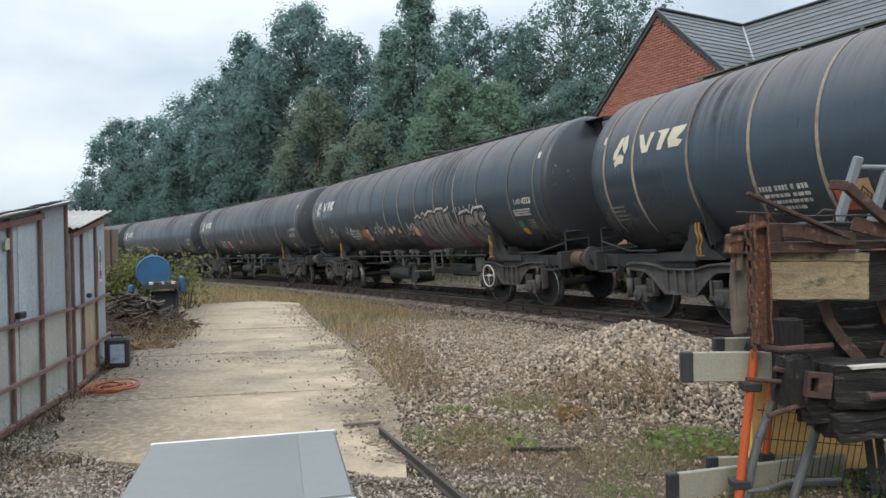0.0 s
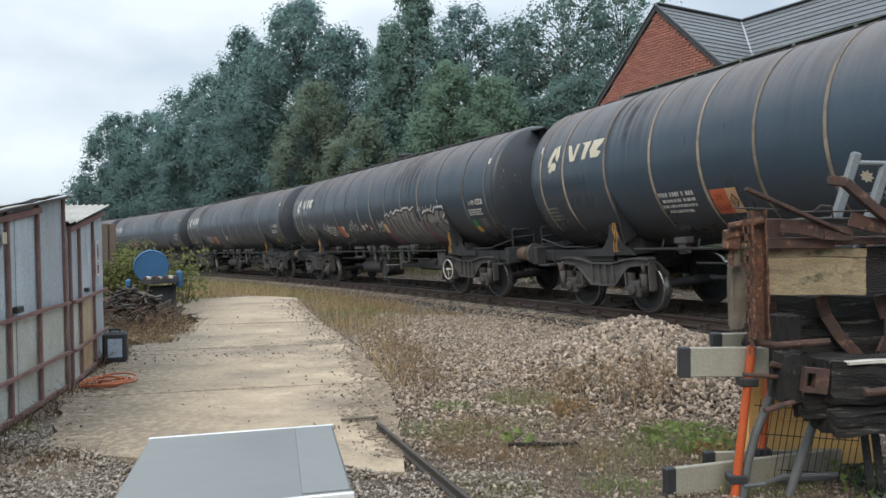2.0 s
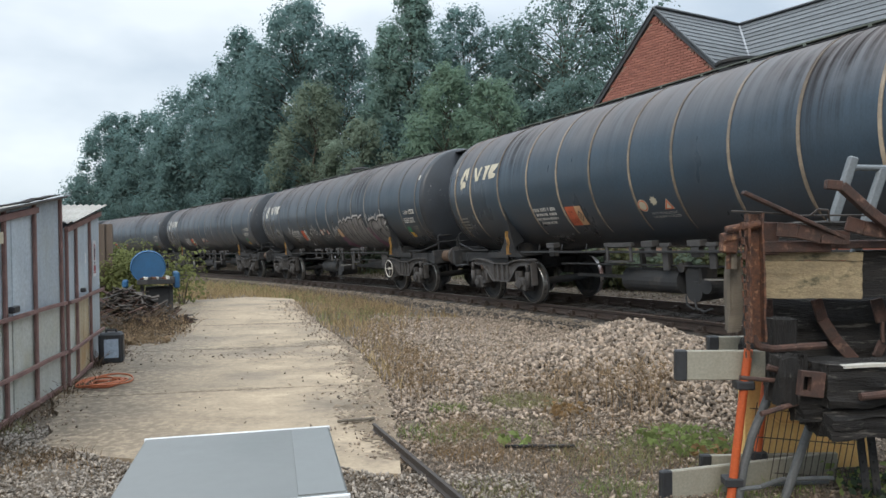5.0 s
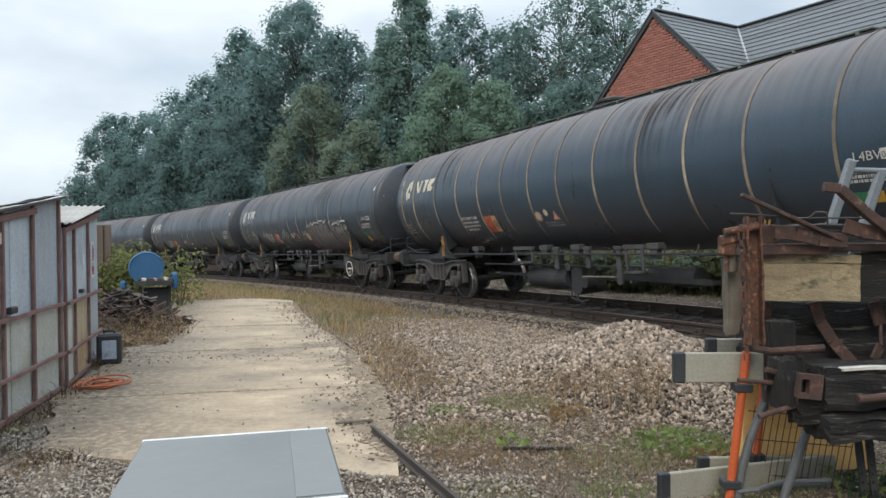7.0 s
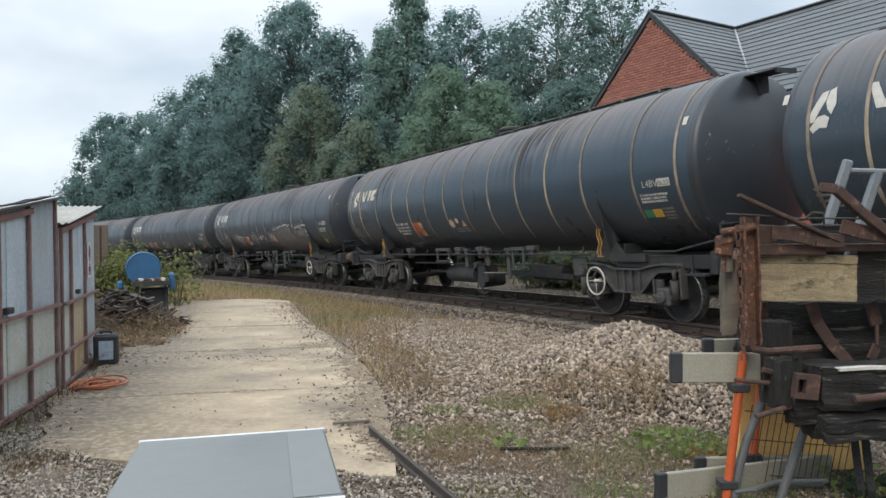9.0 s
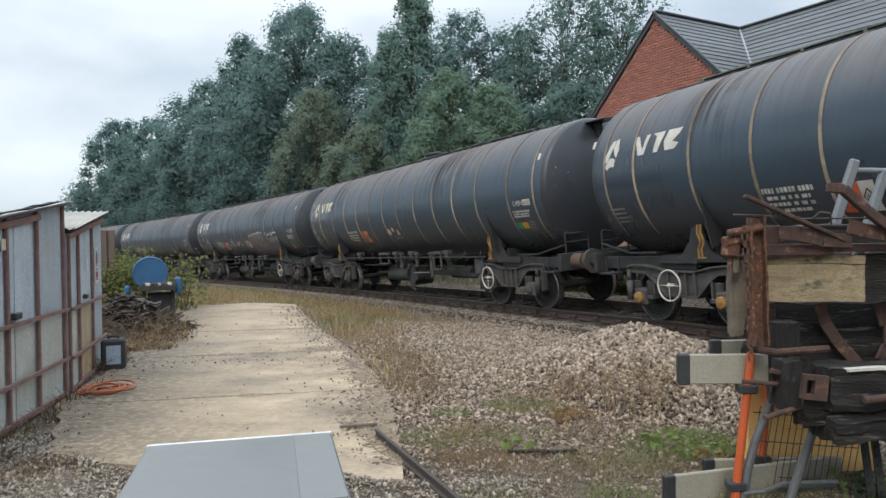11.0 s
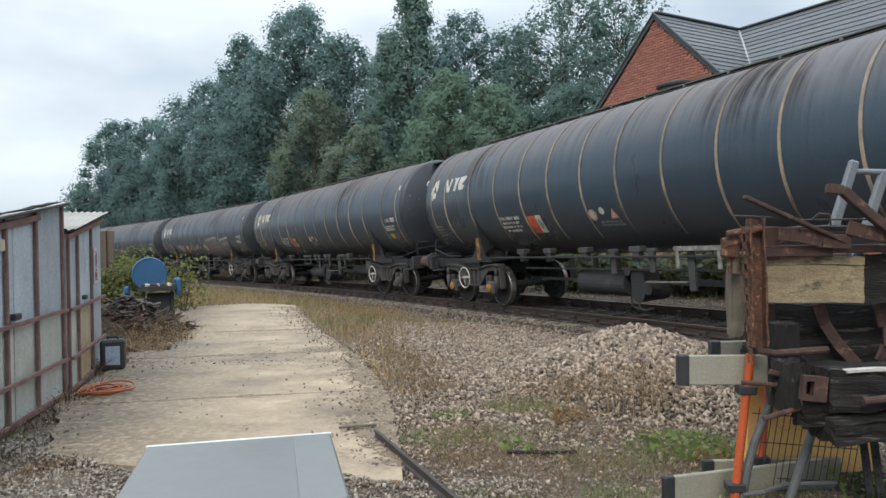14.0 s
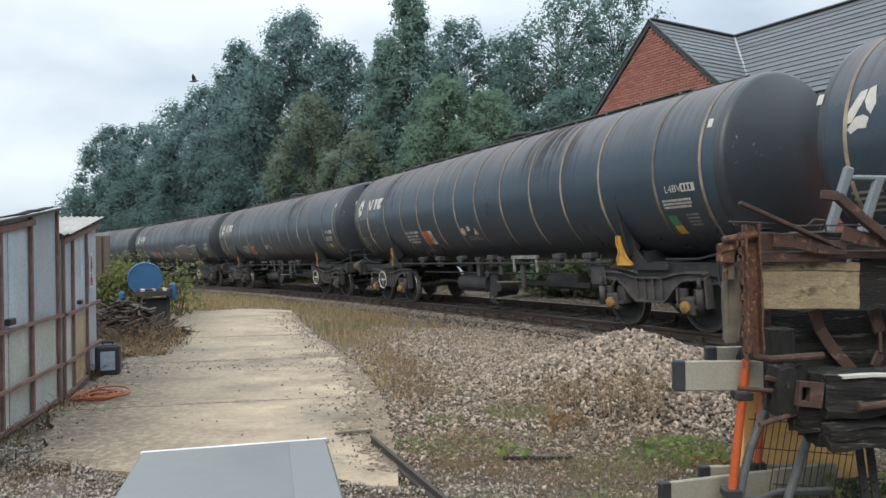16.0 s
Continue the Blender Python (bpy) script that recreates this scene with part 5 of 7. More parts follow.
def shed(p0, p1, z0, z1, posts, seams, roof, label, depth=2.2, low={}, fall=0.0, drop=0.02, rail_to=None):
    """A lean-to with its long side from p0 to p1 (plan), z0 and z1 high at those ends."""
    p0, p1 = Vector((*p0, 0)), Vector((*p1, 0))
    d = (p1 - p0).normalized()
    n = Vector((-d.y, d.x, 0))
    L = (p1 - p0).length
    m = Matrix((d, n, Vector((0, 0, 1)))).transposed().to_4x4()
    m.translation = p0
    sh = thing("shed", m, label, "shed", "sheds of the yard")
    edges = [0.0] + sorted(seams) + [L]
    for k, (a, b) in enumerate(zip(edges, edges[1:])):
        cols = max(2, int((b - a) / 0.04))
        for lower in (True, False):
            bm = bmesh.new()
            lowv, topv = [], []
            for i in range(cols + 1):
                x = a + 0.004 + (b - a - 0.008) * i / cols
                y = 0.012 * noise.noise((x * 2.2, p0.y + k, 1)) + 0.005 * math.sin(x * 2 * math.pi / 0.16) + 0.004 * k % 0.008 + (0.004 if lower else 0.0)
                ztop = 0.955 if lower else z0 + (z1 - z0) * x / L
                lowv.append(bm.verts.new((x, y, -0.02 if lower else 0.915)))
                topv.append(bm.verts.new((x, y + (0.0 if lower else 0.01 * noise.noise((x * 3, 4, k))), ztop)))
            for i in range(cols):
                bm.faces.new((lowv[i], lowv[i + 1], topv[i + 1], topv[i]))
            g = bmesh.ops.extrude_face_region(bm, geom=bm.faces[:])
            bmesh.ops.translate(bm, verts=[v for v in g["geom"] if isinstance(v, bmesh.types.BMVert)], vec=(0, 0.012, 0))
            part("wall_sheet", bm, M[low[k]] if lower and k in low else M["galv"], sh)
    for x in posts:
        zt = z0 + (z1 - z0) * x / L
        bm = bmesh.new()
        j = 0.012 * noise.noise((x, 7, p0.y))
        span(bm, (x, -0.018, -0.05), (x + j, -0.018, zt + 0.01), 0.03, 0.042, 0.004)
        part("post", bm, M["fence_rust"], sh)
    for z in (0.40, 0.93):
        part("rail", bar_along([(L * i / 8, -0.05, z + 0.012 * noise.noise((L * i / 8, z, p0.y))) for i in range(9)], 0.03, 0.035), M["fence_rust"], sh)
    part("top_rail", span(bmesh.new(), (0, -0.025, z0 - drop), (rail_to or L, -0.025, z0 + (z1 - z0) * (rail_to or L) / L - drop), 0.04, 0.06, 0.004), M["fence_rust"], sh)
    part("bottom_rail", span(bmesh.new(), (0, -0.02, 0.03), (L, -0.02, 0.03), 0.03, 0.05, 0.004), M["fence_rust"], sh)
    # end and back walls
    bm = bmesh.new()
    plate(bm, [(0.03, 0.0), (depth, 0.0), (depth, z1 - fall * depth), (0.03, z1)], 0.014, pose(L - 0.01, 0, 0, 0, 0, 90))
    part("end_wall", bm, M["galv"], sh)
    bm = bmesh.new()
    plate(bm, [(0.03, 0.0), (depth, 0.0), (depth, z0 - fall * depth), (0.03, z0)], 0.014, pose(0.01, 0, 0, 0, 0, 90))
    part("end_wall", bm, M["galv"], sh)
    part("back_wall", box((L, 0.014, z0 - fall * depth), pose(L / 2, depth + 0.03, (z0 - fall * depth) / 2)), M["galv"], sh)
    lo, hi, over = roof
    bm = corrugated(L + over, depth + 0.18, hi - lo, fall=fall)
    part("roof_sheet", bm, M["felt"] if fall else M["roof_sheet"], sh, "weathered corrugated roof sheet", at=pose(-0.02, -0.10, lo))
    return sh


M["galv_algae"] = mat("green_stained_sheet", (0.470, 0.490, 0.468), 0.7, 0.1, dark=(0.370, 0.378, 0.335), scale=1.8, amount=0.9, fine=30, bump=0.08,
                      second=(0.335, 0.325, 0.245), second_scale=1.3, second_at=(0.52, 0.78), obj=0.08)
M["galv_warm"] = mat("rust_washed_sheet", (0.455, 0.400, 0.285), 0.7, 0.1, dark=(0.375, 0.315, 0.215), second=(0.400, 0.265, 0.135), second_scale=1.7, second_at=(0.46, 0.66), scale=1.6, amount=0.9, fine=30, bump=0.08)
M["sign_red"] = mat("sign_red", (0.26, 0.05, 0.06), 0.6, scale=8, bump=0.05)
M["felt"] = mat("roofing_felt", (0.26, 0.27, 0.285), 0.85, dark=(0.13, 0.13, 0.14), scale=5, amount=0.9)
M["roof_sheet"] = mat("roof_sheet", (0.447, 0.430, 0.396), 0.75, 0.05, dark=(0.310, 0.284, 0.249), scale=2.5, amount=0.8, fine=40)
M["black_plastic"] = mat("black_plastic", (0.03, 0.032, 0.036), 0.5, scale=6)
M["blue"] = mat("blue_paint", (0.020, 0.099, 0.218), 0.55, dark=(0.018, 0.071, 0.156), scale=4, amount=0.8)
M["pale_blue"] = mat("pale_label", (0.40, 0.48, 0.58), 0.6, scale=20)
M["hose"] = mat("orange_hose", (0.425, 0.119, 0.043), 0.55, dark=(0.255, 0.076, 0.043), scale=10)
M["old_wood"] = mat("blackened_timber", (0.030, 0.027, 0.025), 0.92, dark=(0.007, 0.006, 0.006), scale=4.5, amount=0.95, fine=45, stretch=(0.35, 3, 3), bump=1.0, dist=0.03,
                    second=(0.13, 0.118, 0.105), second_scale=11, second_at=(0.57, 0.66))
M["cream_wood"] = mat("flaking_cream_plank", (0.36, 0.285, 0.175), 0.85, dark=(0.185, 0.145, 0.090), scale=5.0, amount=1.0, fine=80, stretch=(0.8, 1.6, 1.6), bump=0.8, dist=0.01,
                      second=(0.075, 0.068, 0.042), second_scale=4.5, second_at=(0.54, 0.64))
M["grey_wood"] = mat("grey_weathered_wood", (0.16, 0.135, 0.105), 0.92, dark=(0.055, 0.047, 0.038), scale=3, fine=60, stretch=(3, 3, 0.4), bump=0.9, dist=0.01)
M["scrap_wood"] = mat("scrap_wood", (0.085, 0.072, 0.062), 0.92, dark=(0.032, 0.028, 0.025), scale=3, amount=0.9, fine=50, bump=0.7, obj=0.6)
M["barrier_white"] = mat("grimy_white_board", (0.295, 0.283, 0.234), 0.55, dark=(0.238, 0.221, 0.176), scale=3, amount=0.7, second=(0.180, 0.172, 0.131), second_scale=4, second_at=(0.56, 0.8), bump=0.05)
M["orange_post"] = mat("orange_plastic", (0.476, 0.089, 0.025), 0.5, dark=(0.391, 0.085, 0.025), scale=5, bump=0.05)
M["yellow_plastic"] = mat("yellow_plastic", (0.76, 0.49, 0.19), 0.42, dark=(0.66, 0.40, 0.14), scale=4, bump=0.05)
M["galv_tube"] = mat("galvanised_tube", (0.165, 0.185, 0.20), 0.55, 0.2, dark=(0.115, 0.128, 0.14), scale=6, bump=0.08)
M["grey_pipe"] = mat("grey_pipe", (0.105, 0.112, 0.115), 0.6, 0.2, dark=(0.13, 0.13, 0.13), scale=8)
M["wire"] = mat("dark_wire", (0.06, 0.05, 0.045), 0.7, 0.3, scale=20)
M["brown_fence"] = mat("brown_boards", (0.115, 0.088, 0.070), 0.9, scale=3, fine=50, stretch=(2, 2, 0.4), bump=0.6)


def sheds():
    first = shed((-3.52, 4.30), (-4.13, 7.64), 1.635, 2.05, (0.55, 1.28, 1.95, 2.64, 3.37), (0.62, 1.28, 1.97, 2.14, 2.66), (1.665, 2.095, 0.10),
         "lean-to shed of grey galvanised sheets on rusty posts", fall=0.30, drop=0.055, rail_to=2.70, low=dict.fromkeys(range(6), "galv_algae"))
    sh = shed((-4.12, 7.70), (-4.69, 9.64), 1.74, 1.97, (0.04, 0.52, 1.32), (0.54, 1.0, 1.34), (1.80, 2.07, 0.10),
              "smaller galvanised shed stained yellow at its foot", low={0: "galv_algae", 1: "galv_warm", 2: "galv_warm"})
    sg = part("sign", box((0.21, 0.008, 0.46), pose(1.56, -0.024, 1.36), 0.002), M["trim_white"], sh, "narrow white safety sign")
    for z, h in ((1.235, 0.075), (1.178, 0.022)):
        part("sign_mark", box((0.13, 0.004, h), pose(1.56, -0.030, z)), M["sign_red"], sg, "dull red block")
    bm = bmesh.new()
    rings = [[bm.verts.new((1.56 + r * 0.055 * math.cos(math.pi * k / 12), y, 1.44 + r * 0.10 * math.sin(math.pi * k / 12))) for k in range(24)] for r, y in ((0.88, -0.026), (0.88, -0.031), (1.06, -0.031), (1.06, -0.026))]
    for p, q in zip(rings, rings[1:] + rings[:1]):
        for k in range(24):
            bm.faces.new((p[k], p[(k + 1) % 24], q[(k + 1) % 24], q[k]))
    part("sign_ring", bm, M["sign_red"], sg, "dull red ring")
    part("sign_mark", box((0.02, 0.004, 0.12), pose(1.56, -0.031, 1.44)), M["fascia"], sg)
    part("sign_mark", box((0.05, 0.004, 0.03), pose(1.56, -0.031, 1.30)), M["fascia"], sg)
    part("paper_label", box((0.035, 0.004, 0.13), pose(1.02, -0.018, 1.38)), M["trim_white"], sh, "small white label")
    flap_rng = random.Random(3)
    for k in range(5):
        x = 1.75 + 0.36 * k
        bm = box((0.40, 0.20, 0.005), pose(x, -0.04, 1.683 + 0.124 * x, flap_rng.uniform(-18, -10), -7.0 + flap_rng.uniform(-2.5, 2.5), flap_rng.uniform(-4, 4)))
        part("roof_flap", bm, M["felt"], first, "torn grey roofing felt")
    part("paper_label", box((0.09, 0.004, 0.10), pose(1.86, -0.03, 1.64)), M["cream"], first, "small cream label")
    part("latch", box((0.14, 0.05, 0.06), pose(2.05, -0.05, 1.0), 0.008), M["black_plastic"], first, "dark latch")
    part("latch", box((0.10, 0.05, 0.05), pose(0.60, -0.07, 1.02), 0.008), M["black_plastic"], sh, "dark latch")
    f = thing("board_fence", label="brown board fence beyond the sheds", category="fence")
    for k in range(8):
        part("board", box((0.172, 0.025, 2.0), pose(-8.83 + 0.16 * k, 16.0 + 0.05 * k, 0.92)), M["brown_fence"], f)


def black_can():
    c = thing("plastic_can", pose(-4.33, 9.2, 0.0, 0, 0, 17), "black plastic can with a pale blue label by the shed", "can")
    bm = bmesh.new()
    add_box(bm, (0.29, 0.20, 0.40), pose(0, 0, 0.20), 0.03)
    part("body", bm, M["black_plastic"], c)
    part("label_panel", box((0.17, 0.006, 0.24), pose(0.01, -0.104, 0.20)), M["pale_blue"], c, "pale blue label")
    bm = bmesh.new()
    pipe(bm, [(-0.06, 0, 0.39), (-0.06, 0, 0.43), (0.06, 0, 0.43), (0.06, 0, 0.39)], 0.014, 6)
    part("handle", bm, M["black_plastic"], c)


def hose_coil():
    bm = bmesh.new()
    rr = random.Random(5)
    for loop in range(5):
        n, m2, R, r = 36, 6, 0.15 + 0.026 * loop - 0.03 * (loop % 2), 0.010
        ox, oy, oz = rr.uniform(-0.05, 0.05), rr.uniform(-0.06, 0.06), 0.010 + 0.007 * loop
        rings = []
        for i in range(n):
            a = 2 * math.pi * i / n
            wob = 1 + 0.05 * math.sin(3 * a + loop)
            rings.append([bm.verts.new((ox + (R * wob + r * math.cos(2 * math.pi * j / m2)) * math.cos(a), oy + (R * wob * 1.25 + r * math.cos(2 * math.pi * j / m2)) * math.sin(a), oz + 0.015 * math.sin(2 * a + loop) + r * math.sin(2 * math.pi * j / m2))) for j in range(m2)])
        for i in range(n):
            for j in range(m2):
                bm.faces.new((rings[i][j], rings[(i + 1) % n][j], rings[(i + 1) % n][(j + 1) % m2], rings[i][(j + 1) % m2]))
    tagged(part("hose", bm, M["hose"], at=pose(-3.74, 7.72, 0.03), smooth=True), "faded orange hose lying coiled by the shed", "hose")


def scrap_heap():
    h = thing("scrap_heap", pose(-5.95, 13.2, 0), "heap of dark broken timber and rusty scrap", "scrap heap")
    rr = random.Random(11)
    for k in range(620):
        q = rr.random()
        L = rr.uniform(0.12, 0.42) if q < 0.85 else rr.uniform(0.4, 0.8)
        rad = rr.uniform(0, 1.0)
        an = rr.uniform(0, 2 * math.pi)
        x, y = rad * math.cos(an) * 1.25, rad * math.sin(an) * 0.85
        z = max(0.03, 0.68 * (1 - rad ** 1.2) * rr.uniform(0.3, 1.0))
        part("plank", box((L, rr.uniform(0.015, 0.065), rr.uniform(0.008, 0.028)), None, 0.003), M["rust_dark"] if rr.random() < 0.2 else M["scrap_wood"], h,
             at=pose(x, y, z, rr.uniform(-45, 45), rr.uniform(-30, 30), rr.uniform(-180, 180)))


def blue_drum():
    d = thing("drum", pose(-6.22, 14.9, 0.0, 0, 0, 24), "blue drum lying on a grimy steel stand", "drum")
    bm = bmesh.new()
    lathe(bm, [(-0.42, 0.01), (-0.42, 0.31), (-0.435, 0.325), (-0.41, 0.335), (-0.15, 0.33), (-0.13, 0.345), (-0.11, 0.33), (0.13, 0.33), (0.20, 0.33), (0.20, 0.01)], 36, "Y", True)
    bmesh.ops.translate(bm, verts=bm.verts, vec=(0, 0, 1.0))
    part("barrel", bm, M["blue"], d, smooth=False)
    bm = bmesh.new()
    add_box(bm, (0.72, 0.75, 0.10), pose(0.14, -0.10, 0.70), 0.01)
    for x in (-0.12, 0.44):
        for y in (-0.25, 0.25):
            add_box(bm, (0.06, 0.06, 0.60), pose(x, y, 0.30))
    add_box(bm, (0.5, 0.5, 0.42), pose(0.2, 0.02, 0.36), 0.02)
    part("stand", bm, M["under"], d)
    part("side_tank", box((0.12, 0.5, 0.34), pose(0.54, -0.15, 0.72), 0.03), M["blue"], d)
    part("side_tank", box((0.12, 0.3, 0.16), pose(-0.44, -0.05, 0.66), 0.03), M["blue"], d)
    rubble = random.Random(4)
    for k in range(9):
        part("rubble", box((rubble.uniform(0.06, 0.16), 0.09, rubble.uniform(0.03, 0.08)), pose(-0.12 + 0.07 * k, -0.40, 0.77, rubble.uniform(-15, 15), rubble.uniform(-20, 20), rubble.uniform(-40, 40)), 0.01),
             (M["rust"], M["white"], M["pipe_grime"])[k % 3], d)


def steel_cabinet():
    m = Matrix.Translation((-0.79, 2.64, 0)) @ pose(0, 0, 0, 0, 0, 13.7)
    c = thing("steel_cabinet", m, "grey enamelled steel cabinet with white edge trim", "cabinet")
    part("body", box((0.75, 0.83, 0.76), pose(0, 0, 0.38), 0.01), M["box"], c)
    part("lid", box((0.762, 0.844, 0.03), pose(0, 0, 0.781), 0.006), M["box"], c)
    part("trim", box((0.77, 0.016, 0.036), pose(0, 0.426, 0.780), 0.003), M["trim_white"], c, "white edge trim")
    part("trim", box((0.77, 0.016, 0.036), pose(0, -0.426, 0.780), 0.003), M["trim_white"], c, "white edge trim")
    part("lid_panel", box((0.155, 0.80, 0.004), pose(0.295, 0.0, 0.798), 0.001), M["box_light"], c, "slightly paler joined panel")


M["box_light"] = mat("grey_enamel_pale", (0.172, 0.179, 0.177), 0.40, dark=(0.168, 0.181, 0.182), scale=1.3, fine=500, bump=0.0)


def old_rail():
    a, b = Vector((-0.60, 5.88, 0.03)), Vector((0.20, 3.95, 0.03))
    bm = bmesh.new()
    d = (b - a).normalized()
    n = Vector((-d.y, d.x, 0))
    rows = [[bm.verts.new(p + n * (u * 0.40) + Vector((0, 0, 0.045 + w * 0.40))) for u, w in RAIL_SECTION] for p in (a, (a + b) / 2, b)]
    k = len(RAIL_SECTION)
    for p, q in zip(rows, rows[1:]):
        for i in range(k):
            bm.faces.new((p[i], p[(i + 1) % k], q[(i + 1) % k], q[i]))
    bm.faces.new(rows[0])
    bm.faces.new(rows[-1])
    tagged(part("loose_rail", bm, M["old_rail"]), "short length of dark old rail lying on the ground", "rail")
    bm = bmesh.new()
    span(bm, (-0.93, 6.06, 0.045), (-0.62, 6.15, 0.045), 0.03, 0.02, 0.004)
    tagged(part("wood_strip", bm, M["grey_wood"]), "thin broken wooden strip lying on the road", "wood")
    bm = bmesh.new()
    span(bm, (0.45, 5.42, 0.012), (0.98, 5.40, 0.016), 0.035, 0.02, 0.004)
    tagged(part("wood_strip", bm, M["old_wood"]), "dark weathered wooden strip lying among stones", "wood")


M["old_rail"] = mat("dull_old_rail", (0.062, 0.052, 0.046), 0.7, 0.2, dark=(0.035, 0.028, 0.025), scale=9)


# ---- derelict timber frame beside the line, with barriers in front ----
def chain(bm, a, b, sag=0.1, links=12, r=0.02):
    a, b = Vector(a), Vector(b)
    for k in range(links):
        u, w = k / links, (k + 0.9) / links
        p = a.lerp(b, u) - Vector((0, 0, sag * 4 * u * (1 - u)))
        q = a.lerp(b, w) - Vector((0, 0, sag * 4 * w * (1 - w)))
        off = Vector((r, 0, 0)) if k % 2 else Vector((0, r, 0))
        for s in (-1, 1):
            tube(bm, p + off * s, q + off * s, 0.006, 5)
    return bm


def rough_beam(size, seed, cuts=10, amp=0.012):
    """A squared timber with a cracked, uneven surface."""
    bm = bmesh.new()
    add_box(bm, size)
    long_edges = [e for e in bm.edges if abs((e.verts[0].co - e.verts[1].co).x) > size[0] * 0.5]
    bmesh.ops.subdivide_edges(bm, edges=long_edges, cuts=cuts * 2)
    side = [e for e in bm.edges if abs((e.verts[0].co - e.verts[1].co).x) < 1e-5]
    bmesh.ops.subdivide_edges(bm, edges=side, cuts=6, use_grid_fill=True)
    for v in bm.verts:
        n = noise.noise_vector((v.co.x * 4.0 + seed, v.co.y * 26, v.co.z * 26))
        m = noise.noise_vector((v.co.x * 9.0, v.co.y * 5 + seed, v.co.z * 5))
        v.co += Vector((n.x * amp * 0.8, n.y * amp, n.z * amp)) + m * amp * 0.35
    return bm


def derelict_frame():
    f = thing("derelict_frame", label="rotten timber wagon frame with rusty iron straps and rods", category="wagon frame")
    part("cream_plank", rough_beam((0.62, 0.07, 0.228), 1, 8, 0.006), M["cream_wood"], f, "flaking cream-painted plank", at=pose(2.235, 4.37, 1.345, 0, 0.6, 0))
    part("cream_plank", rough_beam((0.63, 0.066, 0.052), 41, 8, 0.006), M["cream_wood"], f, "narrow cream-painted board", at=pose(2.235, 4.372, 1.490, 0, 0.6, 0))
    part("plank_end", rough_beam((0.18, 0.065, 0.28), 2, 8, 0.008), M["old_wood"], f, "blackened mossy stretch of plank", at=pose(2.637, 4.375, 1.38))
    part("cream_plank", rough_beam((0.6, 0.07, 0.285), 22, 8, 0.008), M["cream_wood"], f, "flaking cream-painted plank", at=pose(3.03, 4.372, 1.378))
    part("timber", rough_beam((2.0, 0.22, 0.30), 3, 18, 0.026), M["old_wood"], f, at=pose(3.02, 4.72, 1.05))
    part("timber", rough_beam((2.0, 0.24, 0.20), 4, 18, 0.028), M["old_wood"], f, at=pose(3.0, 4.70, 0.82))
    part("timber", rough_beam((1.7, 0.2, 0.16), 14, 14, 0.018), M["old_wood"], f, at=pose(2.9, 4.78, 1.62))
    part("timber", rough_beam((1.3, 0.30, 0.23), 5, 16, 0.030), M["old_wood"], f, at=pose(2.79, 4.12, 0.765))
    part("timber", rough_beam((1.3, 0.34, 0.13), 6, 16, 0.036), M["old_wood"], f, at=pose(2.79, 4.10, 0.55))
    part("splinter", rough_beam((0.6, 0.05, 0.015), 7, 6, 0.006), M["white"], f, "strip of bare pale wood", at=pose(2.52, 3.97, 0.893, 0, -1.5, 0))
    part("post", rough_beam((0.46, 0.08, 0.075), 8, 12, 0.020), M["grey_wood"], f, "split grey wooden post", at=pose(1.775, 4.38, 1.26, 0, 90, 0))
    part("upright", rough_beam((0.42, 0.14, 0.16), 9, 8, 0.016), M["old_wood"], f, at=pose(2.06, 4.36, 0.90, 0, 90, 0))
    part("upright", rough_beam((1.75, 0.16, 0.16), 19, 8, 0.016), M["old_wood"], f, at=pose(3.3, 4.55, 0.86, 0, 90, 0))
    # rusty channel that bends into a foot
    bm = bmesh.new()
    prev = None
    for k in range(16):
        z, x = 1.75 - 0.76 * k / 15, 1.83 + 0.02 * k / 15
        e = 0.008 * noise.noise((k * 0.9, 3, 0))
        row = [bm.verts.new((x + a, 4.24 + b, z)) for a, b in ((-0.045 + e, -0.06 - e), (-0.034, -0.06 + e), (-0.034, -0.01), (0.034, -0.01), (0.034, -0.06 - e), (0.045 + e, -0.06), (0.045, 0.006), (-0.045, 0.006))]
        if prev:
            for j in range(8):
                bm.faces.new((prev[j], prev[(j + 1) % 8], row[(j + 1) % 8], row[j]))
        prev = row
    for v in bm.verts:
        v.co += noise.noise_vector(v.co * 9) * 0.006
    part("channel", bm, M["rust"], f, "flaking rusty channel iron")
    part("foot_bar", pipe(bmesh.new(), [(1.83, 4.22, 1.02), (1.86, 4.22, 0.96), (1.95, 4.22, 0.945), (2.26, 4.22, 0.965)], 0.022, 8), M["rust_dark"], f)
    bm = bmesh.new()
    chain(bm, (1.735, 4.15, 1.70), (1.775, 4.15, 0.90), 0.0, 18, 0.014)
    part("chain", bm, M["rust"], f)
    part("bolt", tube(bmesh.new(), (1.66, 4.2, 1.655), (1.86, 4.2, 1.69), 0.022, 10), M["rust"], f)
    part("bolt", tube(bmesh.new(), (1.65, 4.24, 1.60), (1.76, 4.24, 1.62), 0.035, 10), M["rust"], f)
    part("iron_lug", box((0.09, 0.08, 0.09), pose(1.70, 4.26, 1.56, 0, 8, 0), 0.01), M["rust"], f)
    part("bolt", tube(bmesh.new(), (1.70, 4.26, 1.66), (1.70, 4.26, 1.42), 0.014, 8), M["rust"], f)
    part("rope_knot", tube(bmesh.new(), (1.73, 4.28, 1.52), (1.73, 4.28, 1.42), 0.03, 8), M["grey_wood"], f)
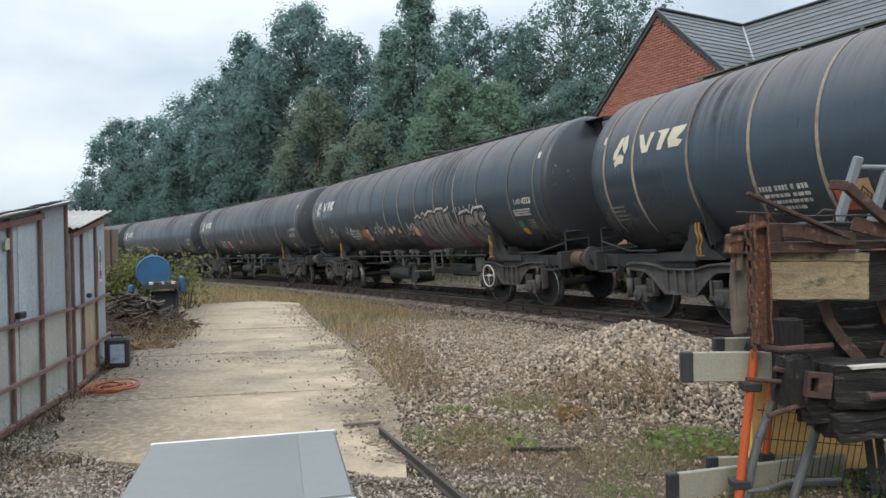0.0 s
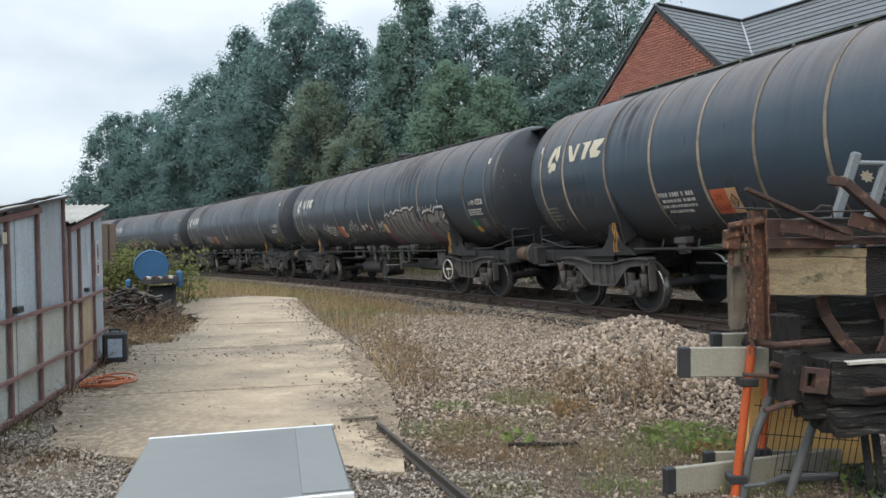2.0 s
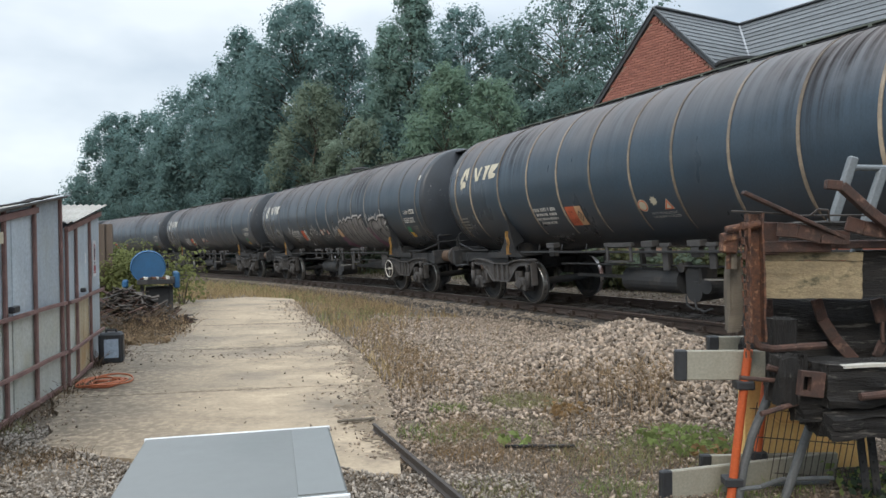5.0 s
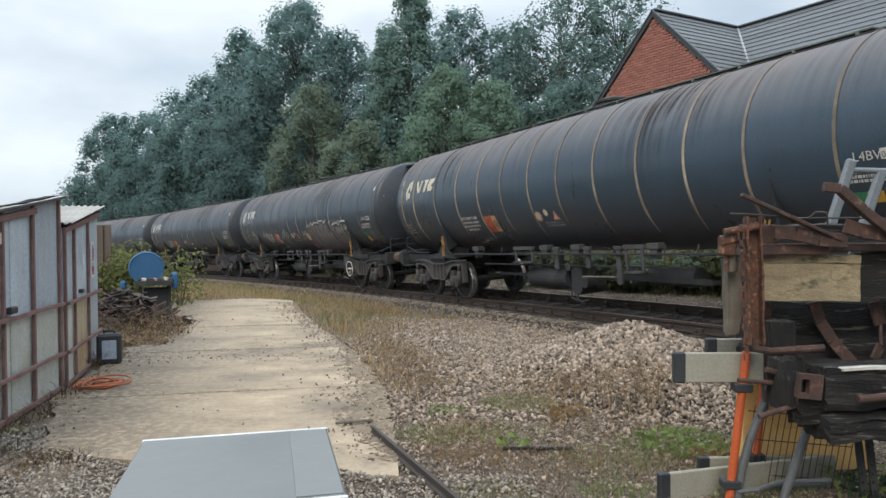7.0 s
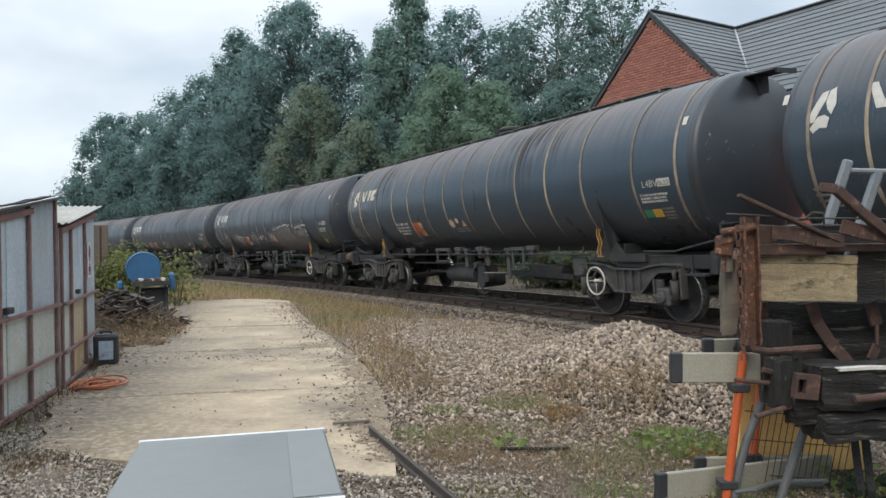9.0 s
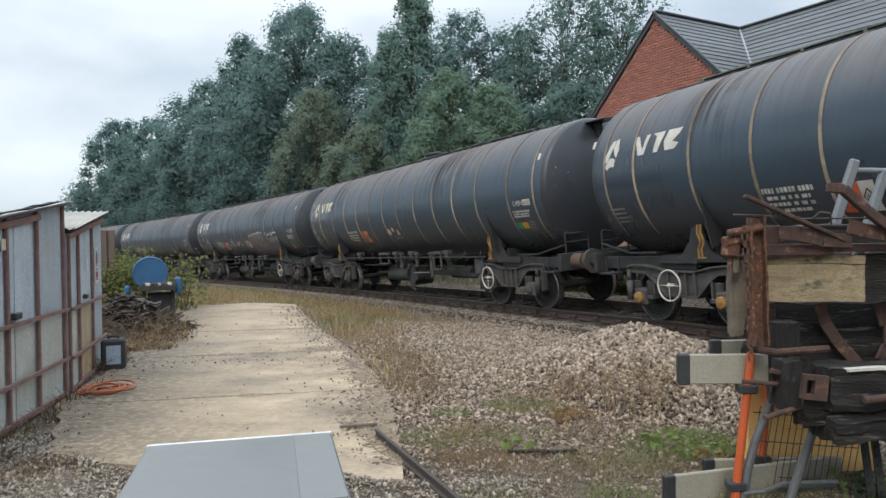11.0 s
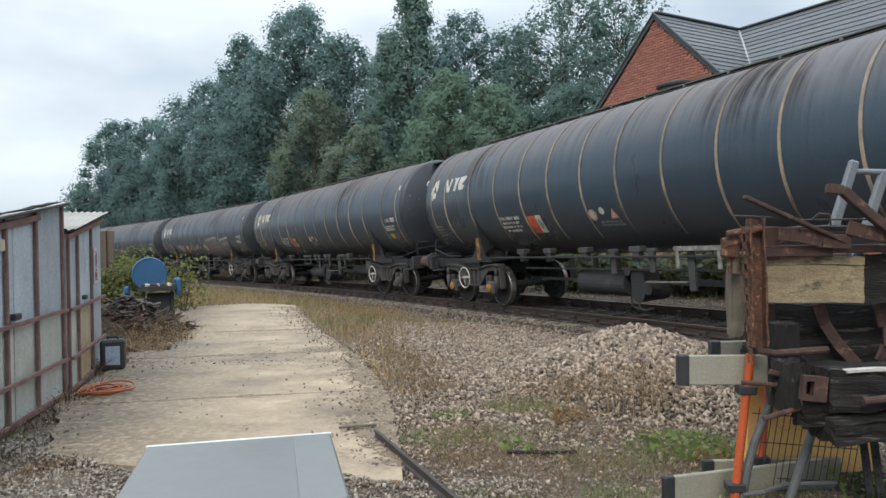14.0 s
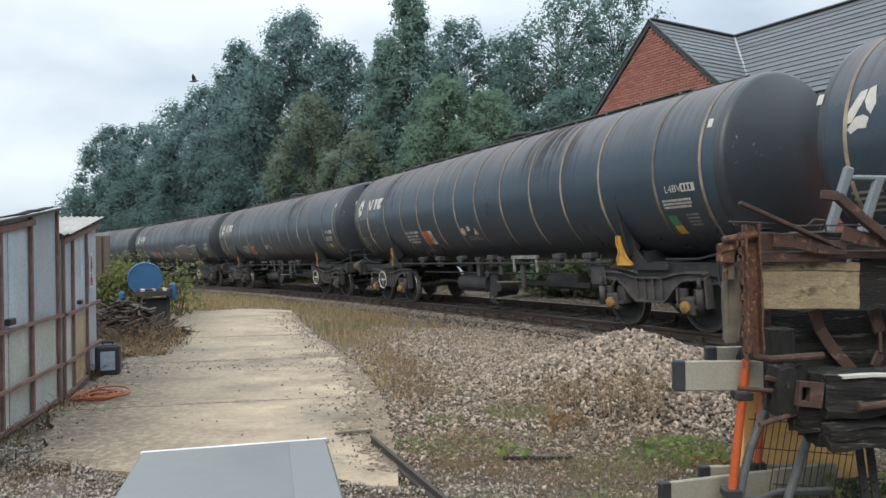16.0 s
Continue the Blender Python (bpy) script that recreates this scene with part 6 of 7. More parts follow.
    # straps, bars, brackets
    for pts, w, h in (
            ([(1.76, 4.2, 1.875), (2.04, 4.2, 1.745), (2.38, 4.25, 1.60)], 0.05, 0.022),
            ([(2.22, 4.15, 1.915), (2.31, 4.15, 1.905), (2.46, 4.17, 1.78), (2.72, 4.2, 1.585)], 0.045, 0.055)):
        bm = bmesh.new()
        for p, q in zip(pts, pts[1:]):
            span(bm, p, q, w, h, 0.004)
        part("angle_bar", bm, M["rust_dark"], f, "bent rusty angle bar")
    for pts in ([(1.98, 4.24, 1.655), (2.10, 4.24, 1.645), (2.24, 4.24, 1.61), (2.41, 4.24, 1.60)], [(2.38, 4.22, 1.69), (2.48, 4.22, 1.66), (2.66, 4.22, 1.625), (2.9, 4.22, 1.62)]):
        bm = bmesh.new()
        for p, q in zip(pts, pts[1:]):
            span(bm, p, q, 0.02, 0.085, 0.004)
        part("leaf_spring", bm, M["rust_dark"], f, "rusty flat spring leaf")
    bm = bmesh.new()
    add_box(bm, (0.16, 0.10, 0.20), pose(1.94, 4.34, 1.60), 0.008)
    add_box(bm, (0.42, 0.12, 0.07), pose(2.12, 4.34, 1.55), 0.006)
    add_box(bm, (0.7, 0.12, 0.05), pose(2.6, 4.36, 1.56), 0.006)
    part("iron_plate", bm, M["rust_dark"], f)
    for pts, w in (([(2.36, 4.52, 1.21), (2.40, 4.52, 1.08), (2.47, 4.50, 0.96), (2.57, 4.46, 0.83), (2.58, 4.46, 0.80)], 0.07),
                   ([(2.74, 4.52, 1.21), (2.78, 4.52, 1.06), (2.77, 4.50, 0.93), (2.71, 4.47, 0.84)], 0.075),
                   ([(2.05, 4.54, 1.21), (2.06, 4.54, 1.04), (2.06, 4.54, 0.93)], 0.08)):
        bm = bmesh.new()
        for p, q in zip(pts, pts[1:]):
            span(bm, p, q, 0.02, w, 0.004)
        part("strap", bm, M["rust_dark"], f, "curved rusty iron strap")
    bm = bmesh.new()
    pipe(bm, [(1.86, 4.1, 0.86), (2.0, 4.1, 0.82), (2.2, 4.1, 0.81), (2.55, 4.1, 0.84)], 0.018, 6)
    part("rod", bm, M["rust_dark"], f)
    part("rod", pipe(bmesh.new(), [(2.2, 4.45, 0.83), (2.62, 4.42, 0.82), (2.9, 4.42, 0.88)], 0.012, 6), M["rust_dark"], f)
    bm = bmesh.new()
    for x, z, w, h in ((0, 0.064, 0.160, 0.034), (0, -0.064, 0.160, 0.034), (-0.070, 0, 0.020, 0.0945), (0.036, 0, 0.088, 0.0945)):
        add_box(bm, (w, 0.05, h), pose(x, 0, z))
    part("square_bracket", bm, M["rust_dark"], f, "rusty plate with a square hole", at=pose(2.055, 3.99, 0.785, 0, 6.0, 0) @ Matrix.Scale(0.86, 4))
    bm = tube(bmesh.new(), (2.28, 3.9, 0.73), (2.75, 3.92, 0.77), 0.022, 10)
    part("rusty_tube", bm, M["rust_dark"], f)
    part("hub_block", rough_beam((0.26, 0.15, 0.15), 31, 14, 0.05), M["old_wood"], f, at=pose(1.99, 4.12, 0.79, 0, 90, 0))
    part("hub_block", rough_beam((0.22, 0.13, 0.12), 32, 14, 0.05), M["old_wood"], f, at=pose(2.13, 4.09, 0.625, 0, 0, 0))
    part("stay_rod", tube(bmesh.new(), (1.775, 3.99, 0.615), (2.06, 4.06, 0.675), 0.016, 8), M["rust_dark"], f)
    part("stay_rod", tube(bmesh.new(), (1.70, 4.10, 0.80), (1.98, 4.10, 0.775), 0.013, 8), M["rust_dark"], f)
    for x in (2.50, 2.565):
        bm = bmesh.new()
        span(bm, (x, 4.3, 0.50), (x + 0.07, 4.3, -0.05), 0.012, 0.045)
        for k in range(9):
            add_box(bm, (0.016, 0.016, 0.016), pose(x + 0.07 * k / 9, 4.292, 0.46 - 0.055 * k))
        part("perforated_strip", bm, M["under"], f, "dark perforated steel strip")
    bm = bmesh.new()
    pipe(bm, [(1.70, 4.22, 1.765), (1.9, 4.22, 1.755), (2.1, 4.22, 1.735), (2.4, 4.22, 1.735), (2.95, 4.22, 1.72)], 0.006, 5)
    pipe(bm, [(2.16, 4.2, 1.735), (2.19, 4.18, 1.77), (2.25, 4.18, 1.765), (2.27, 4.2, 1.70)], 0.007, 5)
    part("loose_wire", bm, M["wire"], f)


M["rust_dark"] = mat("dark_rust", (0.092, 0.048, 0.037), 0.88, dark=(0.036, 0.022, 0.018), scale=11, amount=1.0, fine=110, bump=0.8, dist=0.008,
                     second=(0.160, 0.092, 0.068), second_scale=16, second_at=(0.57, 0.68))


def galvanised_rail():
    g = thing("galvanised_barrier", label="grey galvanised tubular barrier behind the timber frame", category="barrier")
    bm = span(bmesh.new(), (2.87, 5.0, 2.16), (2.42, 5.0, 0.75), 0.05, 0.068, 0.012)
    part("stile", bm, M["galv_tube"], g)
    bm = span(bmesh.new(), (3.08, 5.0, 2.08), (2.64, 5.0, 0.75), 0.05, 0.068, 0.012)
    part("stile", bm, M["galv_tube"], g)
    part("top_tube", tube(bmesh.new(), (2.86, 5.0, 2.085), (3.7, 5.0, 2.06), 0.021, 10), M["galv_tube"], g)
    part("leg", tube(bmesh.new(), (2.5, 5.0, 0.9), (2.45, 5.1, 0.0), 0.03, 8), M["galv_tube"], g)
    part("leg", tube(bmesh.new(), (3.68, 5.0, 2.07), (3.6, 5.05, 0.0), 0.03, 8), M["galv_tube"], g)


def barrier(at, length, posts, label, low_at=0.10, low_yaw=0.0, low_length=0.8, low_shift=0.0):
    """A plastic plank barrier: white boards with black ends, on orange posts."""
    br = thing("plank_barrier", at, label, "barrier", "plank barriers")
    for z, yaw, ln in ((0.815, 0, length), (low_at, low_yaw, low_length)):
        b = part("board", box((ln, 0.035, 0.185), pose(ln / 2, 0, 0), 0.006), M["barrier_white"], br, "grimy white board", at=pose(low_shift if z < 0.5 else 0, 0, z, 0, 0, yaw))
        part("end_cap", box((0.075, 0.05, 0.192), pose(-0.02, 0, 0), 0.008), M["black_plastic"], b, "black rubber end cap")
    for x in posts:
        p = part("post", tube(bmesh.new(), (x + 0.075, -0.045, 0.92), (x - 0.04, -0.045, -0.08), 0.026, 12), M["orange_post"], br, "orange plastic post")
        for z in (0.70, 0.10):
            part("clamp", box((0.11, 0.10, 0.055), pose(x - 0.03 + 0.115 * z, -0.03, z), 0.008), M["black_plastic"], p)
    return br


def barriers():
    barrier(pose(1.485, 4.42, 0.0, 0, 0, -2), 0.55, (0.305,), "white plank barrier on a leaning orange post", 0.06, 18, 1.15, -0.095)
    barrier(pose(1.85, 4.86, 0.02, 0, 0, 2), 0.85, (0.29,), "second white plank barrier close behind the first", 0.0, 0, 0.9, -0.05)
    y = thing("plastic_barrier", pose(2.40, 4.98, 0), "yellow moulded plastic barrier standing behind wire mesh", "barrier")
    bm = bmesh.new()
    outline = [(-0.32, 0.0), (0.58, 0.0), (0.58, 0.24), (0.44, 0.30), (0.30, 0.33), (0.20, 0.40), (-0.02, 0.40), (-0.08, 0.52), (-0.16, 0.64), (-0.32, 0.66)]
    plate(bm, outline, 0.12)
    part("shell", bm, M["yellow_plastic"], y)
    for off, rad in ((0.0, 0.009), (0.022, 0.006)):
        bm = pipe(bmesh.new(), [(-0.19 + off, -0.062, 0.46), (-0.17 + off, -0.064, 0.40), (-0.135 + off, -0.066, 0.345 + off / 2), (-0.08, -0.066, 0.308 + off), (0.13, -0.066, 0.305 + off), (0.19, -0.066, 0.33 + off)], rad, 8)
        part("moulded_rib", bm, M["yellow_plastic"], y)
    bm = bmesh.new()
    plate(bm, [(-0.12, 0.335), (0.14, 0.335), (0.10, 0.385), (-0.10, 0.385)], 0.05, pose(0, -0.075, 0, -12, 0, 0))
    part("ledge", bm, M["yellow_plastic"], y)
    me = thing("wire_mesh", label="rusty wire mesh panel leaning on grey pipes", category="mesh panel")
    for k in range(17):
        x = 1.95 + 0.042 * k
        part("wire", tube(bmesh.new(), (x + 0.10, 4.66, 0.52 - 0.006 * k), (x - 0.02, 4.60, -0.02), 0.0035, 4), M["wire"], me)
    for z in (0.08, 0.30, 0.48):
        part("wire", tube(bmesh.new(), (1.93 + 0.15 * z, 4.615 + 0.1 * z, z), (2.68, 4.615 + 0.1 * z, z - 0.06), 0.0035, 4), M["wire"], me)
    bm = bmesh.new()
    pipe(bm, [(2.015, 4.36, 0.79), (2.0, 4.36, 0.67), (1.945, 4.36, 0.53), (1.885, 4.36, 0.385), (1.835, 4.36, 0.20), (1.80, 4.36, -0.03)], 0.026, 10)
    tagged(part("bent_pipe", bm, M["grey_pipe"]), "bent grey steel pipe leaning by the barrier", "pipe", "loose grey pipes")
    bm = pipe(bmesh.new(), [(2.27, 4.40, 0.46), (2.10, 4.40, -0.04)], 0.027, 10)
    tagged(part("bent_pipe", bm, M["grey_pipe"]), "straight grey steel pipe leaning by the barrier", "pipe", "loose grey pipes")
    for pts in ([(1.80, 4.34, 0.062), (1.93, 4.34, 0.075), (2.10, 4.44, 0.085), (2.44, 4.46, 0.085)], [(2.07, 4.50, 0.035), (2.44, 4.52, 0.04)]):
        tagged(part("ground_pipe", pipe(bmesh.new(), pts, 0.015, 8), M["grey_pipe"]), "thin grey steel pipe lying under the mesh panel", "pipe", "thin grey pipes")


# ---- trees ----
def leaf_mesh(name, centres, radii, count, size, material, flat=1.0, wild=0.45, soft=False):
    """Leaves scattered through round clumps, thick at their skins, each a small folded blade."""
    share = radii ** 2
    pick = rng.choice(len(centres), count, p=share / share.sum())
    d = rng.normal(size=(count, 3))
    d /= np.linalg.norm(d, axis=1)[:, None]
    d[:, 2] *= flat
    r = radii[pick] * (0.30 + 0.90 * rng.random(count) ** 0.75)
    p = centres[pick] + d * r[:, None]
    # blades lie mostly along the clump's skin and face the light
    face = d * 0.75 + np.array([0, 0, 0.45]) + rng.normal(size=(count, 3)) * wild
    face /= np.linalg.norm(face, axis=1)[:, None]
    along = np.cross(face, rng.normal(size=(count, 3)))
    along /= np.linalg.norm(along, axis=1)[:, None]
    t = np.stack([along, np.cross(face, along), face], 2)
    s = size * (0.55 + 0.9 * rng.random(count)) * (np.where(r < radii[pick] * 0.62, 1.7, 1.0) if soft else 1.0)
    base = np.array([[-0.55, 0, 0], [0.05, -0.42, 0.12], [0.62, 0, -0.06], [0.05, 0.42, 0.12]])
    v = np.einsum("nij,vj->nvi", t, base) * s[:, None, None] + p[:, None, :]
    f = (np.arange(count) * 4)[:, None] + np.arange(4)[None]
    me = raw_mesh(name, v.reshape(-1, 3), f, material)
    if soft:
        out = p - p.mean(0)
        out /= np.linalg.norm(out, axis=1)[:, None]
        nrm = d * 0.42 + out * 0.55 + np.array([0, 0, 0.30]) + rng.normal(size=(count, 3)) * 0.10
        nrm /= np.linalg.norm(nrm, axis=1)[:, None]
        for p in me.polygons:
            p.use_smooth = True
        me.normals_split_custom_set_from_vertices(np.repeat(nrm, 4, 0))
    return me


def tree(x, y, height, radius, material, label, seed, leaves=9000, size=0.2, spire=0.5, bare=0.16, clumps=46, clump=0.27):
    """A tree with a tapered trunk, limbs, and a crown made of clumps of leaves at the limbs' ends."""
    rr = random.Random(seed)
    for _ in range(60):
        lat = float(nearest_track(np.array([x]), np.array([y]))[0][0])
        if lat < -radius - 1.5:
            break
        x, y, height, radius = x * 1.02, y * 1.02, 1.65 + (height - 1.65) * 1.02, radius * 1.02
    gz = float(ground_z(x, y)) - 0.1
    t = thing("tree", pose(x, y, gz), label, "tree", "trees behind the line")
    bm = bmesh.new()
    r0 = height * 0.018 + 0.05
    pts = [Vector((0.25 * noise.noise((seed, k * 0.6, 0)) * k * 0.4, 0.25 * noise.noise((seed, k * 0.6, 9)) * k * 0.4, height * 0.74 * k / 8)) for k in range(9)]
    for k in range(8):
        tube(bm, pts[k], pts[k + 1], r0 * (1 - k / 8.2) + 0.01, 8, r0 * (1 - (k + 1) / 8.2) + 0.01)
    centres, radii = [], []
    for k in range(clumps):
        h = bare + (0.97 - bare) * (k + rr.random()) / clumps
        # crown outline: widest low down, narrowing to the top
        w = radius * min(1.0, 0.55 + 2.0 * (h - bare)) * (1 - max(0.0, (h - 0.35) / 0.65) ** (3.2 - 2.2 * spire)) + 0.10 * radius
        a = k * 2.39996 + rr.uniform(-0.5, 0.5)
        out = w * rr.uniform(0.0, 1.0) ** 0.45
        c = Vector((math.cos(a) * out, math.sin(a) * out, height * h))
        cr = radius * clump * rr.uniform(0.7, 1.35) * (1.0 - 0.35 * max(0.0, h - 0.6) / 0.4)
        centres.append(c[:])
        radii.append(cr)
        if k % 2 == 0:
            root = pts[min(8, max(1, int(h * 9)))]
            start = Vector((root.x, root.y, min(height * 0.72, max(height * 0.1, c.z - out * 0.6))))
            mid = start.lerp(c, 0.55) + Vector((0, 0, 0.12 * out))
            rl = r0 * 0.38 * (1.1 - h)
            tube(bm, start, mid, rl, 6, rl * 0.65)
            tube(bm, mid, c, rl * 0.65, 6, rl * 0.2)
    part("trunk", bm, M["bark"], t)
    me = leaf_mesh("crown", np.array(centres), np.array(radii), leaves, size, material, wild=0.30, soft=True)
    part("crown", me, None, t)
    return t


def bush(x, y, w, h, material, label, seed, leaves=1600, size=0.10, name="bush", z=0.0):
    rr = random.Random(seed)
    gz = float(ground_z(x, y)) + z
    b = thing(name, pose(x, y, gz), label, "bush", "bushes along the line")
    n = 14
    cs = np.array([(rr.uniform(-w, w) * 0.8, rr.uniform(-w, w) * 0.5, h * rr.uniform(0.2, 0.8)) for _ in range(n)])
    rs = np.array([h * rr.uniform(0.18, 0.34) for _ in range(n)])
    bm = bmesh.new()
    for c in cs[:8]:
        tube(bm, (c[0] * 0.2, c[1] * 0.2, 0), c, 0.007 + 0.006 * h, 5, 0.003)
    part("woody_stem", bm, M["bark"], b)
    part("foliage", leaf_mesh("foliage", cs, rs, leaves, size, material), None, b)
    return b


def woods():
    # crowns carry the haze in their leaf colours, bluest far off
    dp, dk, md, ol, lt = M["leaf_deep_hazed"], M["leaf_dark_hazed"], M["leaf_mid_hazed"], M["leaf_olive_hazed"], M["leaf_light_hazed"]
    dark_l, pale_l, olive_l = "tall dark green broadleaf tree behind the line", "tall light green feathery tree behind the line", "olive green leafy tree browning at its edges"
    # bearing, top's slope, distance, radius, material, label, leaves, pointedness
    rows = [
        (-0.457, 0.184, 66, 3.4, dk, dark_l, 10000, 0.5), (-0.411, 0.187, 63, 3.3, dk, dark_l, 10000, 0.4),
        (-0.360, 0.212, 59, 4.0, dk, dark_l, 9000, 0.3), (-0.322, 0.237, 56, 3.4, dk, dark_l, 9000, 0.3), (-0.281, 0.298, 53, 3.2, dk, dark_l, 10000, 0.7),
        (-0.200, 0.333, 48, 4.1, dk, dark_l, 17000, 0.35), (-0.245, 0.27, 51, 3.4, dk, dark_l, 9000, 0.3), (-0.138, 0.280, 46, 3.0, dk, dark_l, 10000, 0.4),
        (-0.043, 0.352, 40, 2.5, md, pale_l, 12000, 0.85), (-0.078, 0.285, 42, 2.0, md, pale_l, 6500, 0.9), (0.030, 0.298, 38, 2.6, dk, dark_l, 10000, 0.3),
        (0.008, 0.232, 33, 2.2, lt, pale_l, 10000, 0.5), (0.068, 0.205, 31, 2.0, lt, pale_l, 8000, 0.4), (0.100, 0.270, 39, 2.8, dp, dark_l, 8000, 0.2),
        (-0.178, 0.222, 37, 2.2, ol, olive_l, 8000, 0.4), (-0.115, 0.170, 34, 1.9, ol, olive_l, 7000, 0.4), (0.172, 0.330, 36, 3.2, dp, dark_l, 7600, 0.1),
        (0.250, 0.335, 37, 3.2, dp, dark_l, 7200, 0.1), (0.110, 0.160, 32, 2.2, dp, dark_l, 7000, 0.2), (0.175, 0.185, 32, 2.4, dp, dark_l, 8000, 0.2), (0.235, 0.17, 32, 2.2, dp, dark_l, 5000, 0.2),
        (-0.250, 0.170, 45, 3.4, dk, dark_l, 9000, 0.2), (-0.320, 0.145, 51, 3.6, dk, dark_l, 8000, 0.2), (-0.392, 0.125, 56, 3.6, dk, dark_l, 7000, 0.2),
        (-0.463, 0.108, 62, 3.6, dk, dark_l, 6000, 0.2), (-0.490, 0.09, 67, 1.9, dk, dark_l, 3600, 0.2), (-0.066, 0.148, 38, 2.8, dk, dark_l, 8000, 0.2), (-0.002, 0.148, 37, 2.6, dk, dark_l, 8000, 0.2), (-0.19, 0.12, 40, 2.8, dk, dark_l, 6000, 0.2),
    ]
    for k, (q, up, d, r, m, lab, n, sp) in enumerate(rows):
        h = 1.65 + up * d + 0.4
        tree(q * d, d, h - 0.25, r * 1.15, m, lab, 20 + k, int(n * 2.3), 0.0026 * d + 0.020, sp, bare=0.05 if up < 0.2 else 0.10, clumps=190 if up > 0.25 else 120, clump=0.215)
    # low growth behind and before the line
    for k, (x, y, w, h, m, n) in enumerate(((-7.5, 16.3, 0.6, 1.55, M["bush_yellow"], 2600), (-8.4, 17.0, 0.8, 1.5, M["bush_yellow"], 2600), (-6.25, 16.9, 0.40, 1.35, M["bush_yellow"], 620), (-9.8, 19.5, 0.9, 1.5, M["bush_yellow"], 2000), (-11.2, 21.5, 0.9, 1.4, M["bush_yellow"], 2000))):
        bush(x, y, w, h, m, "ragged yellow-green bush beside the scrap heap", 60 + k, n, 0.075)
    for k in range(34):
        s = -15 + k * 1.3
        p = on_track(s, -6.2 - 0.6 * (k % 3))
        bush(p.x, p.y, 1.1, 0.65 + 0.3 * (k % 3) + 0.5 * (k > 16), M["hedge"], "low leafy bush on the bank behind the line", 80 + k, 1000, 0.12)
    for k in range(11):
        p = Vector((5.94, 20.0, 0)) + Vector((0.529, -0.849, 0)) * (-4.0 + 0.8 * k) - Vector((0.849, 0.529, 0)) * 0.75
        bush(p.x, p.y, 0.75, 1.05 + 0.2 * (k % 2), (ol, M["bank_green"])[k % 2], "dense leafy shrub against the house's wall", 160 + k, 1300, 0.12)
    for k in range(15):
        p = on_track(-13 + k * 1.5, -7.2 - 0.4 * (k % 2))
        bush(p.x, p.y, 1.5, 1.9 + 0.3 * (k % 3), M["hedge"], "tall leafy hedge bush on the bank behind the line", 130 + k, 900, 0.16)


# ---- stones, grass and weeds ----
def inside_yard(n, x0, x1, y0, y1):
    x, y = rng.uniform(x0, x1, n), rng.uniform(y0, y1, n)
    return x, y


def right_of_road(x, y):
    return x - np.interp(y, [0, 5.2, 6.5, 7.5, 8.8, 9.95, 11.05, 12.8, 15.6, 19.3, 24], [-0.33, -0.33, -0.48, -0.64, -0.95, -1.24, -1.63, -2.25, -3.12, -4.13, -5.5])


def pile_height(x, y):
    """The heap of loose stone: a blunt cone with a lower shoulder, running out softly into the yard."""
    r = np.sqrt(((x - 2.45) / 1.95) ** 2 + ((y - 9.1) / np.where(y < 9.1, 3.1, 1.9)) ** 2)
    h = 0.70 * (np.clip(1 - np.sqrt(r * r + 0.012), 0, 1) ** 1.15)
    r2 = np.sqrt(((x - 3.6) / 1.7) ** 2 + ((y - 8.4) / 2.5) ** 2)
    return np.maximum(h, 0.44 * np.clip(1 - np.sqrt(r2 * r2 + 0.02), 0, 1) ** 1.1)


